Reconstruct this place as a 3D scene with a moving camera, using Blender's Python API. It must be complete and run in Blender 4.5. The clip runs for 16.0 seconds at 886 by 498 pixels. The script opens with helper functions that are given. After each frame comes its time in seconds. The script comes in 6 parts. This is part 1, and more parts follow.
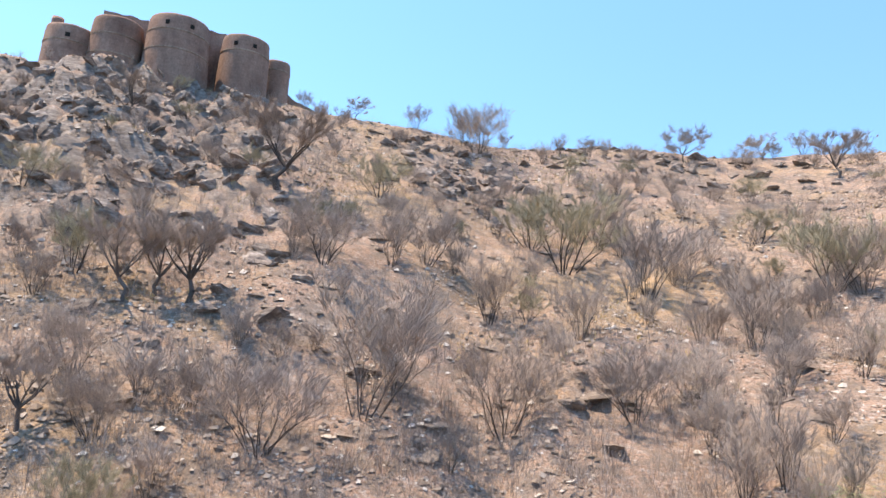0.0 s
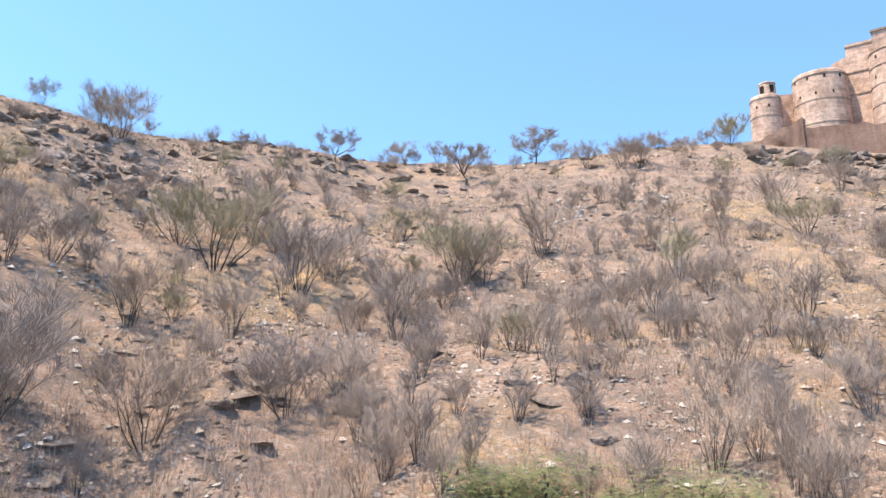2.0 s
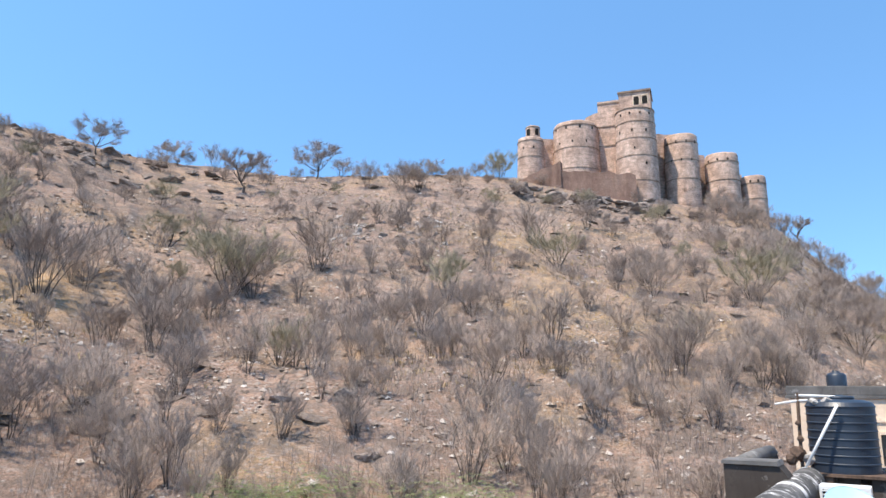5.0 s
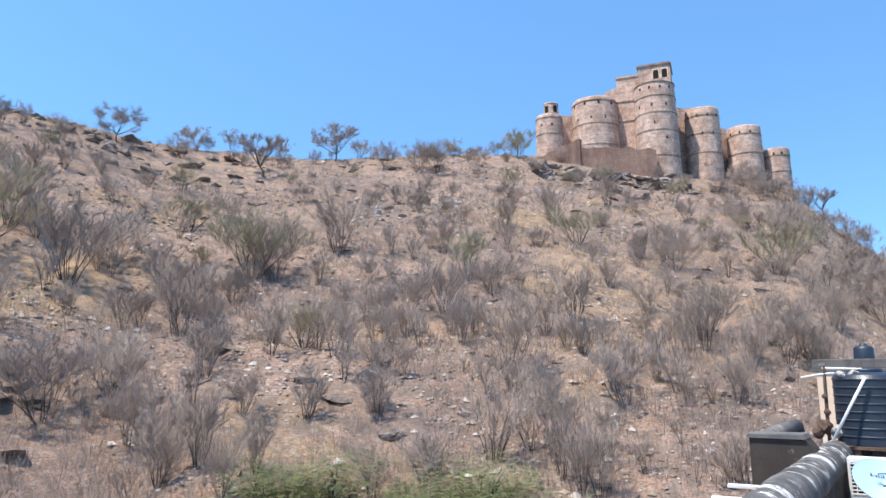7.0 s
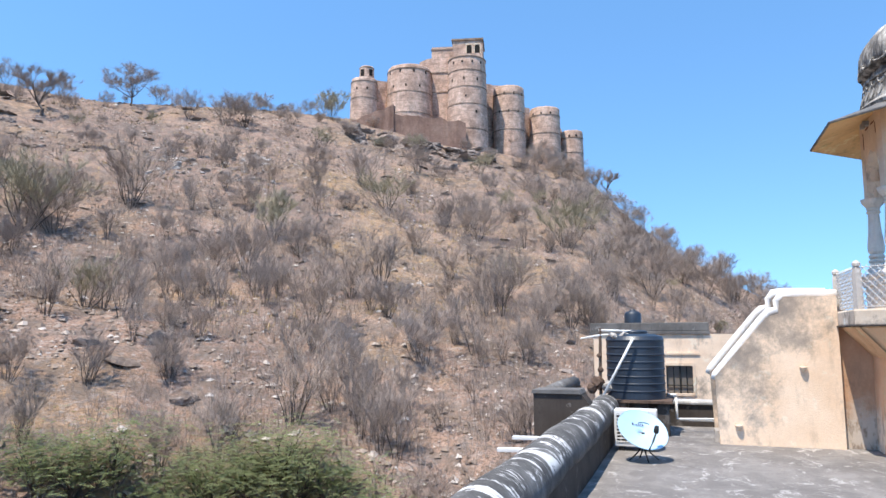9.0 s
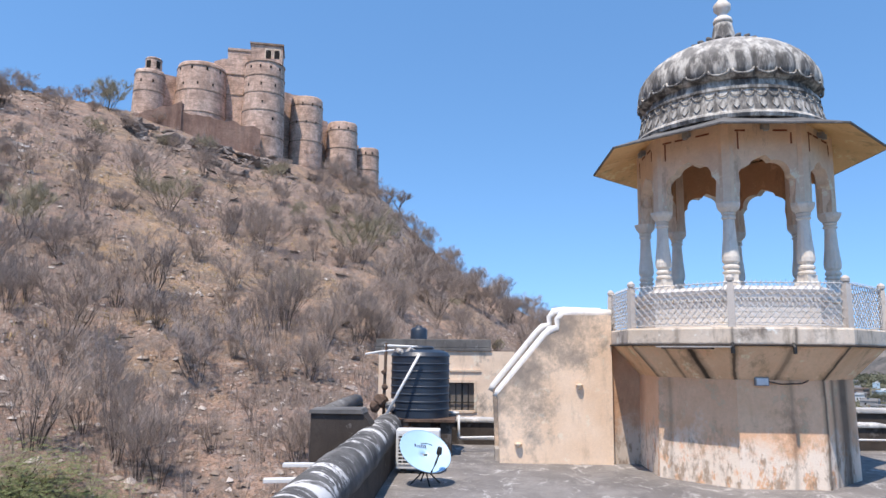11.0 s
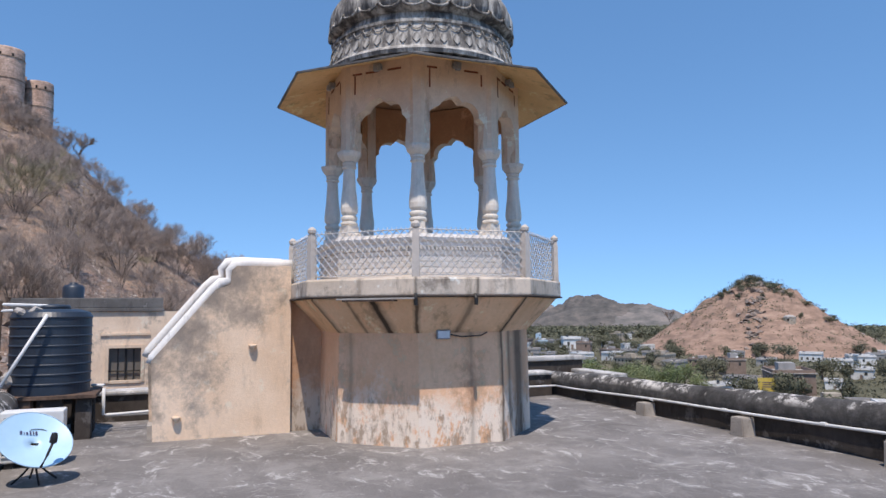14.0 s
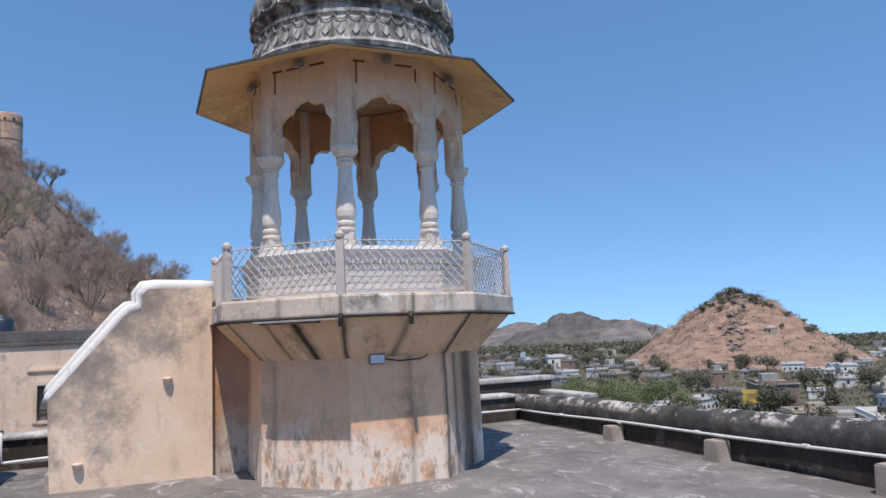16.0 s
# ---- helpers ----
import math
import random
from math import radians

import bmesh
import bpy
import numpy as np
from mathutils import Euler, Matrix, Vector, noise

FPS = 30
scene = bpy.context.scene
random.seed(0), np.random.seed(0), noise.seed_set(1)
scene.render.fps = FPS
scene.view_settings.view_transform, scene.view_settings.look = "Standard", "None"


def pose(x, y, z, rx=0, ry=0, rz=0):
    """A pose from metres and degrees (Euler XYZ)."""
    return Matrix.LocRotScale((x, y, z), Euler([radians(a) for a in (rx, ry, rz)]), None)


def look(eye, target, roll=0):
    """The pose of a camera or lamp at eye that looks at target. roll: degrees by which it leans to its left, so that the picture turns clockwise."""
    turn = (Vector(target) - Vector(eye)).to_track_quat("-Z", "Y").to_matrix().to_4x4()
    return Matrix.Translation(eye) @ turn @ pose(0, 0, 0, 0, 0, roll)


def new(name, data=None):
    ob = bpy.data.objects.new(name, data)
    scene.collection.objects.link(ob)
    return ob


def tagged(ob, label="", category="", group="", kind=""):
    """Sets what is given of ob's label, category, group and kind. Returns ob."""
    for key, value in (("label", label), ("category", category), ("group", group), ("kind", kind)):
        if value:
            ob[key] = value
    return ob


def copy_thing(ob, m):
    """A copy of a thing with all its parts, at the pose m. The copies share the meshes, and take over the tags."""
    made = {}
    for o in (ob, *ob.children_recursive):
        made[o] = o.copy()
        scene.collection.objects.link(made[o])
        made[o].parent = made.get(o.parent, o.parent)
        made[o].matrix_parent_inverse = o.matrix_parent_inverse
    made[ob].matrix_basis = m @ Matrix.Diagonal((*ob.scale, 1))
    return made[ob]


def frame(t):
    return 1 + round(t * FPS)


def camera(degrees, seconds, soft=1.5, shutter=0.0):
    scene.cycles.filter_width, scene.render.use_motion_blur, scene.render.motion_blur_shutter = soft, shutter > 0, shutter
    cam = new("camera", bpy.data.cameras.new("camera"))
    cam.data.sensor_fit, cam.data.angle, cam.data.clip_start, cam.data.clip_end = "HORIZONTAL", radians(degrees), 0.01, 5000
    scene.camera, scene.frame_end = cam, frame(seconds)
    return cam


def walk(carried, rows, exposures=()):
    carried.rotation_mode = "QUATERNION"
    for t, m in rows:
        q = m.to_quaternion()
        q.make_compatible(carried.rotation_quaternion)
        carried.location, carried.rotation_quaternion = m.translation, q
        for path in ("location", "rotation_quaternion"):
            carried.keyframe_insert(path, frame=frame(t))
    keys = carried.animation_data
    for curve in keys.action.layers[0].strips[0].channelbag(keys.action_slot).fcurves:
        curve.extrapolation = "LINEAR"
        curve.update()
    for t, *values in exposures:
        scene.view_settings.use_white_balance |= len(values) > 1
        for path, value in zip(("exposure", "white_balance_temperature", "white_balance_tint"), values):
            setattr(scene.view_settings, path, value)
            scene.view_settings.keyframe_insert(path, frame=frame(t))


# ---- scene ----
cam = camera(64.3, 16.0)
PATH = [
    (0, (1.083, -2.21, 1.833), (-0.029, -0.58, 2.163), 4.2),
    (0.5, (1.139, -2.033, 1.852), (0.15, -0.33, 2.2), 3.4),
    (1, (1.195, -1.945, 1.843), (0.345, -0.176, 2.227), 3.7),
    (1.5, (1.274, -1.963, 1.835), (0.716, -0.076, 2.192), 2.2),
    (2, (1.301, -1.991, 1.835), (1.079, -0.035, 2.189), -0.1),
    (2.5, (1.209, -1.991, 1.835), (1.142, -0.026, 2.197), 1.0),
    (3, (1.281, -1.904, 1.779), (1.376, 0.059, 2.15), 1.9),
    (3.5, (1.292, -1.829, 1.794), (1.603, 0.105, 2.195), 0.8),
    (4, (1.241, -1.869, 1.801), (1.64, 0.045, 2.223), 0.5),
    (6.5, (1.21, -1.873, 1.785), (1.6, 0.056, 2.137), -0.1),
    (7, (1.223, -1.845, 1.779), (1.575, 0.093, 2.125), -0.5),
    (7.5, (1.259, -1.838, 1.754), (1.667, 0.091, 2.089), 0.1),
    (8, (1.28, -1.839, 1.744), (1.856, 0.054, 2.035), 0.6),
    (8.5, (1.273, -1.79, 1.726), (2.027, 0.046, 1.966), -0.4),
    (8.7, (1.284, -1.766, 1.728), (2.08, 0.053, 1.97), -0.3),
    (10.8, (1.732, -1.076, 1.71), (3.058, 0.4, 1.964), 0.1),
    (11, (1.831, -1.026, 1.705), (3.178, 0.425, 1.993), 0.6),
    (11.5, (2.014, -0.94, 1.676), (3.486, 0.395, 1.906), 1.2),
    (12, (2.231, -0.813, 1.698), (3.857, 0.319, 1.974), -0.7),
    (12.5, (2.44, -0.71, 1.678), (4.14, 0.317, 1.912), -0.4),
    (13, (2.701, -0.668, 1.675), (4.437, 0.305, 1.872), 1.0),
    (13.5, (2.973, -0.566, 1.66), (4.743, 0.327, 1.925), -1.0),
    (14, (3.193, -0.523, 1.638), (5.021, 0.27, 1.816), -0.6),
    (14.5, (3.45, -0.563, 1.626), (5.306, 0.16, 1.801), 0.5),
    (15, (3.691, -0.605, 1.611), (5.616, -0.074, 1.728), -0.8),
    (15.5, (4.024, -0.6, 1.626), (5.957, -0.114, 1.797), -2.0),
    (16, (4.305, -0.651, 1.605), (6.147, 0.091, 1.843), -2.5),
]
EXPOSURES = [(0, 1.77, 7950, 13), (1.5, 1.75, 7900, 13), (3.5, 1.47, 7600, 11), (7, 1.32, 6900, 10), (8.5, 1.32, 6880, 10), (11, 1.00, 6930, 14), (12.5, 0.80, 6850, 15), (14, 0.65, 6920, 15), (16, 0.58, 6950, 15)]
walk(cam, [(t, look(eye, target, roll)) for t, eye, target, roll in PATH], EXPOSURES)

# ---- world, sun, exposure ----
SUN_AZ, SUN_EL = 246.0, 66.0
world = bpy.data.worlds.new("world")
scene.world = world
world.use_nodes = True
sky = world.node_tree.nodes.new("ShaderNodeTexSky")
sky.sky_type, sky.sun_disc = "NISHITA", False
sky.sun_elevation, sky.sun_rotation = radians(SUN_EL), radians(SUN_AZ)
sky.altitude, sky.air_density, sky.dust_density, sky.ozone_density = 0, 0.9, 0.0, 3.6
back = world.node_tree.nodes["Background"]
back.inputs["Strength"].default_value = 0.15
lift = world.node_tree.nodes.new("ShaderNodeVectorMath")      # thins the haze near the horizon
lift.inputs[1].default_value = (0, 0, 0.20)
world.node_tree.links.new(world.node_tree.nodes.new("ShaderNodeTexCoord").outputs["Generated"], lift.inputs[0])
world.node_tree.links.new(lift.outputs["Vector"], sky.inputs["Vector"])
rich = world.node_tree.nodes.new("ShaderNodeHueSaturation")
rich.inputs["Saturation"].default_value = 1.14
rich.inputs["Hue"].default_value = 0.494
world.node_tree.links.new(sky.outputs["Color"], rich.inputs["Color"])
world.node_tree.links.new(rich.outputs["Color"], back.inputs["Color"])
sun_dir = Vector((math.sin(radians(SUN_AZ)) * math.cos(radians(SUN_EL)), math.cos(radians(SUN_AZ)) * math.cos(radians(SUN_EL)), math.sin(radians(SUN_EL))))
sun = new("sun", bpy.data.lights.new("sun", "SUN"))
sun.data.energy, sun.data.angle, sun.data.color = 2.7, radians(0.53), (1.0, 0.955, 0.89)
sun.matrix_world = look(sun_dir * 200, (0, 0, 0))


# ---- small tools ----
S2 = math.sqrt(0.5)
TURN = pose(0, 0, 0, 0, 0, 45)   # the terrace lies diagonally: its u axis along (1, 1), its v axis along (-1, 1)


def W(u, v, z=0.0):
    return Vector(((u - v) * S2, (u + v) * S2, z))


def at_uv(u, v, z=0.0, turn=0.0):
    return Matrix.Translation(W(u, v, z)) @ pose(0, 0, 0, 0, 0, 45 + turn)


def mesh_of(bm, material, smooth=False):
    me = bpy.data.meshes.new("mesh")
    bmesh.ops.recalc_face_normals(bm, faces=bm.faces[:])
    bm.to_mesh(me)
    bm.free()
    for m in (material if isinstance(material, (list, tuple)) else [material]):
        me.materials.append(m)
    if smooth:
        me.polygons.foreach_set("use_smooth", [True] * len(me.polygons))
    return me


def data_mesh(verts, faces, material, smooth=False):
    me = bpy.data.meshes.new("mesh")
    me.from_pydata(verts, [], faces)
    me.materials.append(material)
    if smooth:
        me.polygons.foreach_set("use_smooth", [True] * len(me.polygons))
    me.update()
    return me


def part(name, bm, material, parent, label="", smooth=False):
    ob = new(name, bm if isinstance(bm, bpy.types.Mesh) else mesh_of(bm, material, smooth))
    ob.parent = parent
    if label:
        ob["label"] = label
    return ob


def thing(name, m, label, category, group="", kind=""):
    ob = new(name)
    ob.empty_display_size = 0.2
    ob.matrix_basis = m
    return tagged(ob, label, category, group, kind)


def structure(name, bm, material, label, m=None, smooth=False, category="structure"):
    ob = new(name, bm if isinstance(bm, bpy.types.Mesh) else mesh_of(bm, material, smooth))
    if m is not None:
        ob.matrix_basis = m
    return tagged(ob, label, category, "", "structure")


def box(bm, x0, x1, y0, y1, z0, z1, bevel=0.0):
    b = bmesh.ops.create_cube(bm, size=1.0)["verts"]
    for v in b:
        v.co = Vector(((x0 + x1) / 2 + v.co.x * (x1 - x0), (y0 + y1) / 2 + v.co.y * (y1 - y0), (z0 + z1) / 2 + v.co.z * (z1 - z0)))
    if bevel > 0:
        edges = list({e for v in b for e in v.link_edges})
        bmesh.ops.bevel(bm, geom=edges, offset=bevel, segments=2, affect="EDGES", profile=0.6)
    return bm


def loft(bm, rings, closed=True, caps=True):
    """Joins rings of equally many points."""
    rows = [[bm.verts.new(p) for p in ring] for ring in rings]
    n = len(rows[0])
    for a, b in zip(rows, rows[1:]):
        for i in range(n if closed else n - 1):
            j = (i + 1) % n
            bm.faces.new((a[i], a[j], b[j], b[i]))
    if caps:
        bm.faces.new(rows[0][::-1])
        bm.faces.new(rows[-1])
    return bm


def ngon(r, z, n=8, turn=22.5, squash=None):
    pts = []
    for i in range(n):
        a = radians(turn) + 2 * math.pi * i / n
        k = r if squash is None else r * squash(a, z)
        pts.append((k * math.cos(a), k * math.sin(a), z))
    return pts


def lathe(bm, profile, n=16, turn=0.0, squash=None, caps=True):
    return loft(bm, [ngon(r, z, n, turn, squash) for r, z in profile], True, caps)


def tube(bm, pts, radii, n=6):
    pts = [Vector(p) for p in pts]
    if not isinstance(radii, (list, tuple)):
        radii = [radii] * len(pts)
    rings = []
    for i, p in enumerate(pts):
        d = (pts[min(i + 1, len(pts) - 1)] - pts[max(i - 1, 0)]).normalized()
        side = d.cross(Vector((0.31, 0.2, 0.93)) if abs(d.z) < 0.85 else Vector((1, 0, 0))).normalized()
        up = side.cross(d)
        rings.append([p + (side * math.cos(2 * math.pi * k / n) + up * math.sin(2 * math.pi * k / n)) * radii[i] for k in range(n)])
    return loft(bm, rings)


def slab(bm, poly, lo, hi, axis="z"):
    """A flat polygon given thickness; axis x: the polygon lies in (y, z)."""
    lay = (lambda p, h: (p[0], p[1], h)) if axis == "z" else ((lambda p, h: (h, p[0], p[1])) if axis == "x" else (lambda p, h: (p[0], h, p[1])))
    return loft(bm, [[lay(p, lo) for p in poly], [lay(p, hi) for p in poly]])


def rough_up(bm, amount, scale=3.0, seed=0.0):
    for v in bm.verts:
        q = v.co * scale + Vector((seed, seed * 1.7, -seed))
        v.co += Vector((noise.noise(q), noise.noise(q + Vector((9, 0, 0))), noise.noise(q + Vector((0, 9, 0))))) * amount
    return bm


def lattice(x, y, seed):
    """Smooth value noise between -1 and 1 on arrays."""
    xi, yi = np.floor(x).astype(np.int64), np.floor(y).astype(np.int64)
    fx, fy = x - xi, y - yi
    fx, fy = fx * fx * (3 - 2 * fx), fy * fy * (3 - 2 * fy)

    def h(i, j):
        k = (i * 374761393 + j * 668265263 + seed * 974711) & 0x7FFFFFFF
        k = ((k ^ (k >> 13)) * 1274126177) & 0x7FFFFFFF
        return ((k ^ (k >> 16)) & 0xFFFF) / 32767.5 - 1
    return (h(xi, yi) * (1 - fx) + h(xi + 1, yi) * fx) * (1 - fy) + (h(xi, yi + 1) * (1 - fx) + h(xi + 1, yi + 1) * fx) * fy


# ---- materials ----
class Nodes:
    """A short way to write node trees."""

    def __init__(self, name, mat=None):
        self.m = mat or bpy.data.materials.new(name)
        self.m.use_nodes = True
        self.t = self.m.node_tree
        self.b = self.t.nodes["Principled BSDF"]
        self.pos = self.t.nodes.new("ShaderNodeNewGeometry").outputs["Position"]
        self.obj = self.t.nodes.new("ShaderNodeTexCoord").outputs["Object"]

    def link(self, a, b):
        self.t.links.new(a, b)

    def noise(self, scale, detail=4.0, rough=0.6, space=None, stretch=None, distort=0.0):
        n = self.t.nodes.new("ShaderNodeTexNoise")
        n.inputs["Scale"].default_value, n.inputs["Detail"].default_value, n.inputs["Roughness"].default_value = scale, detail, rough
        n.inputs["Distortion"].default_value = distort
        src = space or self.obj
        if stretch:
            mp = self.t.nodes.new("ShaderNodeMapping")
            mp.inputs["Scale"].default_value = stretch
            self.link(src, mp.inputs["Vector"])
            src = mp.outputs["Vector"]
        self.link(src, n.inputs["Vector"])
        return n.outputs["Fac"]

    def warped(self, amount):
        """Object coordinates bent by noise."""
        n = self.t.nodes.new("ShaderNodeTexNoise")
        n.inputs["Scale"].default_value = 3.0
        self.link(self.obj, n.inputs["Vector"])
        m = self.t.nodes.new("ShaderNodeVectorMath")
        m.operation = "MULTIPLY_ADD"
        m.inputs[1].default_value = (amount, amount, amount)
        self.link(n.outputs["Color"], m.inputs[0])
        self.link(self.obj, m.inputs[2])
        return m.outputs["Vector"]

    def voronoi(self, scale, space=None, feature="F1", out="Distance"):
        n = self.t.nodes.new("ShaderNodeTexVoronoi")
        n.feature = feature
        n.inputs["Scale"].default_value = scale
        self.link(space or self.obj, n.inputs["Vector"])
        return n.outputs[out]

    def ramp(self, fac, stops):
        n = self.t.nodes.new("ShaderNodeValToRGB")
        while len(n.color_ramp.elements) < len(stops):
            n.color_ramp.elements.new(0.5)
        for e, (p, c) in zip(n.color_ramp.elements, stops):
            e.position, e.color = p, (*(c if isinstance(c, (list, tuple)) else (c, c, c)), 1)
        self.link(fac, n.inputs["Fac"])
        return n.outputs["Color"]

    def mix(self, a, b, fac, mode="MIX"):
        n = self.t.nodes.new("ShaderNodeMix")
        n.data_type, n.blend_type = "RGBA", mode
        for sock, val in ((n.inputs["Factor"], fac), (n.inputs["A"], a), (n.inputs["B"], b)):
            if isinstance(val, (int, float)):
                sock.default_value = val
            elif isinstance(val, (list, tuple)):
                sock.default_value = (*val, 1)
            else:
                self.link(val, sock)
        return n.outputs["Result"]

    def random(self):
        return self.t.nodes.new("ShaderNodeObjectInfo").outputs["Random"]

    def island(self):
        return self.t.nodes.new("ShaderNodeNewGeometry").outputs["Random Per Island"]

    def upward(self):
        s = self.t.nodes.new("ShaderNodeSeparateXYZ")
        self.link(self.t.nodes.new("ShaderNodeNewGeometry").outputs["Normal"], s.inputs["Vector"])
        return s.outputs["Z"]

    def done(self, color, rough=0.85, bump=None, strength=0.3, distance=0.02, metal=0.0, spec=0.3):
        if isinstance(color, (list, tuple)):
            self.b.inputs["Base Color"].default_value = (*color, 1)
        else:
            self.link(color, self.b.inputs["Base Color"])
        if isinstance(rough, (int, float)):
            self.b.inputs["Roughness"].default_value = rough
        else:
            self.link(rough, self.b.inputs["Roughness"])
        self.b.inputs["Metallic"].default_value = metal
        self.b.inputs["Specular IOR Level"].default_value = spec
        if bump is not None:
            n = self.t.nodes.new("ShaderNodeBump")
            n.inputs["Strength"].default_value, n.inputs["Distance"].default_value = strength, distance
            self.link(bump, n.inputs["Height"])
            self.link(n.outputs["Normal"], self.b.inputs["Normal"])
        return self.m


def plain_mat(name, dark, light, scale=6.0, rough=0.7, metal=0.0, strength=0.15, spec=0.3):
    k = Nodes(name)
    f = k.noise(scale, 5, 0.65)
    return k.done(k.ramp(f, [(0.3, dark), (0.7, light)]), rough, k.noise(scale * 6, 3), strength, 0.01, metal, spec)


def plaster_mat(name, base, pale, soot=(0.035, 0.033, 0.03), amount=0.5, streak=0.5, peel=0.55, size=1.5):
    """Old limewash with mould patches and streaks that run down."""
    k = Nodes(name)
    col = k.ramp(k.noise(1.3, 5, 0.6), [(0.3, base), (0.65, pale)])
    fine = k.ramp(k.noise(22, 4, 0.7), [(0.25, 0.88), (0.7, 1.0)])
    col = k.mix(col, fine, 1.0, "MULTIPLY")
    patch = k.ramp(k.noise(size, 10, 0.72), [(1 - amount, 0.0), (1 - amount + 0.13, 0.85)])
    col = k.mix(col, soot, patch)
    runs = k.ramp(k.noise(1.0, 6, 0.65, stretch=(5.0, 5.0, 0.35)), [(1 - streak * 0.9, 0.0), (1 - streak * 0.9 + 0.16, 0.6)])
    col = k.mix(col, [c * 3.2 for c in soot], runs)
    worn = k.ramp(k.noise(3.0, 10, 0.72), [(0.58, 0.0), (0.62, peel)])
    col = k.mix(col, [min(0.86, c * 1.25 + 0.08) for c in pale], worn)
    brown = k.ramp(k.noise(2.2, 9, 0.75, stretch=(1.6, 1.6, 0.45)), [(0.54, 0.0), (0.64, peel)])
    col = k.mix(col, [c * 0.45 for c in base], brown)
    return k.done(col, 0.9, k.noise(30, 5, 0.7), 0.35, 0.012)


M = {}
M["plaster"] = plaster_mat("cream_plaster", (0.78, 0.425, 0.235), (0.90, 0.565, 0.355), (0.36, 0.17, 0.095), 0.44, 0.42, 0.25)
M["stair_plaster"] = plaster_mat("stair_plaster", (0.80, 0.575, 0.395), (0.91, 0.70, 0.52), (0.25, 0.23, 0.21), 0.42, 0.36, 0.3, 1.1)
M["room_plaster"] = plaster_mat("roof_room_plaster", (0.74, 0.55, 0.40), (0.88, 0.70, 0.53), (0.22, 0.19, 0.165), 0.45, 0.46, 0.3, 1.4)
M["pale_plaster"] = plaster_mat("pale_plaster", (0.63, 0.46, 0.325), (0.82, 0.655, 0.495), (0.24, 0.185, 0.14), 0.43, 0.48)
M["white_plaster"] = plaster_mat("white_limewash", (0.78, 0.745, 0.70), (0.88, 0.85, 0.80), (0.36, 0.32, 0.28), 0.32, 0.30)
M["ochre"] = plaster_mat("ochre_soffit", (0.70, 0.43, 0.19), (0.81, 0.54, 0.265), (0.22, 0.13, 0.06), 0.33, 0.2)
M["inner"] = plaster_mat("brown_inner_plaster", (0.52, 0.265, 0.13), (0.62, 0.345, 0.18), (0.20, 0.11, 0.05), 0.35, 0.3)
M["limewash"] = plaster_mat("old_grey_limewash", (0.68, 0.59, 0.49), (0.86, 0.79, 0.69), (0.36, 0.30, 0.24), 0.40, 0.45, 0.5, 4.0)
M["post"] = plaster_mat("stained_railing_post", (0.46, 0.41, 0.36), (0.68, 0.62, 0.56), (0.24, 0.20, 0.165), 0.46, 0.45, 0.6, 6.0)
M["brick_white"] = plaster_mat("whitewashed_brickwork", (0.79, 0.73, 0.66), (0.88, 0.83, 0.77), (0.45, 0.41, 0.37), 0.33, 0.25, 0.3, 5.0)


def brickwork():
    """Courses that show through the limewash of the column platform."""
    k = Nodes("", M["brick_white"])
    w = k.t.nodes.new("ShaderNodeTexWave")
    w.bands_direction, w.wave_profile = "Z", "SAW"
    w.inputs["Scale"].default_value, w.inputs["Distortion"].default_value, w.inputs["Detail"].default_value = 4.6, 2.2, 3.0
    k.link(k.obj, w.inputs["Vector"])
    bump = [n for n in k.t.nodes if n.type == "BUMP"][0]
    k.link(w.outputs["Fac"], bump.inputs["Height"])
    bump.inputs["Strength"].default_value, bump.inputs["Distance"].default_value = 0.5, 0.018


brickwork()


def runs_down(mat, rows, soot=(0.035, 0.028, 0.022)):
    """Black rain streaks, and painted shade where broad, that follow single lines down a face: compass turn, slant,
    half width, depth of tone.
    """
    k = Nodes("", mat)
    sock = k.b.inputs["Base Color"]
    col = sock.links[0].from_socket

    def math_node(op, a, b):
        n = k.t.nodes.new("ShaderNodeMath")
        n.operation = op
        for s_, v in zip(n.inputs, (a, b)):
            if isinstance(v, (int, float)):
                s_.default_value = v
            else:
                k.link(v, s_)
        return n.outputs[0]

    def dot(v, c):
        n = k.t.nodes.new("ShaderNodeVectorMath")
        n.operation = "DOT_PRODUCT"
        k.link(v, n.inputs[0])
        n.inputs[1].default_value = c
        return n.outputs["Value"]
    wav = math_node("MULTIPLY", math_node("SUBTRACT", k.noise(3.0, 6, 0.7, stretch=(1, 1, 0.5)), 0.5), 0.10)
    for deg, slant, half, tone in rows:
        a = radians(deg)
        side = dot(k.obj, (-math.sin(a), math.cos(a), slant))
        off = math_node("ABSOLUTE", math_node("ADD", math_node("SUBTRACT", side, slant * 1.8), wav), 0)
        near = k.ramp(math_node("DIVIDE", off, half * 4), [(0.10, tone), (0.25, tone * 0.45), (0.6, 0.0)])
        front = k.ramp(dot(k.obj, (math.cos(a), math.sin(a), 0)), [(0.4, 0.0), (0.5, 1.0)])
        col = k.mix(col, soot, k.mix(near, front, 1.0, "MULTIPLY"))
    k.link(col, sock)
    return mat


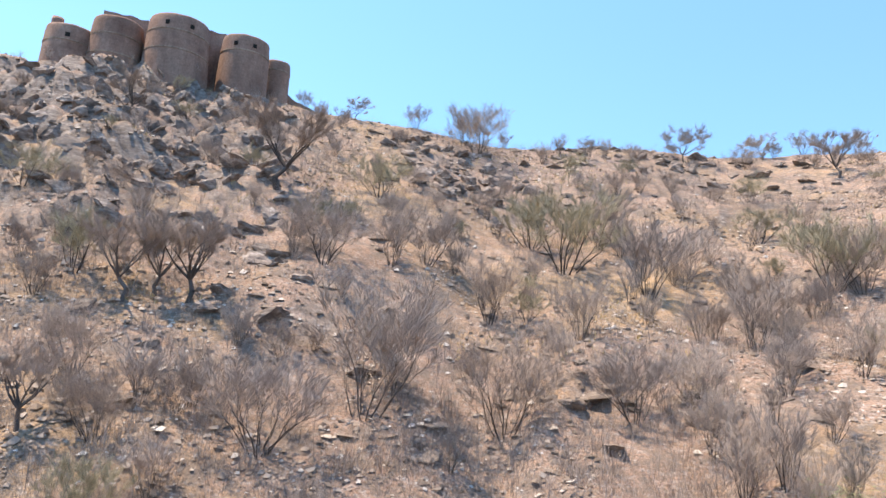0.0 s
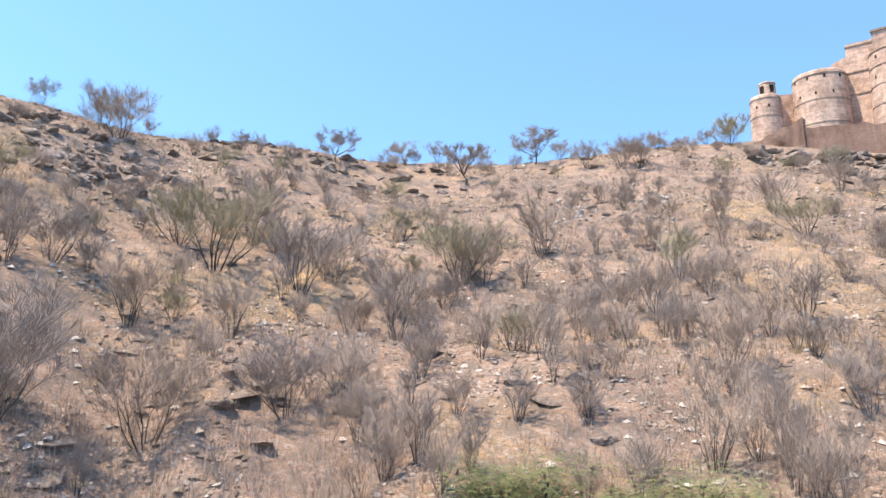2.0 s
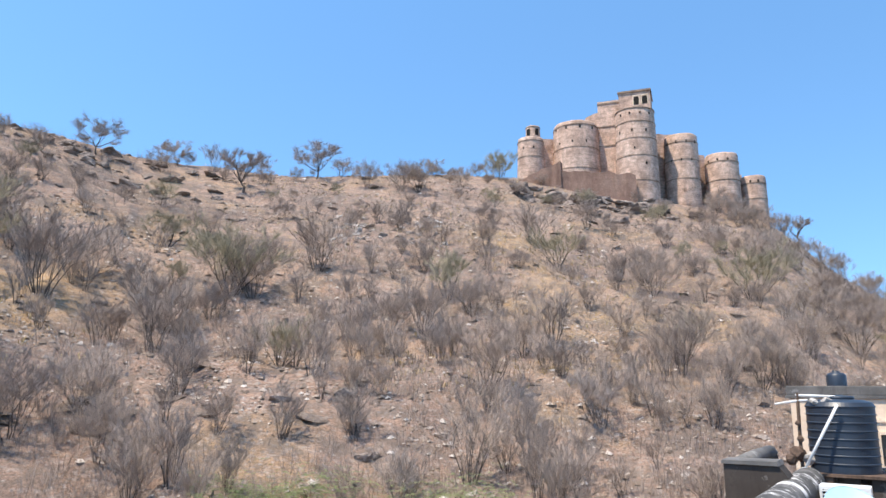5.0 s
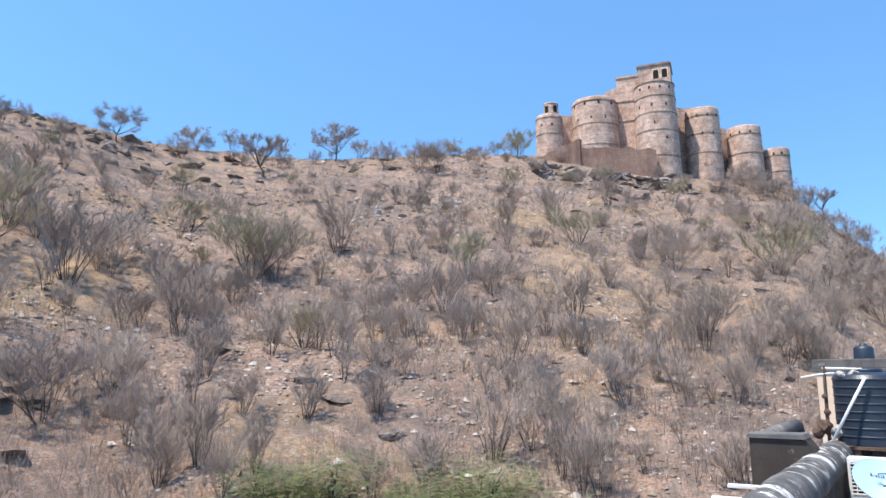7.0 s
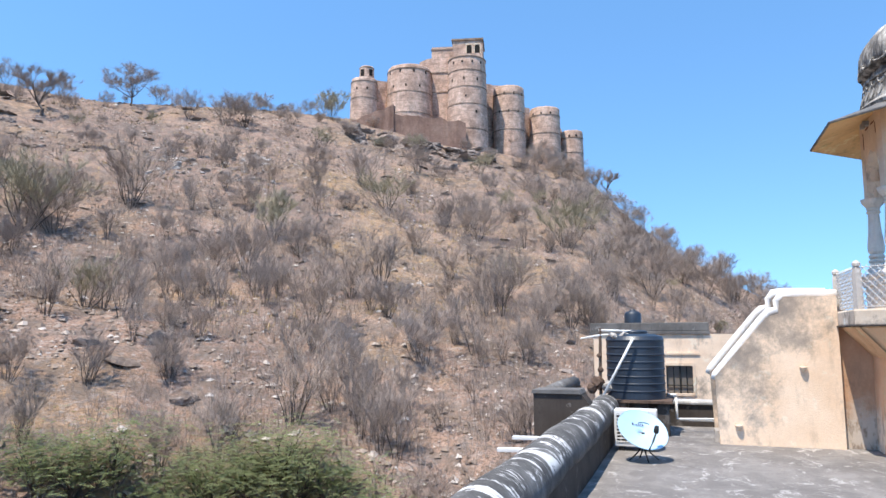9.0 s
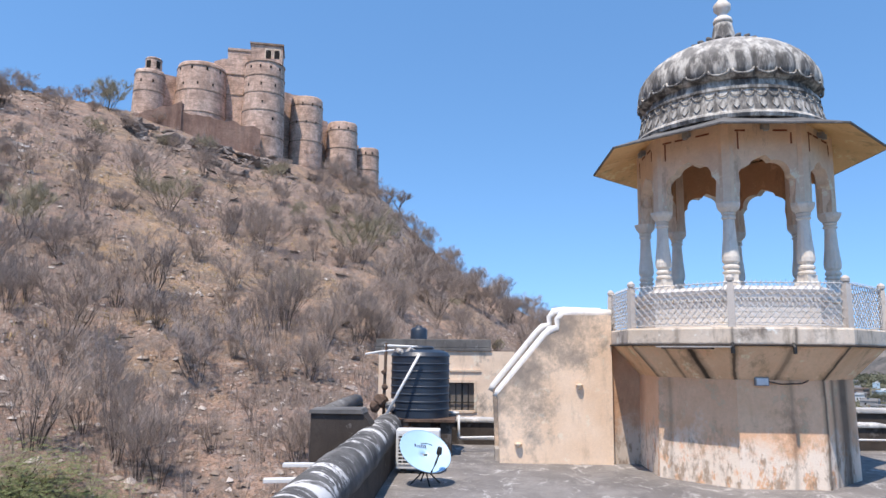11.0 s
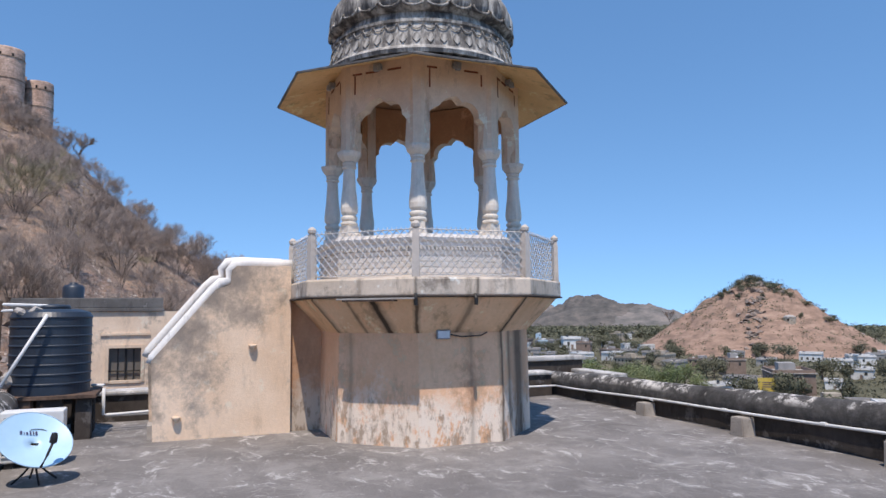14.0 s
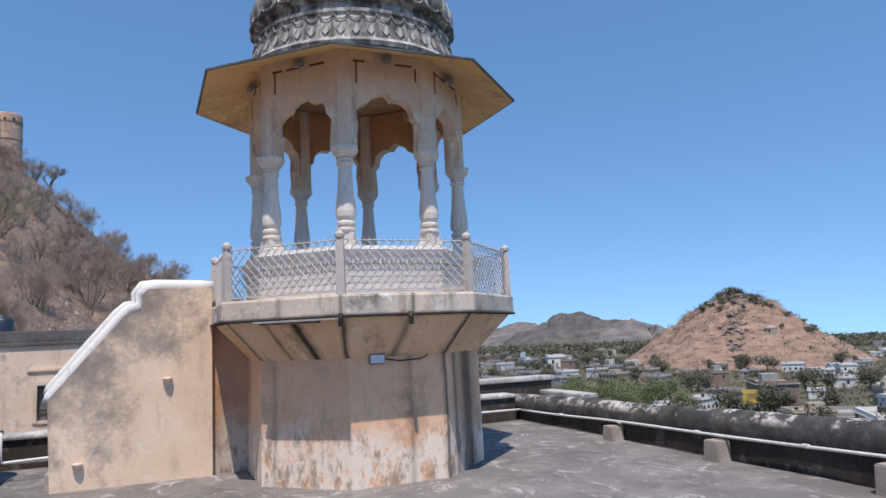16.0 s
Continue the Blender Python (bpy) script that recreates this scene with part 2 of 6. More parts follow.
M["corbel"] = runs_down(plaster_mat("streaked_corbel", (0.68, 0.43, 0.25), (0.84, 0.58, 0.38), (0.26, 0.15, 0.09), 0.38, 0.52), ((184, 0.25, 0.055, 0.95), (172, 0.1, 0.02, 0.6), (202.5, 0.0, 0.025, 0.85), (226, -0.2, 0.04, 0.55), (247.5, 0.0, 0.03, 0.9), (157.5, 0.0, 0.03, 0.7)))
M["slab"] = runs_down(plaster_mat("weathered_balcony_edge", (0.58, 0.46, 0.345), (0.78, 0.68, 0.57), (0.20, 0.16, 0.125), 0.50, 0.54, 0.75, 2.6), ((226, 0.0, 0.02, 0.7), (180, 0.0, 0.03, 0.4), (202.5, 0.0, 0.02, 0.6), (240, 0.0, 0.03, 0.35), (214, 0.0, 0.05, 0.25)))


def sunlit_peel(mat):
    """Limewash peeled and browned low down, its pale tone also painting in the sunlit band, with a ragged upper edge.
    """
    k = Nodes("", mat)
    sock = k.b.inputs["Base Color"]
    col = sock.links[0].from_socket
    sep = k.t.nodes.new("ShaderNodeSeparateXYZ")
    k.link(k.obj, sep.inputs["Vector"])
    add = k.t.nodes.new("ShaderNodeMath")
    add.operation = "ADD"
    add.inputs[1].default_value = 0.0
    lo = k.t.nodes.new("ShaderNodeMath")
    lo.operation = "MULTIPLY_ADD"
    k.link(sep.outputs["Z"], lo.inputs[0])
    lo.inputs[1].default_value = 0.55
    k.link(k.noise(1.6, 8, 0.75), lo.inputs[2])
    k.link(lo.outputs[0], add.inputs[0])
    # fades out at the upper limit of the painted sunlit band
    reach = k.ramp(add.outputs[0], [(0.70, 1.0), (0.92, 0.0)])
    peel = k.ramp(k.noise(2.6, 10, 0.75, stretch=(1.5, 1.5, 0.8)), [(0.40, 0.0), (0.45, 0.9)])
    brown = k.ramp(k.noise(3.4, 9, 0.75, stretch=(1.5, 1.5, 0.7)), [(0.49, 0.0), (0.58, 0.75)])
    low = k.mix(k.mix(col, (0.86, 0.74, 0.61), peel), (0.30, 0.20, 0.13), brown)
    k.link(k.mix(col, low, reach), sock)


def slope_mould(mat):
    """Grey mould that has crept down from the sloping coping of the stair."""
    k = Nodes("", mat)
    sock = k.b.inputs["Base Color"]
    col = sock.links[0].from_socket
    dot = k.t.nodes.new("ShaderNodeVectorMath")
    dot.operation = "DOT_PRODUCT"
    dot.inputs[1].default_value = (0, -0.756, -0.654)
    k.link(k.obj, dot.inputs[0])
    mad = k.t.nodes.new("ShaderNodeMath")
    mad.operation = "MULTIPLY_ADD"
    k.link(dot.outputs["Value"], mad.inputs[0])
    mad.inputs[1].default_value = -0.30
    k.link(k.noise(2.0, 9, 0.72), mad.inputs[2])
    lift_ = k.t.nodes.new("ShaderNodeMath")
    lift_.inputs[1].default_value = 0.50
    k.link(mad.outputs[0], lift_.inputs[0])
    k.link(k.mix(col, (0.175, 0.158, 0.142), k.ramp(lift_.outputs[0], [(0.42, 0.0), (0.55, 0.55), (0.66, 0.8)])), sock)


slope_mould(M["stair_plaster"])
sunlit_peel(M["plaster"])
# the broad run at 274 paints shade and stain on the right face; others are streaks
runs_down(M["plaster"], ((247.5, 0.0, 0.025, 0.8), (258, 0.0, 0.05, 0.6), (274, 0.0, 0.20, 0.8), (231, 0.0, 0.03, 0.35), (164, 0.0, 0.03, 0.3)), (0.06, 0.045, 0.035))
M["red_trim"] = plain_mat("worn_red_trim", (0.13, 0.035, 0.02), (0.30, 0.12, 0.07), 14, 0.9)


def dome_mat():
    k = Nodes("sooty_lime_dome")
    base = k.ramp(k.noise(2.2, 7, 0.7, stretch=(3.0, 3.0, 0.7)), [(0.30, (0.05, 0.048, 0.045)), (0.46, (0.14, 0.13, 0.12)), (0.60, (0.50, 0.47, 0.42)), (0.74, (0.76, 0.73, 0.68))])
    # mixes in a paler tone where faces turn upward, broken by noise
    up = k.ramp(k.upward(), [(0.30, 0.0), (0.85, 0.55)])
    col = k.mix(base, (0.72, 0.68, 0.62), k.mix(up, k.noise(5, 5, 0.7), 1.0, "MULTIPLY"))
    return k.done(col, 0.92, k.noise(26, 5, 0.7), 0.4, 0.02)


M["dome"] = dome_mat()
M["coping"] = plaster_mat("mouldy_coping", (0.11, 0.105, 0.10), (0.20, 0.19, 0.18), (0.03, 0.028, 0.026), 0.45, 0.5)


def coping_mat():
    k = Nodes("black_coping_with_limewash")
    col = k.ramp(k.noise(2.5, 6, 0.7), [(0.3, (0.045, 0.042, 0.04)), (0.55, (0.12, 0.115, 0.11)), (0.75, (0.24, 0.23, 0.22))])
    lime = k.ramp(k.noise(0.9, 7, 0.75, stretch=(3.0, 1.3, 1.3), distort=0.8), [(0.53, 0.0), (0.58, 1.0)])
    up = k.ramp(k.upward(), [(0.15, 0.0), (0.45, 1.0)])
    return k.done(k.mix(col, (0.72, 0.70, 0.67), k.mix(lime, up, 1.0, "MULTIPLY")), 0.9, k.noise(28, 5, 0.7), 0.5, 0.02)


M["limed_coping"] = coping_mat()
M["pale_coping"] = plaster_mat("pale_weathered_coping", (0.36, 0.34, 0.32), (0.60, 0.57, 0.53), (0.07, 0.065, 0.06), 0.46, 0.4, 0.6, 2.5)


def grey_coping_mat():
    k = Nodes("grey_weathered_coping")
    col = k.ramp(k.noise(3.5, 8, 0.75), [(0.3, (0.03, 0.028, 0.026)), (0.5, (0.075, 0.07, 0.066)), (0.7, (0.17, 0.16, 0.148))])
    lime = k.ramp(k.noise(1.7, 11, 0.8), [(0.51, 0.0), (0.56, 0.95)])
    up = k.ramp(k.upward(), [(0.35, 0.0), (0.75, 1.0)])
    return k.done(k.mix(col, (0.66, 0.62, 0.57), k.mix(lime, up, 1.0, "MULTIPLY")), 0.92, k.noise(24, 6, 0.75), 0.6, 0.03)


M["grey_coping"] = grey_coping_mat()
M["black_wall"] = plaster_mat("black_mouldy_wall", (0.045, 0.036, 0.031), (0.085, 0.07, 0.06), (0.016, 0.013, 0.011), 0.5, 0.6)


def floor_mat():
    k = Nodes("weathered_terrace_screed")
    col = k.ramp(k.noise(0.6, 9, 0.7), [(0.3, (0.145, 0.132, 0.123)), (0.5, (0.195, 0.178, 0.166)), (0.7, (0.25, 0.230, 0.215))])
    col = k.mix(col, k.ramp(k.noise(45, 5, 0.75), [(0.3, 0.70), (0.7, 1.12)]), 1.0, "MULTIPLY")
    zone = k.ramp(k.noise(0.30, 4, 0.6), [(0.44, 0.05), (0.60, 1.0)])
    sep = k.t.nodes.new("ShaderNodeSeparateXYZ")
    k.link(k.obj, sep.inputs["Vector"])
    along = k.t.nodes.new("ShaderNodeMath")
    along.operation = "MULTIPLY_ADD"
    k.link(sep.outputs["X"], along.inputs[0])
    along.inputs[1].default_value = 0.07
    k.link(k.noise(0.5, 5, 0.6), along.inputs[2])
    zone = k.mix(zone, k.ramp(along.outputs[0], [(0.95, 0.0), (1.25, 1.0)]), 1.0, "LIGHTEN")     # more worn at the far end
    veil = k.ramp(k.noise(1.5, 10, 0.75, distort=0.6), [(0.46, 0.0), (0.62, 0.42)])
    col = k.mix(col, (0.36, 0.335, 0.31), k.mix(veil, zone, 1.0, "MULTIPLY"))
    worn = k.ramp(k.noise(1.9, 13, 0.8, stretch=(1.0, 1.5, 1.0), distort=1.2), [(0.55, 0.0), (0.60, 0.75)])
    col = k.mix(col, (0.50, 0.475, 0.45), k.mix(worn, zone, 1.0, "MULTIPLY"))
    fleck = k.ramp(k.noise(4.5, 10, 0.75, distort=0.5), [(0.66, 0.0), (0.69, 0.85)])
    col = k.mix(col, (0.60, 0.58, 0.55), fleck)
    web = k.ramp(k.voronoi(2.3, k.warped(0.25), "DISTANCE_TO_EDGE"), [(0.0, 0.32), (0.016, 0.0)])
    col = k.mix(col, (0.44, 0.42, 0.39), k.mix(web, k.ramp(k.noise(0.45, 3, 0.5), [(0.50, 0.0), (0.58, 1.0)]), 1.0, "MULTIPLY"))
    dark = k.ramp(k.noise(0.9, 8, 0.7), [(0.60, 0.0), (0.72, 0.55)])
    col = k.mix(col, (0.085, 0.08, 0.077), dark)
    return k.done(col, 0.88, k.noise(40, 6, 0.75), 0.5, 0.012)


M["floor"] = floor_mat()


def ground_mat():
    k = Nodes("stony_hill_soil")
    p = k.pos
    soil = k.ramp(k.noise(0.09, 7, 0.62, p), [(0.3, (0.245, 0.162, 0.124)), (0.5, (0.340, 0.226, 0.170)), (0.7, (0.430, 0.285, 0.205))])
    grass = k.ramp(k.noise(0.05, 6, 0.7, p), [(0.48, 0.0), (0.66, 0.6)])
    soil = k.mix(soil, (0.44, 0.285, 0.13), grass)
    green = k.ramp(k.noise(0.075, 5, 0.6, p, distort=1.0), [(0.62, 0.0), (0.74, 0.35)])
    soil = k.mix(soil, (0.221, 0.183, 0.074), green)
    stones = k.ramp(k.voronoi(2.3, p), [(0.12, 0.7), (0.36, 0.0)])
    tint = k.ramp(k.voronoi(2.3, p, out="Color"), [(0.2, (0.138, 0.116, 0.107)), (0.6, (0.310, 0.267, 0.241)), (0.9, (0.533, 0.490, 0.456))])
    col = k.mix(soil, tint, stones)
    small = k.ramp(k.noise(7.0, 4, 0.75, p), [(0.34, 0.42), (0.52, 1.0), (0.70, 1.3)])
    col = k.mix(col, small, 1.0, "MULTIPLY")
    litter = k.ramp(k.noise(0.55, 8, 0.78, p), [(0.45, 0.0), (0.57, 0.68)])
    rubble = k.ramp(k.noise(1.7, 8, 0.8, p, stretch=(1, 1, 2.5)), [(0.52, 0.0), (0.60, 0.6)])
    col = k.mix(col, (0.45, 0.385, 0.345), rubble)
    col = k.mix(col, (0.150, 0.125, 0.107), litter)
    bare = k.ramp(k.upward(), [(0.66, 0.9), (0.80, 0.0)])
    stone = k.ramp(k.noise(0.9, 8, 0.75, p, stretch=(1, 1, 2.2)), [(0.34, (0.085, 0.068, 0.060)), (0.5, (0.22, 0.178, 0.152)), (0.66, (0.43, 0.365, 0.32))])
    col = k.mix(col, stone, bare)
    scaled = k.t.nodes.new("ShaderNodeMapRange")
    scaled.inputs["From Min"].default_value, scaled.inputs["From Max"].default_value = -13, -19
    sep = k.t.nodes.new("ShaderNodeSeparateXYZ")
    k.link(p, sep.inputs["Vector"])
    k.link(sep.outputs["Z"], scaled.inputs["Value"])
    plain = k.ramp(k.noise(0.02, 6, 0.7, p), [(0.35, (0.07, 0.075, 0.05)), (0.55, (0.14, 0.13, 0.085)), (0.75, (0.24, 0.20, 0.14))])
    col = k.mix(col, plain, scaled.outputs["Result"])
    return k.done(col, 0.95, k.noise(3.2, 7, 0.75, p), 0.9, 0.18, 0, 0.1)


M["ground"] = ground_mat()


def rock_mat(name, dark, mid, light, scale=1.1):
    k = Nodes(name)
    col = k.ramp(k.noise(scale, 8, 0.7, k.pos, stretch=(1, 1, 2.5)), [(0.3, dark), (0.5, mid), (0.7, light)])
    col = k.mix(col, k.ramp(k.random(), [(0, 0.7), (1, 1.15)]), 1.0, "MULTIPLY")
    return k.done(col, 0.95, k.noise(scale * 5, 8, 0.75, k.pos), 1.0, 0.12, 0, 0.1)


M["rock_dark"] = rock_mat("dark_ledge_rock", (0.14, 0.108, 0.088), (0.25, 0.195, 0.16), (0.38, 0.31, 0.26))
M["rock_pale"] = rock_mat("pale_quartz_rock", (0.10, 0.078, 0.066), (0.25, 0.198, 0.168), (0.52, 0.445, 0.39))
M["rock_white"] = rock_mat("white_quartz_scree", (0.30, 0.25, 0.22), (0.52, 0.46, 0.41), (0.74, 0.69, 0.64))
M["red_hill"] = rock_mat("red_stony_hill", (0.16, 0.112, 0.088), (0.285, 0.188, 0.138), (0.39, 0.268, 0.20), 0.13)
M["far_hill"] = rock_mat("far_grey_hill", (0.085, 0.085, 0.08), (0.155, 0.142, 0.13), (0.25, 0.212, 0.185), 0.028)


def fort_mat(name, dark, mid, light, even=0.0):
    k = Nodes(name)
    col = k.ramp(k.noise(0.35, 8, 0.68, k.pos, stretch=(1, 1, 0.6)), [(0.3, dark), (0.5, mid), (0.72, light)])
    runs = k.ramp(k.noise(0.5, 6, 0.65, k.pos, stretch=(2.2, 2.2, 0.18)), [(0.5, 1.0), (0.74, 0.82)])
    col = k.mix(col, runs, 1.0, "MULTIPLY")
    blot = k.ramp(k.noise(0.8, 9, 0.75, k.pos), [(0.42, 0.72 + 0.2 * even), (0.55, 1.0), (0.68, 1.22 - 0.16 * even)])
    col = k.mix(col, blot, 1.0, "MULTIPLY")
    course = k.ramp(k.noise(1.0, 3, 0.6, k.pos, stretch=(0.25, 0.25, 3.2)), [(0.40, 0.80 + 0.14 * even), (0.50, 1.0)])
    col = k.mix(col, course, 1.0, "MULTIPLY")
    col = k.mix(col, k.ramp(k.noise(3.5, 5, 0.7, k.pos), [(0.3, 0.75), (0.7, 1.1)]), 1.0, "MULTIPLY")
    return k.done(col, 0.95, k.noise(2.5, 7, 0.75, k.pos), 0.6, 0.1, 0, 0.1)


M["fort_sand"] = fort_mat("sand_limewashed_masonry", (0.47, 0.305, 0.225), (0.68, 0.465, 0.355), (0.80, 0.59, 0.47))
# brown lowered further so the colour carries the crag fort's partial shade
M["fort_brown"] = fort_mat("brown_fort_masonry_shaded", (0.215, 0.125, 0.094), (0.315, 0.198, 0.150), (0.40, 0.268, 0.205), 1.0)
M["fort_dark"] = plain_mat("dark_opening", (0.012, 0.010, 0.009), (0.03, 0.025, 0.02), 3, 0.95)
M["fort_band"] = fort_mat("string_course_masonry", (0.24, 0.165, 0.122), (0.37, 0.268, 0.198), (0.46, 0.345, 0.258))


def twig_mat(name, a, b, c):
    k = Nodes(name)
    col = k.ramp(k.random(), [(0.0, a), (0.55, b), (1.0, c)])
    col = k.mix(col, k.ramp(k.island(), [(0, 0.7), (1, 1.3)]), 1.0, "MULTIPLY")
    return k.done(col, 0.9, k.noise(20), 0.2, 0.01, 0, 0.1)


M["bark"] = twig_mat("grey_brown_bark", (0.070, 0.054, 0.046), (0.092, 0.073, 0.063), (0.12, 0.097, 0.085))
M["twig"] = twig_mat("dry_grey_twigs", (0.295, 0.229, 0.190), (0.335, 0.265, 0.222), (0.375, 0.300, 0.254))
M["olive_twig"] = twig_mat("olive_leafy_twigs", (0.29, 0.250, 0.170), (0.32, 0.276, 0.187), (0.35, 0.303, 0.205))
M["leaf"] = twig_mat("green_leaves", (0.20, 0.235, 0.11), (0.235, 0.265, 0.125), (0.27, 0.29, 0.145))


def let_light_through(mat, share):
    """Thin leaves pass part of the light to their far side."""
    t = mat.node_tree
    b = t.nodes["Principled BSDF"]
    thin = t.nodes.new("ShaderNodeBsdfTranslucent")
    t.links.new(b.inputs["Base Color"].links[0].from_socket, thin.inputs["Color"])
    mix = t.nodes.new("ShaderNodeMixShader")
    mix.inputs[0].default_value = share
    t.links.new(b.outputs[0], mix.inputs[1])
    t.links.new(thin.outputs[0], mix.inputs[2])
    t.links.new(mix.outputs[0], t.nodes["Material Output"].inputs["Surface"])


let_light_through(M["leaf"], 0.4)
# green greyed slightly so the leaf colour holds some distance haze
M["dull_leaf"] = twig_mat("haze_dulled_green_leaves", (0.115, 0.115, 0.078), (0.14, 0.138, 0.092), (0.17, 0.162, 0.112))
M["dry_grass"] = twig_mat("dry_straw_grass", (0.42, 0.30, 0.14), (0.46, 0.35, 0.18), (0.38, 0.33, 0.17))

M["tank"] = plain_mat("dark_blue_plastic", (0.018, 0.026, 0.04), (0.03, 0.042, 0.06), 4, 0.42, 0, 0.05, 0.5)
M["dish"] = plain_mat("sky_blue_dish_paint", (0.36, 0.56, 0.72), (0.46, 0.66, 0.80), 2, 0.4, 0, 0.03, 0.5)
M["ac"] = plain_mat("white_casing", (0.66, 0.65, 0.62), (0.78, 0.77, 0.74), 5, 0.5)
M["black_metal"] = plain_mat("black_metal", (0.02, 0.02, 0.02), (0.045, 0.042, 0.04), 10, 0.5, 0.3)
M["white_pipe"] = plain_mat("white_plastic_pipe", (0.62, 0.61, 0.59), (0.82, 0.81, 0.79), 6, 0.5)
M["rust"] = plain_mat("rusty_scrap", (0.06, 0.04, 0.03), (0.19, 0.12, 0.085), 8, 0.85)
M["wire"] = plain_mat("galvanised_wire", (0.48, 0.46, 0.44), (0.66, 0.64, 0.62), 20, 0.55, 0.1)
M["cement"] = plain_mat("grey_cement", (0.30, 0.27, 0.24), (0.48, 0.44, 0.40), 5, 0.9)
M["stained_cement"] = plaster_mat("stained_cement", (0.30, 0.26, 0.22), (0.50, 0.45, 0.40), (0.09, 0.075, 0.062), 0.48, 0.55, 0.6, 5.0)
M["glass_dark"] = plain_mat("dark_window_glass", (0.02, 0.022, 0.022), (0.05, 0.052, 0.05), 2, 0.25)
M["dusty_pane"] = plain_mat("dusty_window_pane", (0.12, 0.105, 0.09), (0.20, 0.178, 0.155), 2, 0.35)
M["grey_box"] = plain_mat("grey_lamp_housing", (0.20, 0.21, 0.22), (0.32, 0.33, 0.34), 8, 0.5)
M["lamp_glass"] = plain_mat("frosted_lamp_glass", (0.55, 0.58, 0.60), (0.70, 0.72, 0.74), 8, 0.3)
M["red_cloth"] = plain_mat("red_flag_cloth", (0.52, 0.10, 0.08), (0.64, 0.15, 0.12), 4, 0.85)
M["navy_cloth"] = plain_mat("navy_flag_cloth", (0.045, 0.045, 0.10), (0.075, 0.075, 0.14), 4, 0.85)
M["white_cloth"] = plain_mat("white_flag_cloth", (0.68, 0.68, 0.68), (0.8, 0.8, 0.8), 4, 0.85)
M["green_cloth"] = plain_mat("green_flag_cloth", (0.22, 0.30, 0.06), (0.34, 0.40, 0.12), 4, 0.85)
for nm, a, b in (("house_white", (0.62, 0.61, 0.58), (0.78, 0.77, 0.74)), ("house_tan", (0.34, 0.28, 0.21), (0.48, 0.41, 0.32)), ("house_grey", (0.26, 0.25, 0.24), (0.38, 0.36, 0.34)),
                 ("house_blue", (0.36, 0.50, 0.60), (0.48, 0.62, 0.70)), ("house_yellow", (0.62, 0.44, 0.08), (0.74, 0.55, 0.14)), ("house_brown", (0.20, 0.14, 0.11), (0.30, 0.22, 0.17))):
    M[nm] = plain_mat(nm, a, b, 0.5, 0.85)


# ---- the ground: one sheet, with the long fort hill on one side and the plain on the other ----
RIDGE_AZ = (-180, -130, -90, -68, -63, -58, -46, -39.5, -34, -30, -21, -12, -2, 4, 12, 20, 28, 33, 37.5, 39.5, 41.2, 45, 48.6, 52.7, 58, 66, 80, 180)
RIDGE_EL = (-8, -6, 10, 18.6, 19.8, 20.1, 19.4, 19.0, 18.3, 17.9, 18.1, 17.3, 16.95, 17.1, 17.65, 16.95, 15.8, 14.6, 12.6, 10.4, 8.9, 5.8, 3.4, 1.0, -2.5, -7, -8, -8)
RIDGE_D = (120, 115, 108, 105, 104, 104, 102, 102, 106, 110, 114, 120, 125, 128, 136, 148, 158, 162, 164, 162, 160, 156, 154, 152, 150, 150, 150, 150)
HUB = (1.5, -1.5)


def height(x, y, fine=True):
    x, y = np.asarray(x, float), np.asarray(y, float)
    dx, dy = x - HUB[0], y - HUB[1]
    r = np.hypot(dx, dy) + 1e-6
    az = np.degrees(np.arctan2(dx, dy))
    d = sum(np.interp(az + o, RIDGE_AZ, RIDGE_D) for o in (-4, -2, 0, 2, 4)) / 5
    el = sum(np.interp(az + o, RIDGE_AZ, RIDGE_EL) for o in (-1.6, -0.8, 0, 0.8, 1.6)) / 5
    top = 1.8 + d * np.tan(np.radians(el))
    plain = -22.0 - np.maximum(0, r - 850) * 0.0262
    hilly = np.clip((70 - az) / 16, 0, 1) * np.clip((az + 140) / 40, 0, 1)
    hilly = hilly * hilly * (3 - 2 * hilly)
    foot = -9.5 * hilly + plain * (1 - hilly)
    r0 = 21.0
    s = np.clip((r - r0) / (d - r0), 0, 1)
    rise = foot + (top - foot) * s ** 1.06
    over = np.maximum(r - d, 0)
    fall = top - over * 0.42 - np.minimum(over, 12) * 0.1
    z = np.where(r < d, rise, np.maximum(fall, plain))
    z = np.where(hilly > 0, np.where(r < d, rise, np.maximum(fall, plain)), np.maximum(z, plain))
    if fine:
        k = np.clip((r - 18) / 14, 0, 1) * np.clip((520 - r) / 300, 0, 1)
        edge = 1 - 0.65 * np.exp(-((r - d) / 10.0) ** 2)
        gully = lattice(az * 0.16, r * 0.012, 3) * 0.7 + lattice(x * 0.05, y * 0.05, 5) * 1.1
        ledge = lattice(x * 0.16, y * 0.16, 7)
        step = np.abs(lattice(x * 0.09 + 30, y * 0.09, 11))
        z = z + hilly * k * edge * (gully + ledge * 0.55 + (0.25 - np.minimum(step, 0.25)) * 2.4 + lattice(x * 0.45, y * 0.45, 13) * 0.22 + lattice(x * 1.1, y * 1.1, 17) * 0.10)
        crag = np.clip((-47 - az) / 5, 0, 1) * np.clip((az + 100) / 20, 0, 1) * np.clip((r - 56) / 12, 0, 1) * np.clip((d + 2 - r) / 4, 0, 1)
        z = z + crag * (np.abs(lattice(x * 0.22, y * 0.22, 29)) * 2.6 + np.abs(lattice(x * 0.6, y * 0.6, 31)) * 1.5 - 0.9)
        z = z + (1 - hilly) * np.clip((r - 60) / 100, 0, 1) * lattice(x * 0.012, y * 0.012, 23) * 1.5
    return z


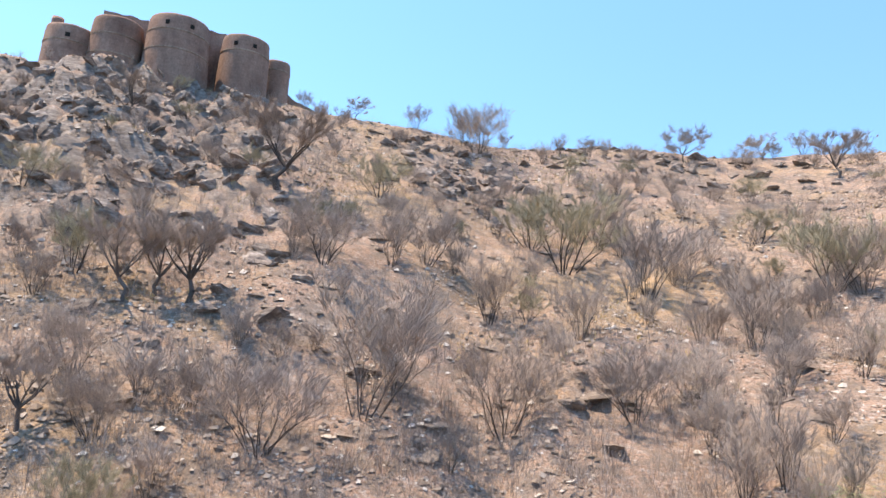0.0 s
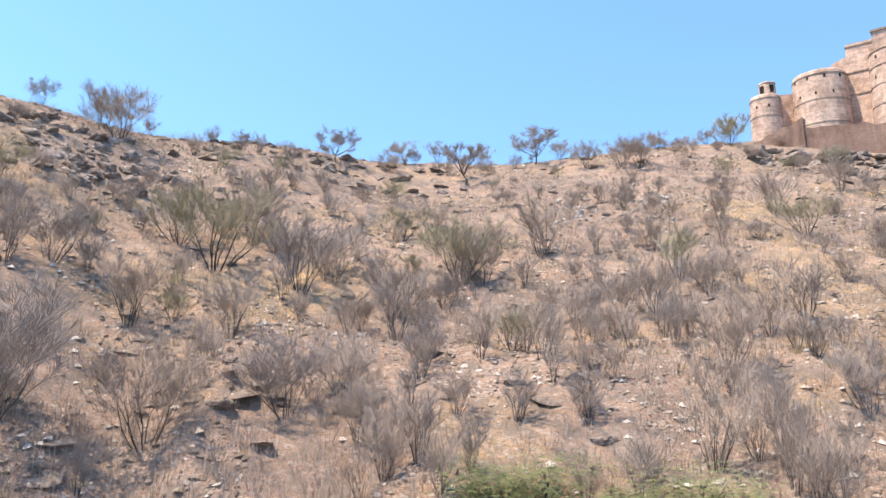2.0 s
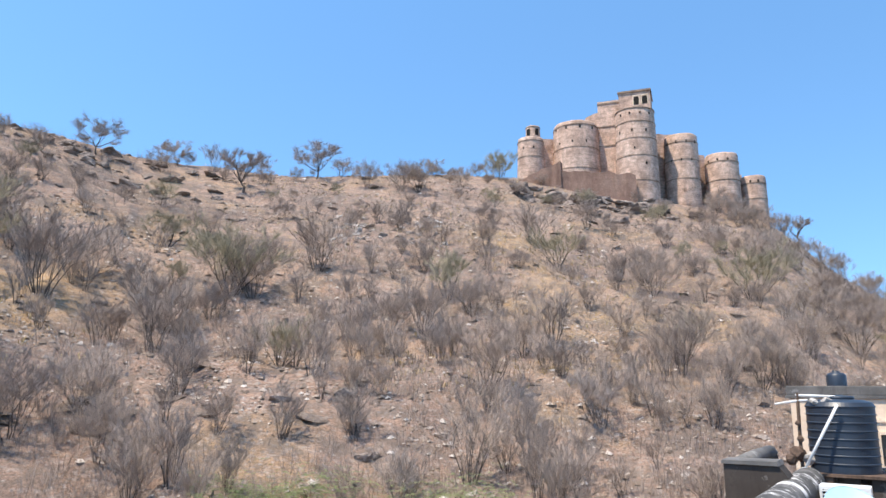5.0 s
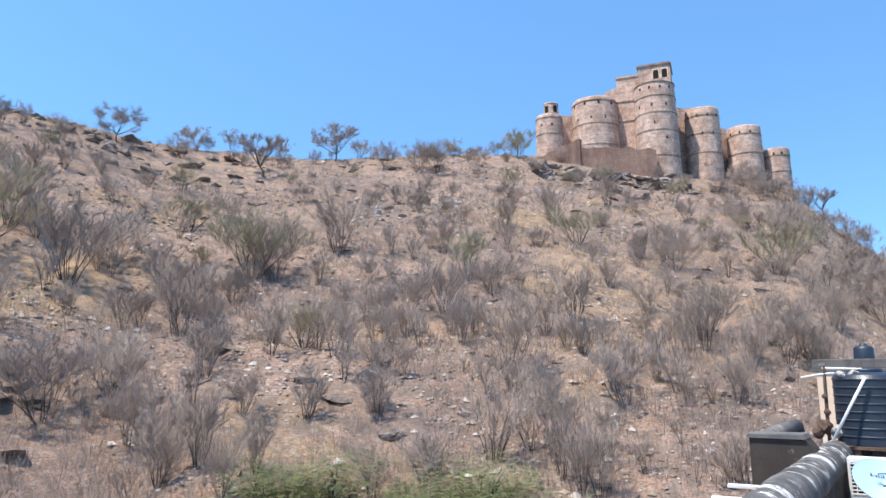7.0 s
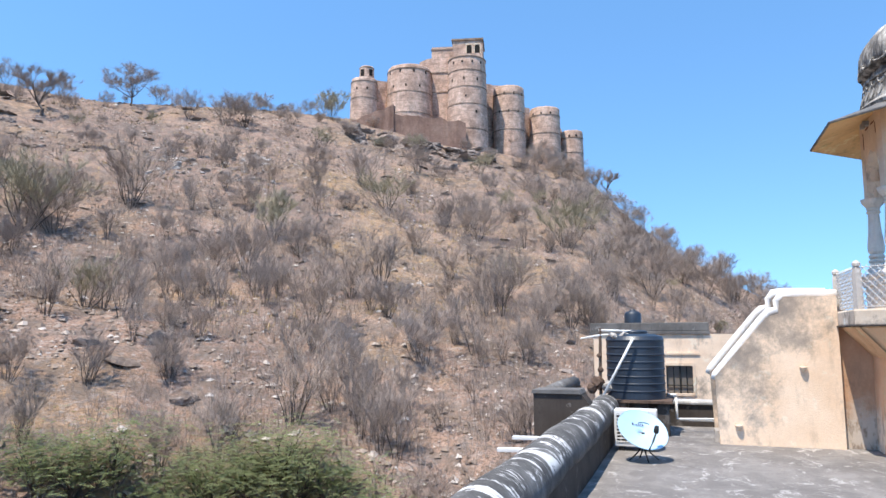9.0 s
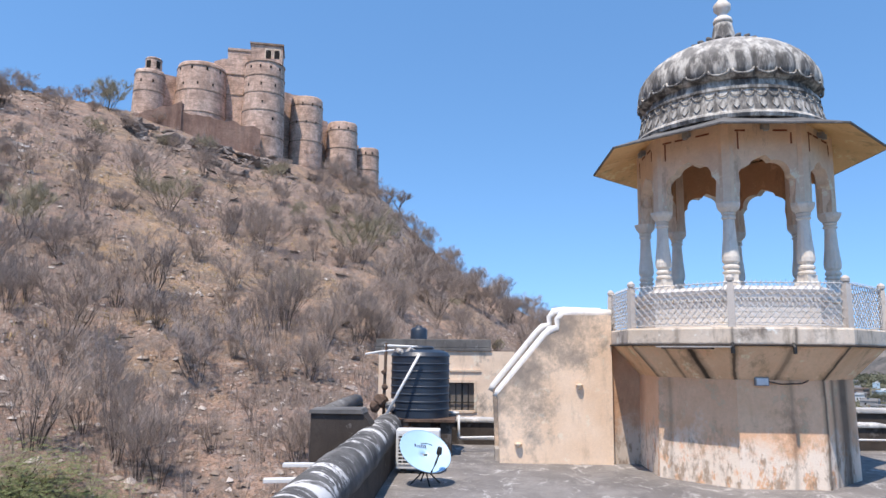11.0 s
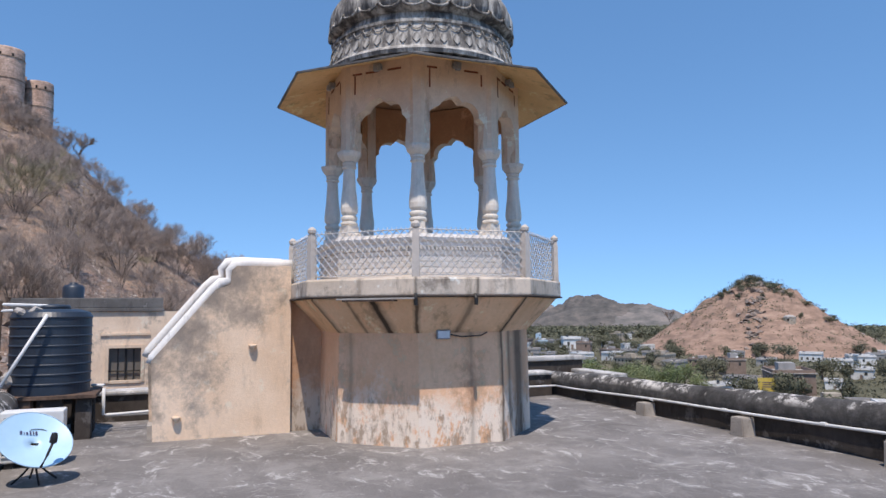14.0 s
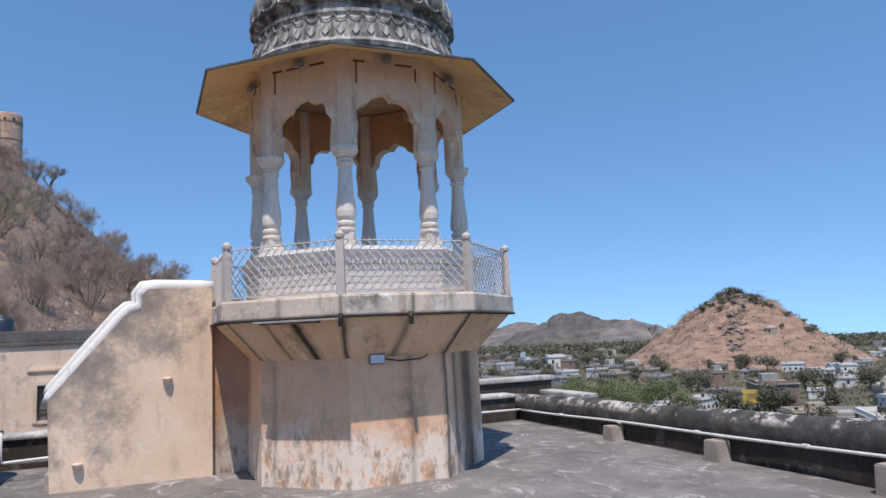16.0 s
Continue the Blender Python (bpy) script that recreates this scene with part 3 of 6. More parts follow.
def ground_z(x, y):
    return float(height(np.array([x]), np.array([y]))[0])


def polar(az, r):
    """A place seen from the hub under a compass angle at a distance."""
    a = radians(az)
    x, y = HUB[0] + r * math.sin(a), HUB[1] + r * math.cos(a)
    return Vector((x, y, ground_z(x, y)))


def build_ground():
    az = np.concatenate([np.arange(-180, -76, 4.0), np.arange(-76, 64, 0.25), np.arange(64, 130, 1.0), np.arange(130, 180, 4.0)])
    rr = np.concatenate([[0.5, 8, 14], np.arange(18, 175, 0.62), np.geomspace(176, 4800, 46)])
    a, r = np.meshgrid(np.radians(az), rr)
    x, y = HUB[0] + r * np.sin(a), HUB[1] + r * np.cos(a)
    z = height(x.ravel(), y.ravel())
    n = len(az)
    verts = np.stack([x.ravel(), y.ravel(), z], 1)
    i, j = np.meshgrid(np.arange(len(rr) - 1), np.arange(n), indexing="ij")
    jn = (j + 1) % n
    faces = np.stack([i * n + j, i * n + jn, (i + 1) * n + jn, (i + 1) * n + j], -1).reshape(-1, 4)
    # clockwise azimuths: turn the faces upwards
    ob = structure("ground", data_mesh(verts.tolist(), faces[:, ::-1].tolist(), M["ground"], True), None, "stony tan hillside with dry soil, falling to a plain", category="ground")
    return ob


build_ground()


# ---- the terrace ----
END_U, RIGHT_V, LEFT_V = 14.1, -9.8, -1.05


def terrace():
    bm = bmesh.new()
    nu, nv = 60, 28
    us, vs = np.linspace(-8, END_U, nu), np.linspace(-9.9, -0.7, nv)
    grid = [[bm.verts.new((u, v, 0.012 * noise.noise(Vector((u * 0.7, v * 0.7, 0))))) for v in vs] for u in us]
    for i in range(nu - 1):
        for j in range(nv - 1):
            bm.faces.new((grid[i][j], grid[i + 1][j], grid[i + 1][j + 1], grid[i][j + 1]))
    structure("floor", bm, M["floor"], "dark weathered screed of a roof terrace with pale worn marks", TURN, True, "floor")
    bm = bmesh.new()
    box(bm, -8, END_U, -10.3, -0.5, -30, -0.06)
    structure("palace_wall", bm, M["pale_plaster"], "plastered palace block under the roof terrace", TURN, category="building")

    def parapet(name, v_in, v_out, u0, u1, top, material, label, fall=0.0, cap=None):
        """A low wall with a rounded coping that bulges over it."""
        ob = thing(name, TURN, label, "parapet", kind="structure")
        c, r = (v_in + v_out) / 2, abs(v_out - v_in) / 2 + 0.04
        c, r = cap or (c, r)
        bm = bmesh.new()
        box(bm, u0, u1, min(v_in, v_out), max(v_in, v_out), -0.05, top - r - fall * 7)
        part("wall", bm, M["black_wall"], ob, "black mould-stained wall face")
        bm = bmesh.new()
        n = int(abs(u1 - u0) / 0.16)
        rings = []
        for i in range(n + 1):
            u = u0 + (u1 - u0) * i / n
            rr = r * (1 + 0.05 * noise.noise(Vector((u * 1.9, v_in, 0.5))))
            sag = 0.02 * noise.noise(Vector((u * 0.6, v_in, 7))) - fall * max(0, u - 5.8)
            rings.append([(u, c + rr * math.cos(a), top - r + sag + rr * math.sin(a)) for a in np.linspace(-0.5, math.pi + 0.5, 17)])
        loft(bm, rings)
        part("coping", bm, material, ob, "", True)
        return ob
    parapet("parapet_left", -0.93, -0.52, -8, 12.25, 0.70, M["limed_coping"], "low terrace wall with a rounded coping, blackened, streaked with old limewash", 0.0, (-0.72, 0.24))
    parapet("parapet_right", RIGHT_V, -10.12, -8, END_U + 0.3, 0.63, M["grey_coping"], "long black terrace wall with a rounded weathered coping", 0.022)
    ob = thing("parapet_end", TURN, "low end wall of the terrace with grey coping", "parapet", kind="structure")
    bm = bmesh.new()
    box(bm, END_U, END_U + 0.35, -9.7, -0.5, -0.05, 0.40)
    part("wall", bm, M["black_wall"], ob)
    bm = bmesh.new()
    box(bm, END_U - 0.05, END_U + 0.4, -9.7, -0.5, 0.40, 0.47, 0.03)
    part("coping", bm, M["pale_coping"], ob)
    # plain walls close the terrace behind
    bm = bmesh.new()
    box(bm, -8.4, -8.0, -10.3, -0.5, -0.05, 0.6)
    structure("wall_behind", bm, M["black_wall"], "plain low wall that closes the terrace", TURN, category="wall")

    # buttress block and tank surround outside the parapet
    ob = thing("parapet_block", at_uv(10.25, 0), "black mouldy masonry block with a pale top beside the parapet", "masonry block", kind="structure")
    bm = bmesh.new()
    slab(bm, [(-0.50, -0.9), (0.10, -0.9), (0.10, 0.86), (-0.60, 0.86), (-0.78, 0.62), (-0.50, 0.50)], 0.0, 0.45, "x")
    part("wall", rough_up(bm, 0.01), M["black_wall"], ob)
    bm = bmesh.new()
    slab(bm, [(-0.61, 0.862), (0.13, 0.862), (0.12, 0.91), (-0.58, 0.92)], -0.03, 0.48, "x")
    part("capping", bm, M["coping"], ob)
    ob = thing("parapet_wall", at_uv(10.75, 0), "low dark wall with a rounded pale edge behind the block", "wall", kind="structure")
    bm = bmesh.new()
    box(bm, 0, 2.6, -0.15, 0.1, -3, 0.78)
    part("wall", bm, M["black_wall"], ob)
    bm = bmesh.new()
    tube(bm, [(0, -0.02, 0.80), (1.2, -0.02, 0.83), (2.6, -0.02, 0.81)], [0.13, 0.12, 0.13], 10)
    part("coping", bm, M["coping"], ob, "", True)


terrace()


def pedestals():
    first = None
    for u, k in ((11.17, 0.72), (9.17, 0.86), (7.04, 1.0), (3.6, 1.0), (1.4, 1.0)):
        if first is None:
            first = thing("pipe_block", at_uv(u, -9.64) @ Matrix.Diagonal((1, 1, k, 1)), "small stained cement block carrying a pipe", "block", "pipe blocks")
            bm = bmesh.new()
            loft(bm, [[(-0.115, -0.15, -0.06), (0.115, -0.15, -0.06), (0.115, 0.08, -0.06), (-0.115, 0.08, -0.06)], [(-0.105, -0.15, 0.27), (0.105, -0.15, 0.27), (0.105, 0.065, 0.27), (-0.105, 0.065, 0.27)]])
            bmesh.ops.bevel(bm, geom=bm.edges[:], offset=0.012, segments=2, affect="EDGES")
            part("block", rough_up(bm, 0.012, 9), M["stained_cement"], first)
        else:
            copy_thing(first, at_uv(u, -9.64)).matrix_basis = at_uv(u, -9.64) @ Matrix.Diagonal((1, 1, k, 1))
    ob = thing("water_pipe", TURN, "long white plastic pipe along the foot of the parapet", "pipe")
    bm = bmesh.new()
    tube(bm, [(u, -9.735 + 0.01 * math.sin(u * 2.1), 0.33 - 0.0185 * max(0, u - 6.5) + 0.008 * math.sin(u * 1.3)) for u in np.linspace(-7.5, END_U - 0.12, 40)], 0.019, 8)
    part("run", bm, M["white_pipe"], ob, "", True)
    bm = bmesh.new()
    tube(bm, [(END_U - 0.12, -9.735, 0.195), (END_U - 0.1, -9.2, 0.195), (END_U - 0.1, -7.0, 0.20), (END_U - 0.1, -4.6, 0.21)], 0.019, 8)
    part("run", bm, M["white_pipe"], ob, "", True)
    for u in np.arange(-6, 13.5, 1.55):
        bm = bmesh.new()
        z = 0.33 - 0.0185 * max(0, u - 6.5)
        tube(bm, [(u, -9.735, z), (u + 0.07, -9.735, z)], 0.026, 8)
        part("socket", bm, M["white_pipe"], ob)


pedestals()

CH = W(11.47, -6.1, 0)
CHM = Matrix.Translation(CH)


def chhatri():
    ob = thing("chhatri", CHM, "octagonal domed pavilion of stained cream plaster on a tall plinth", "pavilion")
    # plinth and corbelled balcony
    bm = bmesh.new()
    loft(bm, [ngon(1.50, -0.02), ngon(1.49, 0.7), ngon(1.475, 1.38)])
    part("plinth", bm, M["plaster"], ob, "stained cream octagonal plinth")
    bm = bmesh.new()
    loft(bm, [ngon(1.478, 1.38), ngon(1.50, 1.40), ngon(1.90, 1.80), ngon(1.91, 1.83)])
    part("corbel", bm, M["corbel"], ob, "flared corbel with dark runs")
    bm = bmesh.new()
    loft(bm, [ngon(1.97, 1.833), ngon(1.975, 1.86), ngon(1.975, 2.03), ngon(1.96, 2.055), ngon(1.6, 2.06)])
    part("balcony_slab", bm, M["slab"], ob, "pale balcony edge")
    bm = bmesh.new()
    loft(bm, [ngon(1.99, 1.815), ngon(2.0, 1.83), ngon(1.98, 1.845)])
    part("drip_edge", bm, M["black_wall"], ob, "black drip edge")
    # platform under the columns
    bm = bmesh.new()
    rings = []
    for i in range(5):
        z = 2.06 + i * 0.072
        rings += [ngon(1.50, z), ngon(1.503 - 0.004 * (i % 2), z + 0.058), ngon(1.486, z + 0.060), ngon(1.486, z + 0.071)]
    loft(bm, rings + [ngon(1.50, 2.422), ngon(1.50, 2.44), ngon(1.53, 2.46), ngon(1.53, 2.50), ngon(1.56, 2.53), ngon(1.57, 2.57), ngon(1.50, 2.58), ngon(1.49, 2.62)])
    part("platform", bm, M["brick_white"], ob, "whitewashed moulded column base")
    bm = bmesh.new()
    edge = 1.51 * math.sin(math.pi / 8)
    for x in np.arange(-edge + 0.02, edge - 0.03, 0.052):
        box(bm, x, x + 0.026, -0.03, 0.012, 0.0, 0.034)
    dentils = mesh_of(bm, M["brick_white"])
    for i in range(8):
        a = 1.51 * math.cos(math.pi / 8)
        p = part("dentil_course", dentils, None, ob)
        p["kind"] = "stuff"
        p.matrix_basis = Matrix.Rotation(radians(45 * i), 4, "Z") @ Matrix.Translation((a, 0, 2.418)) @ pose(0, 0, 0, 0, 0, 90)
    # railing
    side = 2 * 1.90 * math.sin(math.pi / 8)
    wires = bmesh.new()
    h = 0.54
    for s in range(-10, 22):
        for sg in (1, -1):
            x0 = -side / 2 + s * 0.10
            pts = [(x0, 0), (x0 + sg * h * 0.93, h)]
            if max(abs(pts[0][0]), abs(pts[1][0])) > side / 2:
                t0, t1 = 0.0, 1.0
                for lim, sgn in ((side / 2, 1), (-side / 2, -1)):
                    a, b = pts[0][0] * sgn - side / 2, pts[1][0] * sgn - side / 2
                    if a > 0 and b > 0:
                        t0 = 2
                    elif a > 0:
                        t0 = max(t0, a / (a - b))
                    elif b > 0:
                        t1 = min(t1, a / (a - b))
                if t0 >= t1:
                    continue
                (ax, az), (bx, bz) = pts
                pts = [(ax + (bx - ax) * t0, az + (bz - az) * t0), (ax + (bx - ax) * t1, az + (bz - az) * t1)]
            tube(wires, [(p[0], 0.004 * sg, p[1]) for p in pts], 0.0062, 3)
    for z in (0.0, h):
        tube(wires, [(-side / 2, 0, z), (side / 2, 0, z)], 0.007, 4)
    for x in np.arange(-side / 2 + 0.02, side / 2, 0.062):
        tube(wires, [(x - 0.012, 0, h), (x, 0, h + 0.035), (x + 0.012, 0, h)], 0.004, 3)
    panel = mesh_of(wires, M["wire"])
    bm = bmesh.new()
    loft(bm, [ngon(0.065, 0, 4, 45), ngon(0.06, 0.5, 4, 45), ngon(0.05, 0.58, 4, 45)])
    lathe(bm, [(0.03, 0.58), (0.052, 0.60), (0.055, 0.635), (0.03, 0.665), (0.012, 0.675)], 10)
    post = mesh_of(bm, M["post"])
    for i in range(8):
        a = radians(22.5 + 45 * i)
        p = part("railing_post", post, None, ob)
        p.matrix_basis = Matrix.Translation((1.90 * math.cos(a), 1.90 * math.sin(a), 2.05)) @ pose(0, 0, 0, 0, 0, math.degrees(a))
        a = radians(45 * i)
        ap = 1.90 * math.cos(math.pi / 8)
        p = part("wire_panel", panel, None, ob, "galvanised chain-link panel")
        p["kind"] = "stuff"
        p.matrix_basis = Matrix.Translation((ap * math.cos(a), ap * math.sin(a), 2.085)) @ pose(0, 0, 0, 0, 0, 45 * i + 90)
    # columns
    bm = bmesh.new()
    loft(bm, [ngon(0.155, 2.62 - 2.62, 4, 45), ngon(0.155, 0.05, 4, 45), ngon(0.13, 0.075, 4, 45), ngon(0.125, 0.16, 4, 45)])
    prof = [(0.10, 0.16), (0.125, 0.18), (0.125, 0.20), (0.095, 0.22), (0.12, 0.25), (0.12, 0.275), (0.092, 0.30), (0.122, 0.34), (0.128, 0.40), (0.118, 0.50), (0.10, 0.64), (0.088, 0.84),
            (0.083, 0.92), (0.105, 0.935), (0.105, 0.955), (0.082, 0.97), (0.10, 0.985), (0.105, 1.0), (0.09, 1.02)]
    lathe(bm, [(r * 0.92, z) for r, z in prof], 14, 0)
    loft(bm, [ngon(0.10, 1.02, 8), ngon(0.15, 1.08, 8), ngon(0.165, 1.12, 4 * 2), ngon(0.165, 1.15, 8)])
    col = mesh_of(bm, M["limewash"])
    for e in col.polygons:
        e.use_smooth = False
    RC = 1.32
    for i in range(8):
        a = radians(22.5 + 45 * i)
        p = part("column", col, None, ob, "turned baluster column with old limewash")
        p.matrix_basis = Matrix.Translation((RC * math.cos(a), RC * math.sin(a), 2.62)) @ pose(0, 0, 0, 0, 0, math.degrees(a))
    # cusped arches between the columns
    ap, half, lo, hi = RC * math.cos(math.pi / 8), RC * math.sin(math.pi / 8), 3.77, 4.92
    curve = []
    n = 54
    for i in range(n + 1):
        th = math.pi * i / n
        cusp = 0.87 + 0.13 * abs(math.sin(3.5 * th)) ** 0.8
        x = -0.41 * math.cos(th) * cusp
        z = 4.02 + 0.40 * math.sin(th) * cusp + 0.035 * max(0, 1 - abs(th - math.pi / 2) / 0.2)
        curve.append((x, z))
    inner = [(-0.37, lo), (-0.375, 3.88)] + curve + [(0.375, 3.88), (0.37, lo)]
    bm = bmesh.new()
    rows = []
    for y in (-0.085, 0.085):
        rows.append([(bm.verts.new((x, y, z)), bm.verts.new((x * half / 0.41 if abs(x) < 0.41 else math.copysign(half, x), y, hi))) for x, z in inner])
    corner = [[bm.verts.new((s * half, y, lo)) for y in (-0.085, 0.085)] for s in (-1, 1)]
    for a, b in zip(range(len(inner) - 1), range(1, len(inner))):
        f, g = rows
        bm.faces.new((f[a][0], f[b][0], f[b][1], f[a][1]))
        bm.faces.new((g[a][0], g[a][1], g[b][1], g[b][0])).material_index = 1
        bm.faces.new((f[a][0], g[a][0], g[b][0], f[b][0]))
    for (c0, c1), k in zip(corner, (0, -1)):
        f, g = rows
        for (r, c) in ((f, c0), (g, c1)):
            bm.faces.new((r[k][0], r[k][1], c))
        bm.faces.new((f[k][0], g[k][0], c1, c0))
    bm.faces.index_update()
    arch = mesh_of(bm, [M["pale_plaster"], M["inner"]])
    bm = bmesh.new()
    loft(bm, [ngon(0.135, 3.77, 8), ngon(0.135, 4.92, 8)])
    pier = mesh_of(bm, M["pale_plaster"])
    trims = []
    for x0, x1, z0, z1 in ((-0.40, -0.26, 4.775, 4.80), (-0.20, -0.02, 4.775, 4.80), (0.12, 0.32, 4.775, 4.80), (-0.375, -0.355, 4.52, 4.77), (0.355, 0.375, 4.60, 4.76)):
        bm = bmesh.new()
        box(bm, x0, x1, -0.093, -0.087, z0, z1)
        trims.append(mesh_of(bm, M["red_trim"]))
    bm = bmesh.new()
    box(bm, -0.05, 0.05, -0.17, -0.087, 4.80, 4.87, 0.01)
    box(bm, -0.035, 0.035, -0.20, -0.14, 4.76, 4.83, 0.01)
    spot = mesh_of(bm, M["grey_box"])
    for i in range(8):
        turn = Matrix.Rotation(radians(45 * i), 4, "Z") @ Matrix.Translation((ap, 0, 0)) @ pose(0, 0, 0, 0, 0, 90)
        p = part("arch", arch, None, ob, "cusped arch panel of flaking cream plaster")
        p.matrix_basis = turn
        for k, trim in enumerate(trims):
            if (i * 3 + k) % 7 != 2:
                part("painted_trim", trim, None, p, "flaked red painted line")
        if i % 2 == 0 or i in (3, 5):
            q = part("floodlight", spot, None, p, "small grey floodlight")
        a = radians(22.5 + 45 * i)
        p = part("pier", pier, None, ob)
        p.matrix_basis = Matrix.Translation((1.29 * math.cos(a), 1.29 * math.sin(a), 0)) @ pose(0, 0, 0, 0, 0, math.degrees(a))
    # eave
    bm = bmesh.new()
    loft(bm, [ngon(1.30, 4.93), ngon(1.46, 4.90), ngon(2.12, 4.67)], caps=False)
    part("soffit", bm, M["ochre"], ob, "ochre painted underside of the eave")
    bm = bmesh.new()
    loft(bm, [ngon(2.12, 4.67), ngon(2.145, 4.673), ngon(2.148, 4.692), ngon(2.12, 4.704), ngon(1.50, 4.935), ngon(1.43, 4.972), ngon(1.1, 5.0)], caps=False)
    part("eave", bm, M["coping"], ob, "thin sooty eave slab")
    bm = bmesh.new()
    loft(bm, [ngon(1.32, 4.94, 8), ngon(0.6, 5.2, 8), ngon(0.05, 5.3, 8)])
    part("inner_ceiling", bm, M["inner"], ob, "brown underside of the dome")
    # drum with a frieze of petals
    bm = bmesh.new()
    lathe(bm, [(1.414, 4.97), (1.432, 5.02), (1.396, 5.06), (1.369, 5.08), (1.289, 5.40), (1.316, 5.42), (1.316, 5.46), (1.253, 5.48), (1.217, 5.60)], 64)
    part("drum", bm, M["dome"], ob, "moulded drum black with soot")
    bm = bmesh.new()
    petal = []
    for s in range(11):
        th = math.pi * s / 10
        petal.append((0.05 * math.sin(th) * (1 if s < 5 else 0.9), -0.085 + 0.17 * s / 10))
    outline = petal + [(-x, z) for x, z in petal[-2:0:-1]]
    slab(bm, outline, -0.012, 0.03, "y")
    leaf = mesh_of(bm, M["dome"])
    bm = bmesh.new()
    ring = [(0.078 * math.cos(t), 0.085 * math.sin(t)) for t in np.linspace(math.pi, 2 * math.pi, 9)]
    tube(bm, [(x, 0, z) for x, z in ring], 0.009, 5)
    scallop = mesh_of(bm, M["dome"])
    for i in range(48):
        a = 2 * math.pi * i / 48
        p = part("frieze_petal", leaf, None, ob)
        p.matrix_basis = Matrix.Rotation(a, 4, "Z") @ Matrix.Translation((1.347, 0, 5.19)) @ pose(0, 0, 0, 0, 0, 90) @ pose(0, 0, 0, -15.5, 0, 0)
        p = part("frieze_scallop", scallop, None, ob)
        p.matrix_basis = Matrix.Rotation(a, 4, "Z") @ Matrix.Translation((1.308, 0, 5.395)) @ pose(0, 0, 0, 0, 0, 90) @ pose(0, 0, 0, -15.5, 0, 0)
    # ribbed dome
    LOBES = 26

    def ribs(a, z):
        k = max(0.0, min(1.0, (6.5 - z) / 0.4))
        return 1 + k * (0.030 * abs(math.sin(LOBES * a / 2)) ** 0.7 - 0.012)
    bm = bmesh.new()
    lathe(bm, [(1.19, 5.585), (1.27, 5.60), (1.325, 5.655), (1.343, 5.73), (1.336, 5.83), (1.303, 5.94), (1.235, 6.06), (1.119, 6.20), (0.949, 6.33), (0.743, 6.43), (0.537, 6.49), (0.322, 6.53)], LOBES * 8, 0, ribs)
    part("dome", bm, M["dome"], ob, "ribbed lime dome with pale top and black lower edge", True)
    for i in range(LOBES):
        bm = bmesh.new()
        a = 2 * math.pi * (i + 0.5) / LOBES
        c, s = math.cos(a), math.sin(a)
        w = 1.315 * math.pi / LOBES * 0.92
        arc = []
        for t in np.linspace(0, math.pi, 7):
            q = Vector((1.335 + 0.02 * math.sin(t), -w * math.cos(t), 5.70 - 0.085 * math.sin(t)))
            arc.append((q.x * c - q.y * s, q.x * s + q.y * c, q.z))
        tube(bm, arc, 0.02, 5)
        part("lobe_end", bm, M["dome"], ob, "", True)
    for i in range(22):
        bm = bmesh.new()
        a = 2 * math.pi * i / 22
        c, s = math.cos(a), math.sin(a)
        arc = [(0.40 * c, 0.40 * s, 6.50), (0.50 * c, 0.50 * s, 6.555), (0.56 * c, 0.56 * s, 6.56)]
        tube(bm, arc, [0.055, 0.05, 0.025], 6)
        part("crown_petal", bm, M["coping"], ob, "sooty leaf of the crown", True)
    bm = bmesh.new()
    lathe(bm, [(0.40, 6.50), (0.36, 6.57), (0.225, 6.61), (0.185, 6.72), (0.155, 6.90), (0.135, 6.98)], 18)
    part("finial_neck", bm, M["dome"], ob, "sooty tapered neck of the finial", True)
    bm = bmesh.new()
    lathe(bm, [(0.10, 6.98), (0.15, 7), (0.15, 7.03), (0.135, 7.07), (0.07, 7.12), (0.08, 7.16), (0.13, 7.22), (0.135, 7.3), (0.08, 7.37), (0.05, 7.4), (0.075, 7.46), (0.03, 7.56), (0.01, 7.7)], 18)
    part("finial", bm, M["limewash"], ob, "turned white stone finial", True)
    # lamp, bracket, spouts
    lamp = thing("wall_floodlight", Matrix.Identity(4), "small grey floodlight fixed under the corbel of the plinth", "floodlight")
    base = Vector((-1.37 * S2, -1.37 * S2, 0)) + Vector((-S2, S2, 0)) * 0.25
    lamp.matrix_basis = Matrix.Translation(CH + base + Vector((0, 0, 1.36))) @ pose(0, 0, 0, 0, 0, 225)
    bm = bmesh.new()
    box(bm, 0.0, 0.05, -0.09, 0.09, -0.055, 0.055, 0.01)
    part("housing", bm, M["grey_box"], lamp)
    bm = bmesh.new()
    box(bm, 0.052, 0.056, -0.075, 0.075, -0.042, 0.042)
    part("glass", bm, M["lamp_glass"], lamp)
    bm = bmesh.new()
    tube(bm, [(0.02, 0.09, 0.0), (0.03, 0.25, -0.03), (0.02, 0.52, -0.02), (0.03, 0.6, 0.02)], 0.008, 5)
    part("cable", bm, M["black_metal"], lamp)
    # metal gutter strip under the balcony edge
    gut = thing("gutter_strip", Matrix.Translation(CH) @ pose(0, 0, 0, 0, 0, 180), "thin rusty metal strip under the balcony edge", "gutter")
    bm = bmesh.new()
    box(bm, 1.80, 1.90, -0.28, 0.76, 1.792, 1.812)
    part("strip", bm, M["cement"], gut)
    bm = bmesh.new()
    box(bm, 1.80, 1.895, -0.2, 0.5, 1.770, 1.790)
    part("lip", rough_up(bm, 0.004, 20), M["rust"], gut)
    # black rain spouts on the balcony edge
    first = None
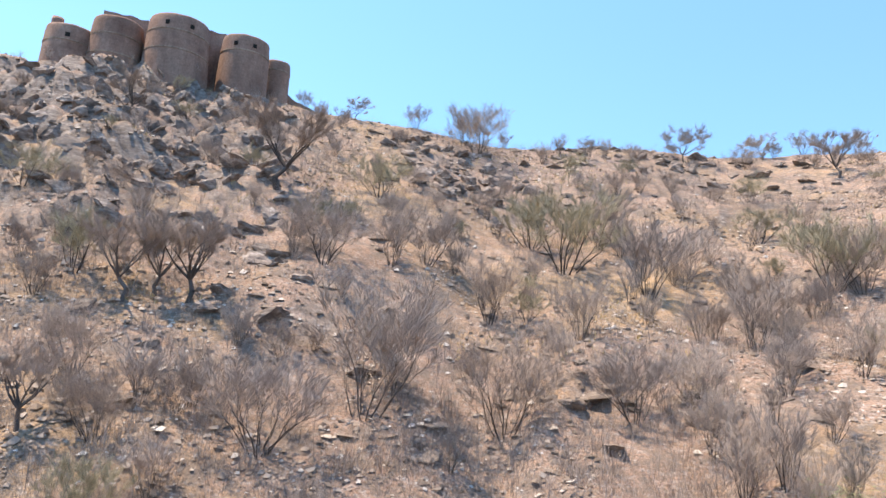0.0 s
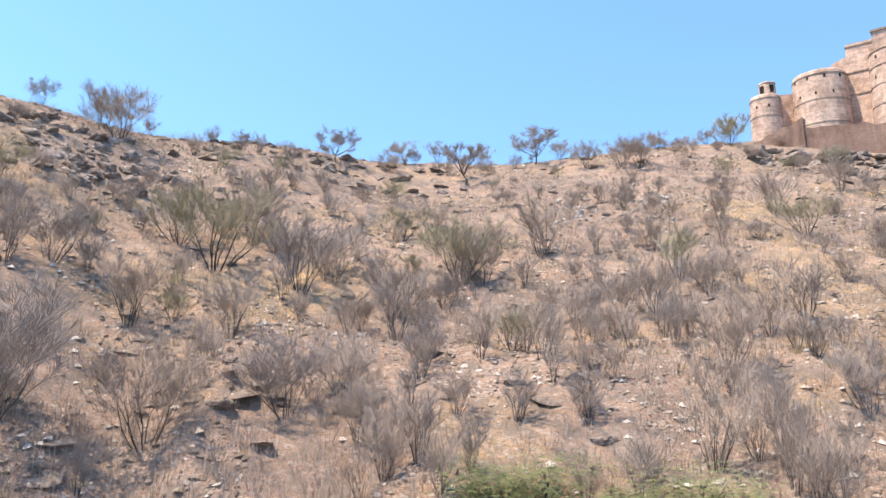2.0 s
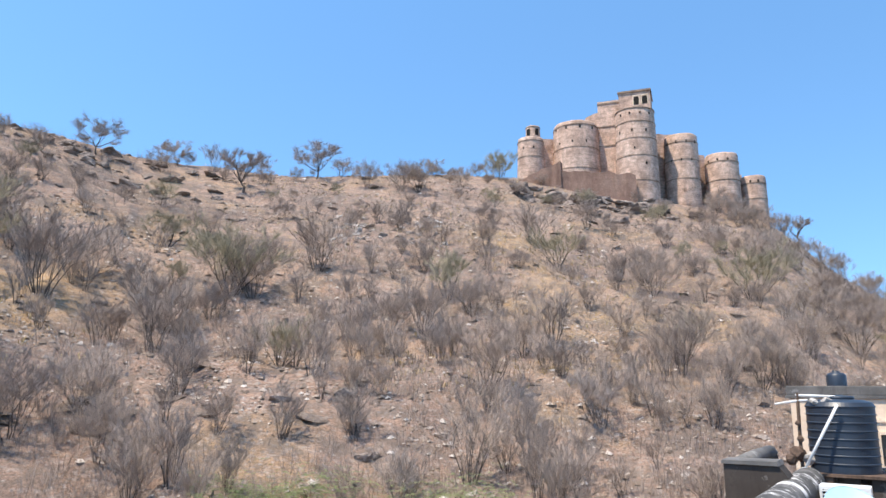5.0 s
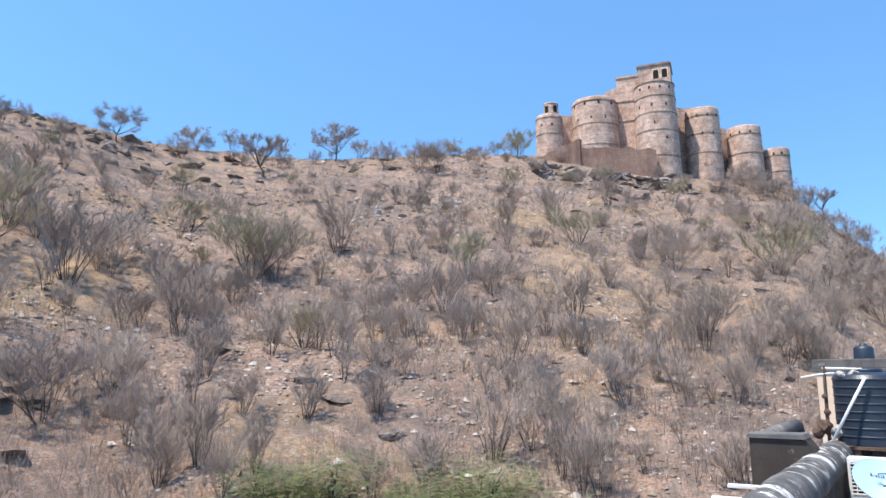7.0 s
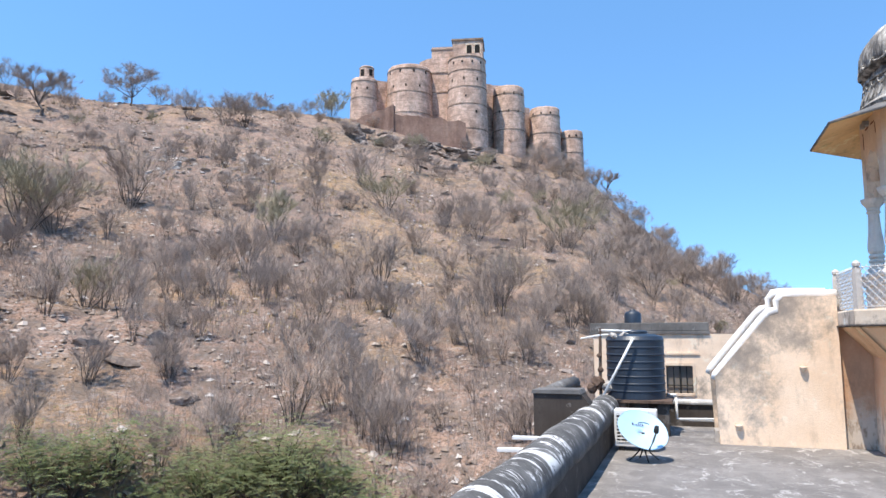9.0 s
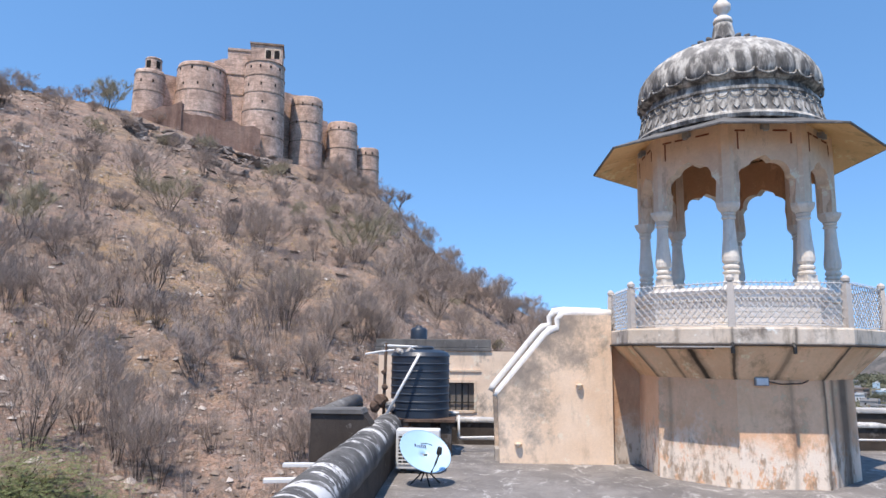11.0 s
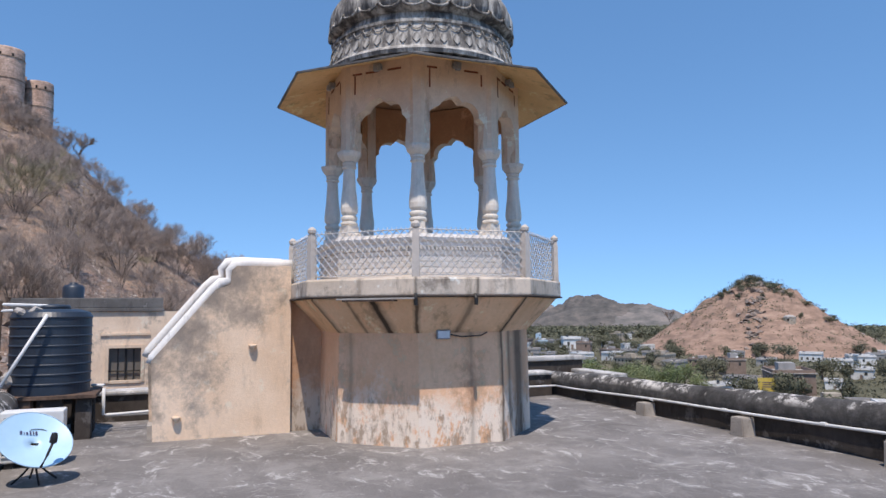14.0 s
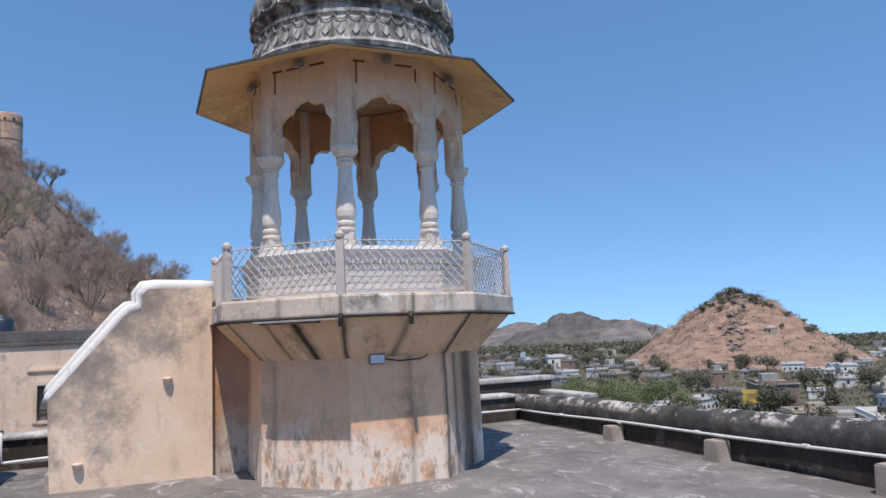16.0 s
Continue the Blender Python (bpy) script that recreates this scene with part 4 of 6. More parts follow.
    for deg in (202.5, 225):
        a = radians(deg)
        rr = 1.97 if deg in (202.5,) else 1.97 * math.cos(math.pi / 8)
        m = Matrix.Translation(CH + Vector((rr * math.cos(a), rr * math.sin(a), 1.80))) @ pose(0, 0, 0, 0, 0, deg)
        if first is None:
            first = thing("rain_spout", m, "short black rain spout under the balcony edge", "spout", "balcony rain spouts")
            bm = bmesh.new()
            tube(bm, [(-0.10, 0, 0.05), (0.0, 0, 0.04), (0.035, 0, 0.0), (0.035, 0, -0.08)], 0.025, 8)
            part("pipe", bm, M["black_metal"], first)
        else:
            copy_thing(first, m)


chhatri()


def stair():
    ob = thing("stair_block", at_uv(11.9, 0), "plastered stair wall with white rounded coping, mould near the top", "staircase", kind="structure")
    prof = [(-4.28, 0.0), (-2.52, 0.0), (-2.48, 1.04), (-3.28, 1.98), (-3.46, 2.04), (-3.48, 2.24), (-3.54, 2.30), (-4.28, 2.30)]
    bm = bmesh.new()
    slab(bm, prof, 0.0, 0.2, "x")
    part("front_wall", bm, M["stair_plaster"], ob)
    bm = bmesh.new()
    slab(bm, [(v + 0.05, z + (0.05 if z > 0.1 else 0)) for v, z in prof], 0.60, 0.78, "x")
    part("back_wall", bm, M["stair_plaster"], ob)
    for i in range(9):
        z = 0.0 + (i + 1) * 0.185
        v1 = -2.45 - i * 0.215
        bm = bmesh.new()
        box(bm, 0.202, 0.598, -4.27, v1, z - 0.185, z)
        part("step", bm, M["cement"], ob)
    bm = bmesh.new()
    box(bm, 0.12, 1.2, -5.2, -4.284, 0, 1.832)
    part("landing", bm, M["plaster"], ob, "plastered landing under the balcony")
    for x, up in ((0.1, 0.0), (0.69, 0.06)):
        bm = bmesh.new()
        pts = [(x, -2.46, 1.00), (x, -2.50, 1.08), (x, -3.24, 1.98), (x, -3.34, 2.07), (x, -3.46, 2.10), (x, -3.465, 2.23), (x, -3.53, 2.325), (x, -3.7, 2.34), (x, -4.1, 2.33), (x, -4.30, 2.33)]
        pts = [(a, b + up, c + up) for a, b, c in pts]
        tube(bm, pts, [0.05, 0.068, 0.068, 0.072, 0.072, 0.072, 0.08, 0.08, 0.078, 0.075], 8)
        part("coping", bm, M["white_plaster"], ob, "rounded white limewashed coping", True)
    for v, z in ((-3.76, 1.20), (-2.80, 0.29)):
        lamp = thing("wall_lamp", at_uv(11.9, v, z), "small pale bowl lamp on the stair wall", "wall lamp", "stair wall lamps")
        bm = bmesh.new()
        lathe(bm, [(0.012, -0.055), (0.035, -0.035), (0.055, 0.0), (0.058, 0.018), (0.045, 0.022)], 14)
        part("bowl", bm, M["pale_plaster"], lamp, "", True).location = (-0.035, 0, 0)


stair()


# ---- trees and shrubs ----
def branch_set(rng, stems, height_, spread, fork, twigs, twig_len, flat=False, trunk=0.0, thick=0.05, wob_=0.20):
    """Stems that fork upwards, and the fine twigs along them. Returns the data of two meshes."""
    wood, fine = ([], []), ([], [])

    def prism(store, a, b, ra, rb, n):
        d = b - a
        if d.length < 1e-4:
            return
        d = d.normalized()
        s = d.cross(Vector((0.3, 0.9, 0.2))).normalized()
        t = s.cross(d)
        v, f = store
        k = len(v)
        for p, r in ((a, ra), (b, rb)):
            for i in range(n):
                ang = 2 * math.pi * i / n
                v.append(tuple(p + (s * math.cos(ang) + t * math.sin(ang)) * r))
        for i in range(n):
            j = (i + 1) % n
            f.append((k + i, k + j, k + n + j, k + n + i))

    def spike(a, b, r):
        d = (b - a).normalized()
        s = d.cross(Vector((0.3, 0.9, 0.2))).normalized()
        t = s.cross(d)
        v, f = fine
        k = len(v)
        for ang in (0.0, 2.094, 4.189):
            v.append(tuple(a + (s * math.cos(ang) + t * math.sin(ang)) * r))
        v.append(tuple(b))
        f.extend(((k, k + 1, k + 3), (k + 1, k + 2, k + 3), (k + 2, k, k + 3)))

    segs = []

    def grow(p, d, length, r, level):
        steps = 4 if level == 0 else 3
        for s in range(steps):
            wob = Vector((rng.uniform(-1, 1), rng.uniform(-1, 1), rng.uniform(-0.25, 0.5))) * (wob_ if not flat else 0.28)
            d2 = (d + wob).normalized()
            q = p + d2 * length / steps
            fade = 0.62 / steps
            prism(wood if level < 2 else fine, p, q, r * (1 - fade * s), r * (1 - fade * (s + 1)), 5 if level == 0 else 3)
            if level > 0 or s > 1:
                segs.append((p, q, d2, level))
            p, d = q, d2
            if level < fork and s > 0:
                for c in range(1 if s < steps - 1 else rng.choice((2, 2, 3))):
                    side = Vector((rng.uniform(-1, 1), rng.uniform(-1, 1), rng.uniform(-0.2, 0.4) if not flat else rng.uniform(-0.15, 0.35)))
                    grow(p, (d * (0.9 if not flat else 0.7) + side * (0.62 if not flat else 0.95)).normalized(), length * rng.uniform(0.42, 0.66), r * (1 - fade * (s + 1)) * (0.5 if level == 0 else 0.42), level + 1)
    base = Vector((0, 0, -0.25))
    if trunk > 0:
        bend = Vector((rng.uniform(-0.2, 0.2), rng.uniform(-0.2, 0.2), trunk * 0.5))
        top = Vector((rng.uniform(-0.3, 0.3), rng.uniform(-0.3, 0.3), trunk))
        prism(wood, base, bend, thick * 1.6, thick * 1.25, 7)
        prism(wood, bend, top, thick * 1.25, thick, 7)
        base = top
    for i in range(stems):
        a = 2 * math.pi * (i + rng.random() * 0.8) / stems
        lean = spread * rng.uniform(0.25, 1.0)
        d = Vector((math.cos(a) * lean, math.sin(a) * lean, 1)).normalized()
        off = Vector((math.cos(a), math.sin(a), 0)) * (rng.uniform(0.05, 0.2) if trunk == 0 else 0.0)
        grow(base + off, d, (height_ - trunk) * rng.uniform(0.42, 0.6) * (1.2 if flat else 1.0), thick * rng.uniform(0.55, 1.0), 0)
    for i in range(twigs):
        a, b, d, level = segs[rng.randrange(len(segs))]
        if level == 0 and rng.random() < 0.85:
            continue
        side = Vector((rng.uniform(-1, 1), rng.uniform(-1, 1), rng.uniform(-0.45, 0.7)))
        e = (d * (0.5 if flat else 0.85) + side * 0.7 + Vector((0, 0, 0.15))).normalized()
        root = a.lerp(b, rng.random())
        spike(root, root + e * twig_len * rng.uniform(0.3, 1.0), 0.0058)
    return wood, fine


def plant(name, rng, label, category, mats, **kw):
    wood, fine = branch_set(rng, **kw)
    k = kw["height_"] / max(v[2] for v in fine[0])
    for store in (wood, fine):
        store[0][:] = [(x * k, y * k, z * k) for x, y, z in store[0]]
    ob = thing(name, Matrix.Translation((0, 0, -200)), label, category)
    part("trunk", data_mesh(*wood, M["bark"], True), None, ob)
    part("crown", data_mesh(*fine, mats), None, ob)["kind"] = "stuff"
    return ob


rng = random.Random(11)
SHRUBS = [plant("dry_shrub" if sp > 0.5 else "upright_shrub", rng, "leafless grey-brown thorn shrub on the dry slope" if sp > 0.5 else "leafless vase-shaped shrub of thin upright stems", "shrub", M["twig"], stems=s, height_=3.0, spread=sp, fork=fk, twigs=tw, twig_len=tl, thick=th, wob_=wb)
          for s, sp, fk, tw, tl, th, wb in ((12, 0.74, 3, 4600, 0.60, 0.031, 0.26), (10, 0.68, 3, 3900, 0.60, 0.030, 0.25), (12, 0.42, 2, 2700, 0.60, 0.025, 0.17), (9, 0.24, 2, 1700, 0.52, 0.026, 0.13), (10, 0.62, 3, 3900, 0.58, 0.029, 0.24))]
OLIVES = [plant("olive_shrub", rng, "olive-tinged thorn shrub with a few dry leaves", "shrub", M["olive_twig"], stems=s, height_=3.0, spread=0.95, fork=3, twigs=4200, twig_len=0.5, thick=0.038) for s in (9, 7)]
FLATS = [plant("acacia_tree", rng, "bare flat-topped acacia standing on the ridge", "tree", M["twig"], stems=s, height_=4.0, spread=1.7, fork=3, twigs=7000, twig_len=0.7, flat=True, trunk=0.9, thick=0.060) for s in (5, 6)]
TREES = [plant("bare_tree", rng, "bare many-limbed tree with a dark trunk", "tree", M["twig"], stems=s, height_=5.0, spread=1.15, fork=3, twigs=7500, twig_len=0.75, trunk=1.2, thick=0.10) for s in (6, 7)]
for group, obs in (("dry shrubs", SHRUBS), ("olive shrubs", OLIVES), ("ridge acacias", FLATS), ("bare trees", TREES)):
    for o in obs:
        o["group"] = "upright shrubs" if o.name.startswith("upright") else group
used = {}


def put(src, az, r, size, turn=0.0, wide=1.0):
    """Stands a plant of a given height on the slope."""
    p = polar(az, r)
    base = {"dry_shrub": 3.0, "upright_shrub": 3.0, "olive_shrub": 3.0, "acacia_tree": 4.0, "bare_tree": 5.0}[src.name.split(".")[0]]
    k = size / base
    m = Matrix.Translation(p) @ pose(0, 0, 0, 0, 0, turn) @ Matrix.Diagonal((k * wide, k * wide, k, 1))
    if src.name not in used:
        used[src.name] = 1
        src.matrix_basis = m
    else:
        c = copy_thing(src, m)
        c.matrix_basis = m


# plants that stand out: compass angle, distance, height
stood = []


def stand(rows, src_of):
    stood.extend((az, r) for az, r, h in rows)
    for i, (az, r, h) in enumerate(rows):
        src = src_of[i % len(src_of)]
        put(src, az, r, h * (1.16 if r < 95 else 0.98), (i * 73) % 360, {"acacia_tree": 1.15, "bare_tree": 1.05}.get(src.name.split(".")[0], 1.08))


stand([(-44.8, 51.8, 4.8), (-40.7, 37.5, 7.3), (-29.4, 38, 5.4), (-48.8, 34, 4.8), (-62.2, 38.6, 3.5), (-56.4, 30.8, 2.3), (-19.5, 40.3, 4.1), (-15.2, 42.2, 3.8), (-22.2, 69.4, 6.3), (-10.8, 57.6, 4.8), (-47.2, 102.3, 3), (-37.7, 103.6, 4.3), (-32.4, 98.5, 9.2), (-30.1, 109.2, 3), (-7, 122.5, 4.5), (-11, 112, 4.3), (-23.2, 112.6, 2), (-3.4, 121.7, 5), (3.2, 128, 4.2), (5.4, 117.3, 5.3), (8.3, 116.6, 6.4), (9.7, 116.7, 6.6), (11.1, 134.1, 4.3), (13.4, 125.6, 4.5), (14.8, 140.3, 3.6), (7.4, 58.5, 3.9), (25.7, 107.5, 3.5), (18, 78.3, 2.2)], [SHRUBS[0], SHRUBS[4], SHRUBS[1]])
stand([(14.7, 80.7, 2), (14.2, 64.5, 3.7), (29.8, 103, 4.7), (30.3, 58.9, 4.8), (42.4, 84.7, 5.9), (46.3, 104.5, 7.1), (39.1, 73.1, 3.9), (40.8, 95.6, 5.2), (40.2, 153.4, 6), (41.8, 155.9, 5.8), (43.6, 157.7, 5.4), (45.7, 154.7, 4.8), (47.6, 154.7, 6.3), (49.7, 152.8, 5.7), (51.5, 152.6, 5.1), (33.3, 161.8, 6), (31.7, 154.4, 5.1), (35.1, 150.4, 6.1), (36.8, 136.7, 5), (32.4, 138.2, 4.6), (38.5, 125.2, 5), (44.8, 105.5, 4.7), (48.6, 133.1, 5.7), (43.1, 107.6, 4.9), (16.5, 142.8, 5.5)], [SHRUBS[1], SHRUBS[0], SHRUBS[4]])
stand([(-39.1, 54.3, 4.5), (-36.3, 56.1, 4.4), (-31, 51.2, 5), (-57.6, 36.6, 3), (-60.3, 34.2, 3.1), (-23.5, 49.5, 4.4), (-18.4, 59.6, 6.7), (-15.4, 65.7, 5.2), (-13.4, 54.6, 2.9), (-8.6, 44.8, 3.5), (-5.8, 38.9, 2.4), (-33.6, 104.6, 6.4), (-26.9, 101.9, 3.8), (-54, 73.7, 3.5), (-65.1, 45.8, 2.8), (1.5, 72.5, 6.5), (-1.7, 90.1, 2.8), (20.7, 58.8, 4.6), (18.3, 54, 3.6), (23.7, 108.6, 5.4), (19.2, 91.3, 5.3), (15.4, 84.2, 3.9), (24.1, 44.7, 3.8), (28.3, 86.4, 4)], [SHRUBS[2], SHRUBS[4], SHRUBS[2]])
stand([(23.6, 71.4, 2.8), (-0.8, 38.9, 3), (22.1, 36.9, 2.1), (26.1, 58.9, 2.2), (30.5, 54.9, 5.1), (15.3, 47, 4.4), (10.2, 58.4, 4.8), (3.8, 56.1, 3.2), (-3.5, 66.7, 5.6), (-10.5, 52.6, 5), (-3.7, 47.3, 3), (28.6, 78.2, 5.2), (26, 81.1, 3.8), (16.7, 38.1, 2.7), (36, 54.5, 3.7), (37.3, 56.6, 3.6), (33.6, 53, 2.8), (4.7, 39.6, 2.4), (31.7, 36.2, 2.5), (39, 88.4, 3.9)], [SHRUBS[2], SHRUBS[3], SHRUBS[4]])
stand([(13.9, 36.2, 4.6), (18.7, 37.8, 4.3), (28.1, 46.2, 3), (28.3, 40.2, 1.8), (4.6, 40.1, 3.1), (33.5, 52, 3.6), (-8.2, 46.9, 3.3), (21.9, 34.1, 3.2), (25.5, 36.5, 2)], [SHRUBS[3]])
stand([(-24.9, 63, 7.9), (-27.7, 67.4, 5), (-40.6, 68, 4.6), (-10.1, 76.8, 3.6), (-5.2, 66.7, 6.4), (-62.8, 48.3, 3.8), (-66.6, 61.1, 3.4), (16.6, 139.5, 7.1), (21.3, 83.8, 4.8), (12.2, 68.4, 4.5), (35.8, 83.9, 6.2)], OLIVES)
stand([(-42.9, 101.3, 3.7), (-15.6, 111.9, 6.1), (-9.8, 118.5, 5.3), (1.2, 124.5, 7.5)], FLATS)
stand([(-48.9, 65.7, 8.1), (-60.3, 80.1, 5.6), (-59.5, 45.7, 4.9), (-54.9, 45.8, 6.1), (-57.2, 47.1, 4.4), (-65.1, 34.4, 3.9), (-4.7, 108.7, 7.6), (39.2, 161.3, 7.3)], TREES)

# the rest of the scrub, thinner on the bare upper slope
rng = random.Random(29)
made = 0
while made < 270:
    az, r = rng.uniform(-72, 56), 27 + 118 * rng.random() ** 0.8
    d = float(np.interp(az, RIDGE_AZ, RIDGE_D))
    if r > d - 2 or (rng.random() < 0.35 and r > 75 and az < 20):
        continue
    dens = float(lattice(np.array([az * 0.2]), np.array([r * 0.07]), 41)[0])
    if dens < -0.45:
        continue
    if az > 38 and r < 40:
        continue
    if any(abs(az - a) < 2.0 and abs(r - q) < 4 for a, q in stood):
        continue
    pick = rng.random()
    src = OLIVES[rng.randrange(2)] if pick < 0.16 else SHRUBS[rng.choice((0, 1, 1, 2, 2, 3, 2, 4))]
    put(src, az, r, rng.uniform(1.9, 4.0) * (0.85 if az < -30 else 1.0), rng.uniform(0, 360), rng.uniform(0.8, 1.15))
    made += 1
for i in range(110):   # upright wands on the lower slope
    put(SHRUBS[rng.choice((2, 3, 3))], rng.uniform(-22, 44), 32 + 50 * rng.random(), rng.uniform(2.0, 4.4), rng.uniform(0, 360), rng.uniform(0.75, 1.05))
for i in range(26):   # a hazy row of small bushes along the crest
    az = rng.uniform(-10, 21)
    d = float(np.interp(az, RIDGE_AZ, RIDGE_D))
    put(SHRUBS[rng.choice((0, 1, 4))], az, d * rng.uniform(0.93, 1.0), rng.uniform(1.4, 3.0), rng.uniform(0, 360), rng.uniform(0.9, 1.2))
for i in range(74):   # a denser thicket on the falling spur
    az = rng.uniform(33, 58)
    d = float(np.interp(az, RIDGE_AZ, RIDGE_D))
    put(SHRUBS[rng.choice((1, 4, 2, 2))], az, d * (1 - 0.4 * rng.random() ** 1.7), rng.uniform(3.4, 6.0), rng.uniform(0, 360), rng.uniform(0.9, 1.3))


def leafy(name, rng, label, leaf, material, n, stems=6, kind_label="tree", thick=0.07, height_=4.0, trunk=0.4):
    wood, fine = branch_set(rng, stems=stems, height_=height_, spread=0.9, fork=2, twigs=160, twig_len=0.8, thick=thick, trunk=trunk)
    ob = thing(name, Matrix.Translation((0, 0, -200)), label, kind_label)
    part("trunk", data_mesh(*wood, M["bark"], True), None, ob)
    v, f = [], []
    tips = [Vector(p) for p in fine[0][::6]]
    for i in range(n // 24):     # feathery sprays of small leaflets
        c = tips[rng.randrange(len(tips))] + Vector((rng.gauss(0, 0.5), rng.gauss(0, 0.5), rng.gauss(0, 0.42)))
        a = rng.uniform(0, 2 * math.pi)
        d = Vector((math.cos(a), math.sin(a), rng.uniform(-0.25, 0.45))).normalized()
        w = Vector((-math.sin(a), math.cos(a), rng.uniform(-0.3, 0.3)))
        length = rng.uniform(0.25, 0.6)
        for j in range(24):
            p = c + d * length * (j / 24) + Vector((0, 0, -0.12 * (j / 24) ** 2))
            out = (w * (1 if j % 2 else -1) + d * 0.5 + Vector((0, 0, rng.uniform(-0.4, 0.4)))).normalized() * leaf * rng.uniform(0.7, 1.3)
            side = d * leaf * 0.30
            k = len(v)
            v += [tuple(p), tuple(p + out * 0.5 + side), tuple(p + out), tuple(p + out * 0.5 - side)]
            f.append((k, k + 1, k + 2, k + 3))
    part("crown", data_mesh(v, f, material), None, ob)
    return ob


rng = random.Random(5)
GREEN = [leafy("green_bush", rng, "light green feathery thorn bush below the terrace", 0.058, M["leaf"], 15500, kind_label="bush", stems=9) for i in range(2)]
GREEN_AT = ((-4.5, 30.5, 3.5), (-1, 30, 3.9), (2, 31, 3.7), (8, 30, 3.5), (11, 29.5, 3.7), (14, 30, 3.6), (17, 29.5, 3.3), (5, 28, 3.0), (20, 28, 3.0), (6.3, 30, 3.3), (9.5, 31.5, 3.5), (12.6, 31.5, 3.5))
for i, (az, r, h) in enumerate(GREEN_AT):
    p = polar(az, r)
    m = Matrix.Translation(p) @ pose(0, 0, 0, 0, 0, i * 67) @ Matrix.Diagonal((h / 3.0, h / 3.0, h / (5.3 + 0.7 * math.sin(i * 2.1)), 1))
    o = GREEN[i % 2] if i < 2 else copy_thing(GREEN[i % 2], m)
    o.matrix_basis = m
    o["group"] = "green bushes"


# ---- rocks ----
def rock_mesh(seed, flat, material):
    """A broken angular block: the hull of some jittered points, chipped along its faces."""
    rng = random.Random(seed * 31 + 5)
    bm = bmesh.new()
    for i in range(17):
        d = Vector((rng.gauss(0, 1), rng.gauss(0, 1), rng.gauss(0, 1))).normalized()
        d = Vector([math.copysign(abs(c) ** 0.7, c) for c in d]) * rng.uniform(0.75, 1.15)
        bm.verts.new((d.x, d.y, d.z * flat))
    out = bmesh.ops.convex_hull(bm, input=bm.verts[:])
    bmesh.ops.delete(bm, geom=[e for e in out["geom_interior"] if isinstance(e, bmesh.types.BMVert)], context="VERTS")
    bmesh.ops.subdivide_edges(bm, edges=bm.edges[:], cuts=2, use_grid_fill=True)
    off = Vector((seed * 7.3, seed * 3.1, seed))
    for v in bm.verts:
        v.co += v.co.normalized() * (0.22 * noise.noise(v.co * 2.2 + off) - 0.16 * abs(noise.noise(v.co * 4.5 + off)))
    return mesh_of(bm, material)


ROCKS = [rock_mesh(i, f, M[m]) for i, (f, m) in enumerate(((0.7, "rock_pale"), (0.5, "rock_pale"), (0.9, "rock_pale"), (0.35, "rock_dark"), (0.5, "rock_dark"), (0.28, "rock_dark"), (0.6, "rock_white"), (0.4, "rock_white")))]


def rocks(name, label, group, which, az, r, n, size, seed, tilt=18):
    rng = random.Random(seed)
    for i in range(n):
        a, d = rng.uniform(*az), rng.uniform(*r)
        p = polar(a, d)
        s = size * rng.uniform(0.45, 1.25)
        o = new(name, ROCKS[rng.choice(which)])
        o.matrix_basis = Matrix.Translation(p + Vector((0, 0, -s * 0.04))) @ pose(0, 0, 0, rng.uniform(-tilt, tilt), rng.uniform(-tilt, tilt), rng.uniform(0, 360)) @ Matrix.Diagonal((s * rng.uniform(0.8, 1.5), s, s * rng.uniform(0.6, 1.0), 1))
        tagged(o, label, "rock", group)


rocks("crag_boulder", "pale jagged quartzite boulder of the crag under the fort", "crag boulders", (0, 1, 2, 4, 3, 0, 2), (-69, -48), (66, 101), 230, 1.05, 1, 60)
rocks("boulder", "pale weathered boulder lying on the slope", "slope boulders", (0, 1), (-66, -48), (44, 74), 60, 0.95, 2, 40)
rocks("boulder", "pale weathered boulder lying on the slope", "slope boulders", (0, 1, 2, 1), (-40, -27), (74, 99), 70, 1.0, 3, 35)
rocks("scree_block", "whitish broken block in a scree patch", "scree boulders", (6, 7, 6), (2.5, 12), (82, 100), 110, 0.55, 4, 30)
rocks("ledge", "dark flat ledge of bedded rock", "rock ledges", (3, 5, 4), (-27, -8), (40.5, 45.5), 20, 0.85, 5, 8)
rocks("ledge", "dark flat ledge of bedded rock", "ridge ledges", (3, 4, 4, 0), (-31, -6), (99, 117), 90, 1.15, 6, 20)
rocks("flat_rock", "brown flat rock bedded in the slope", "slope rocks", (3, 5, 5, 4, 0, 1), (-66, 42), (32, 135), 300, 0.66, 7, 14)
rocks("boulder", "pale boulder near the fort wall", "fort boulders", (0, 1, 4), (22, 39), (118, 150), 28, 1.3, 8, 25)


rocks("fallen_block", "brown fallen block of fort masonry", "fort rubble", (0, 4, 1), (17.6, 22.5), (127, 137), 30, 1.7, 9, 30)
rocks("fallen_block", "brown fallen block of fort masonry", "fort rubble", (0, 4, 1, 3), (22.5, 28.5), (127, 138), 46, 1.5, 19, 30)


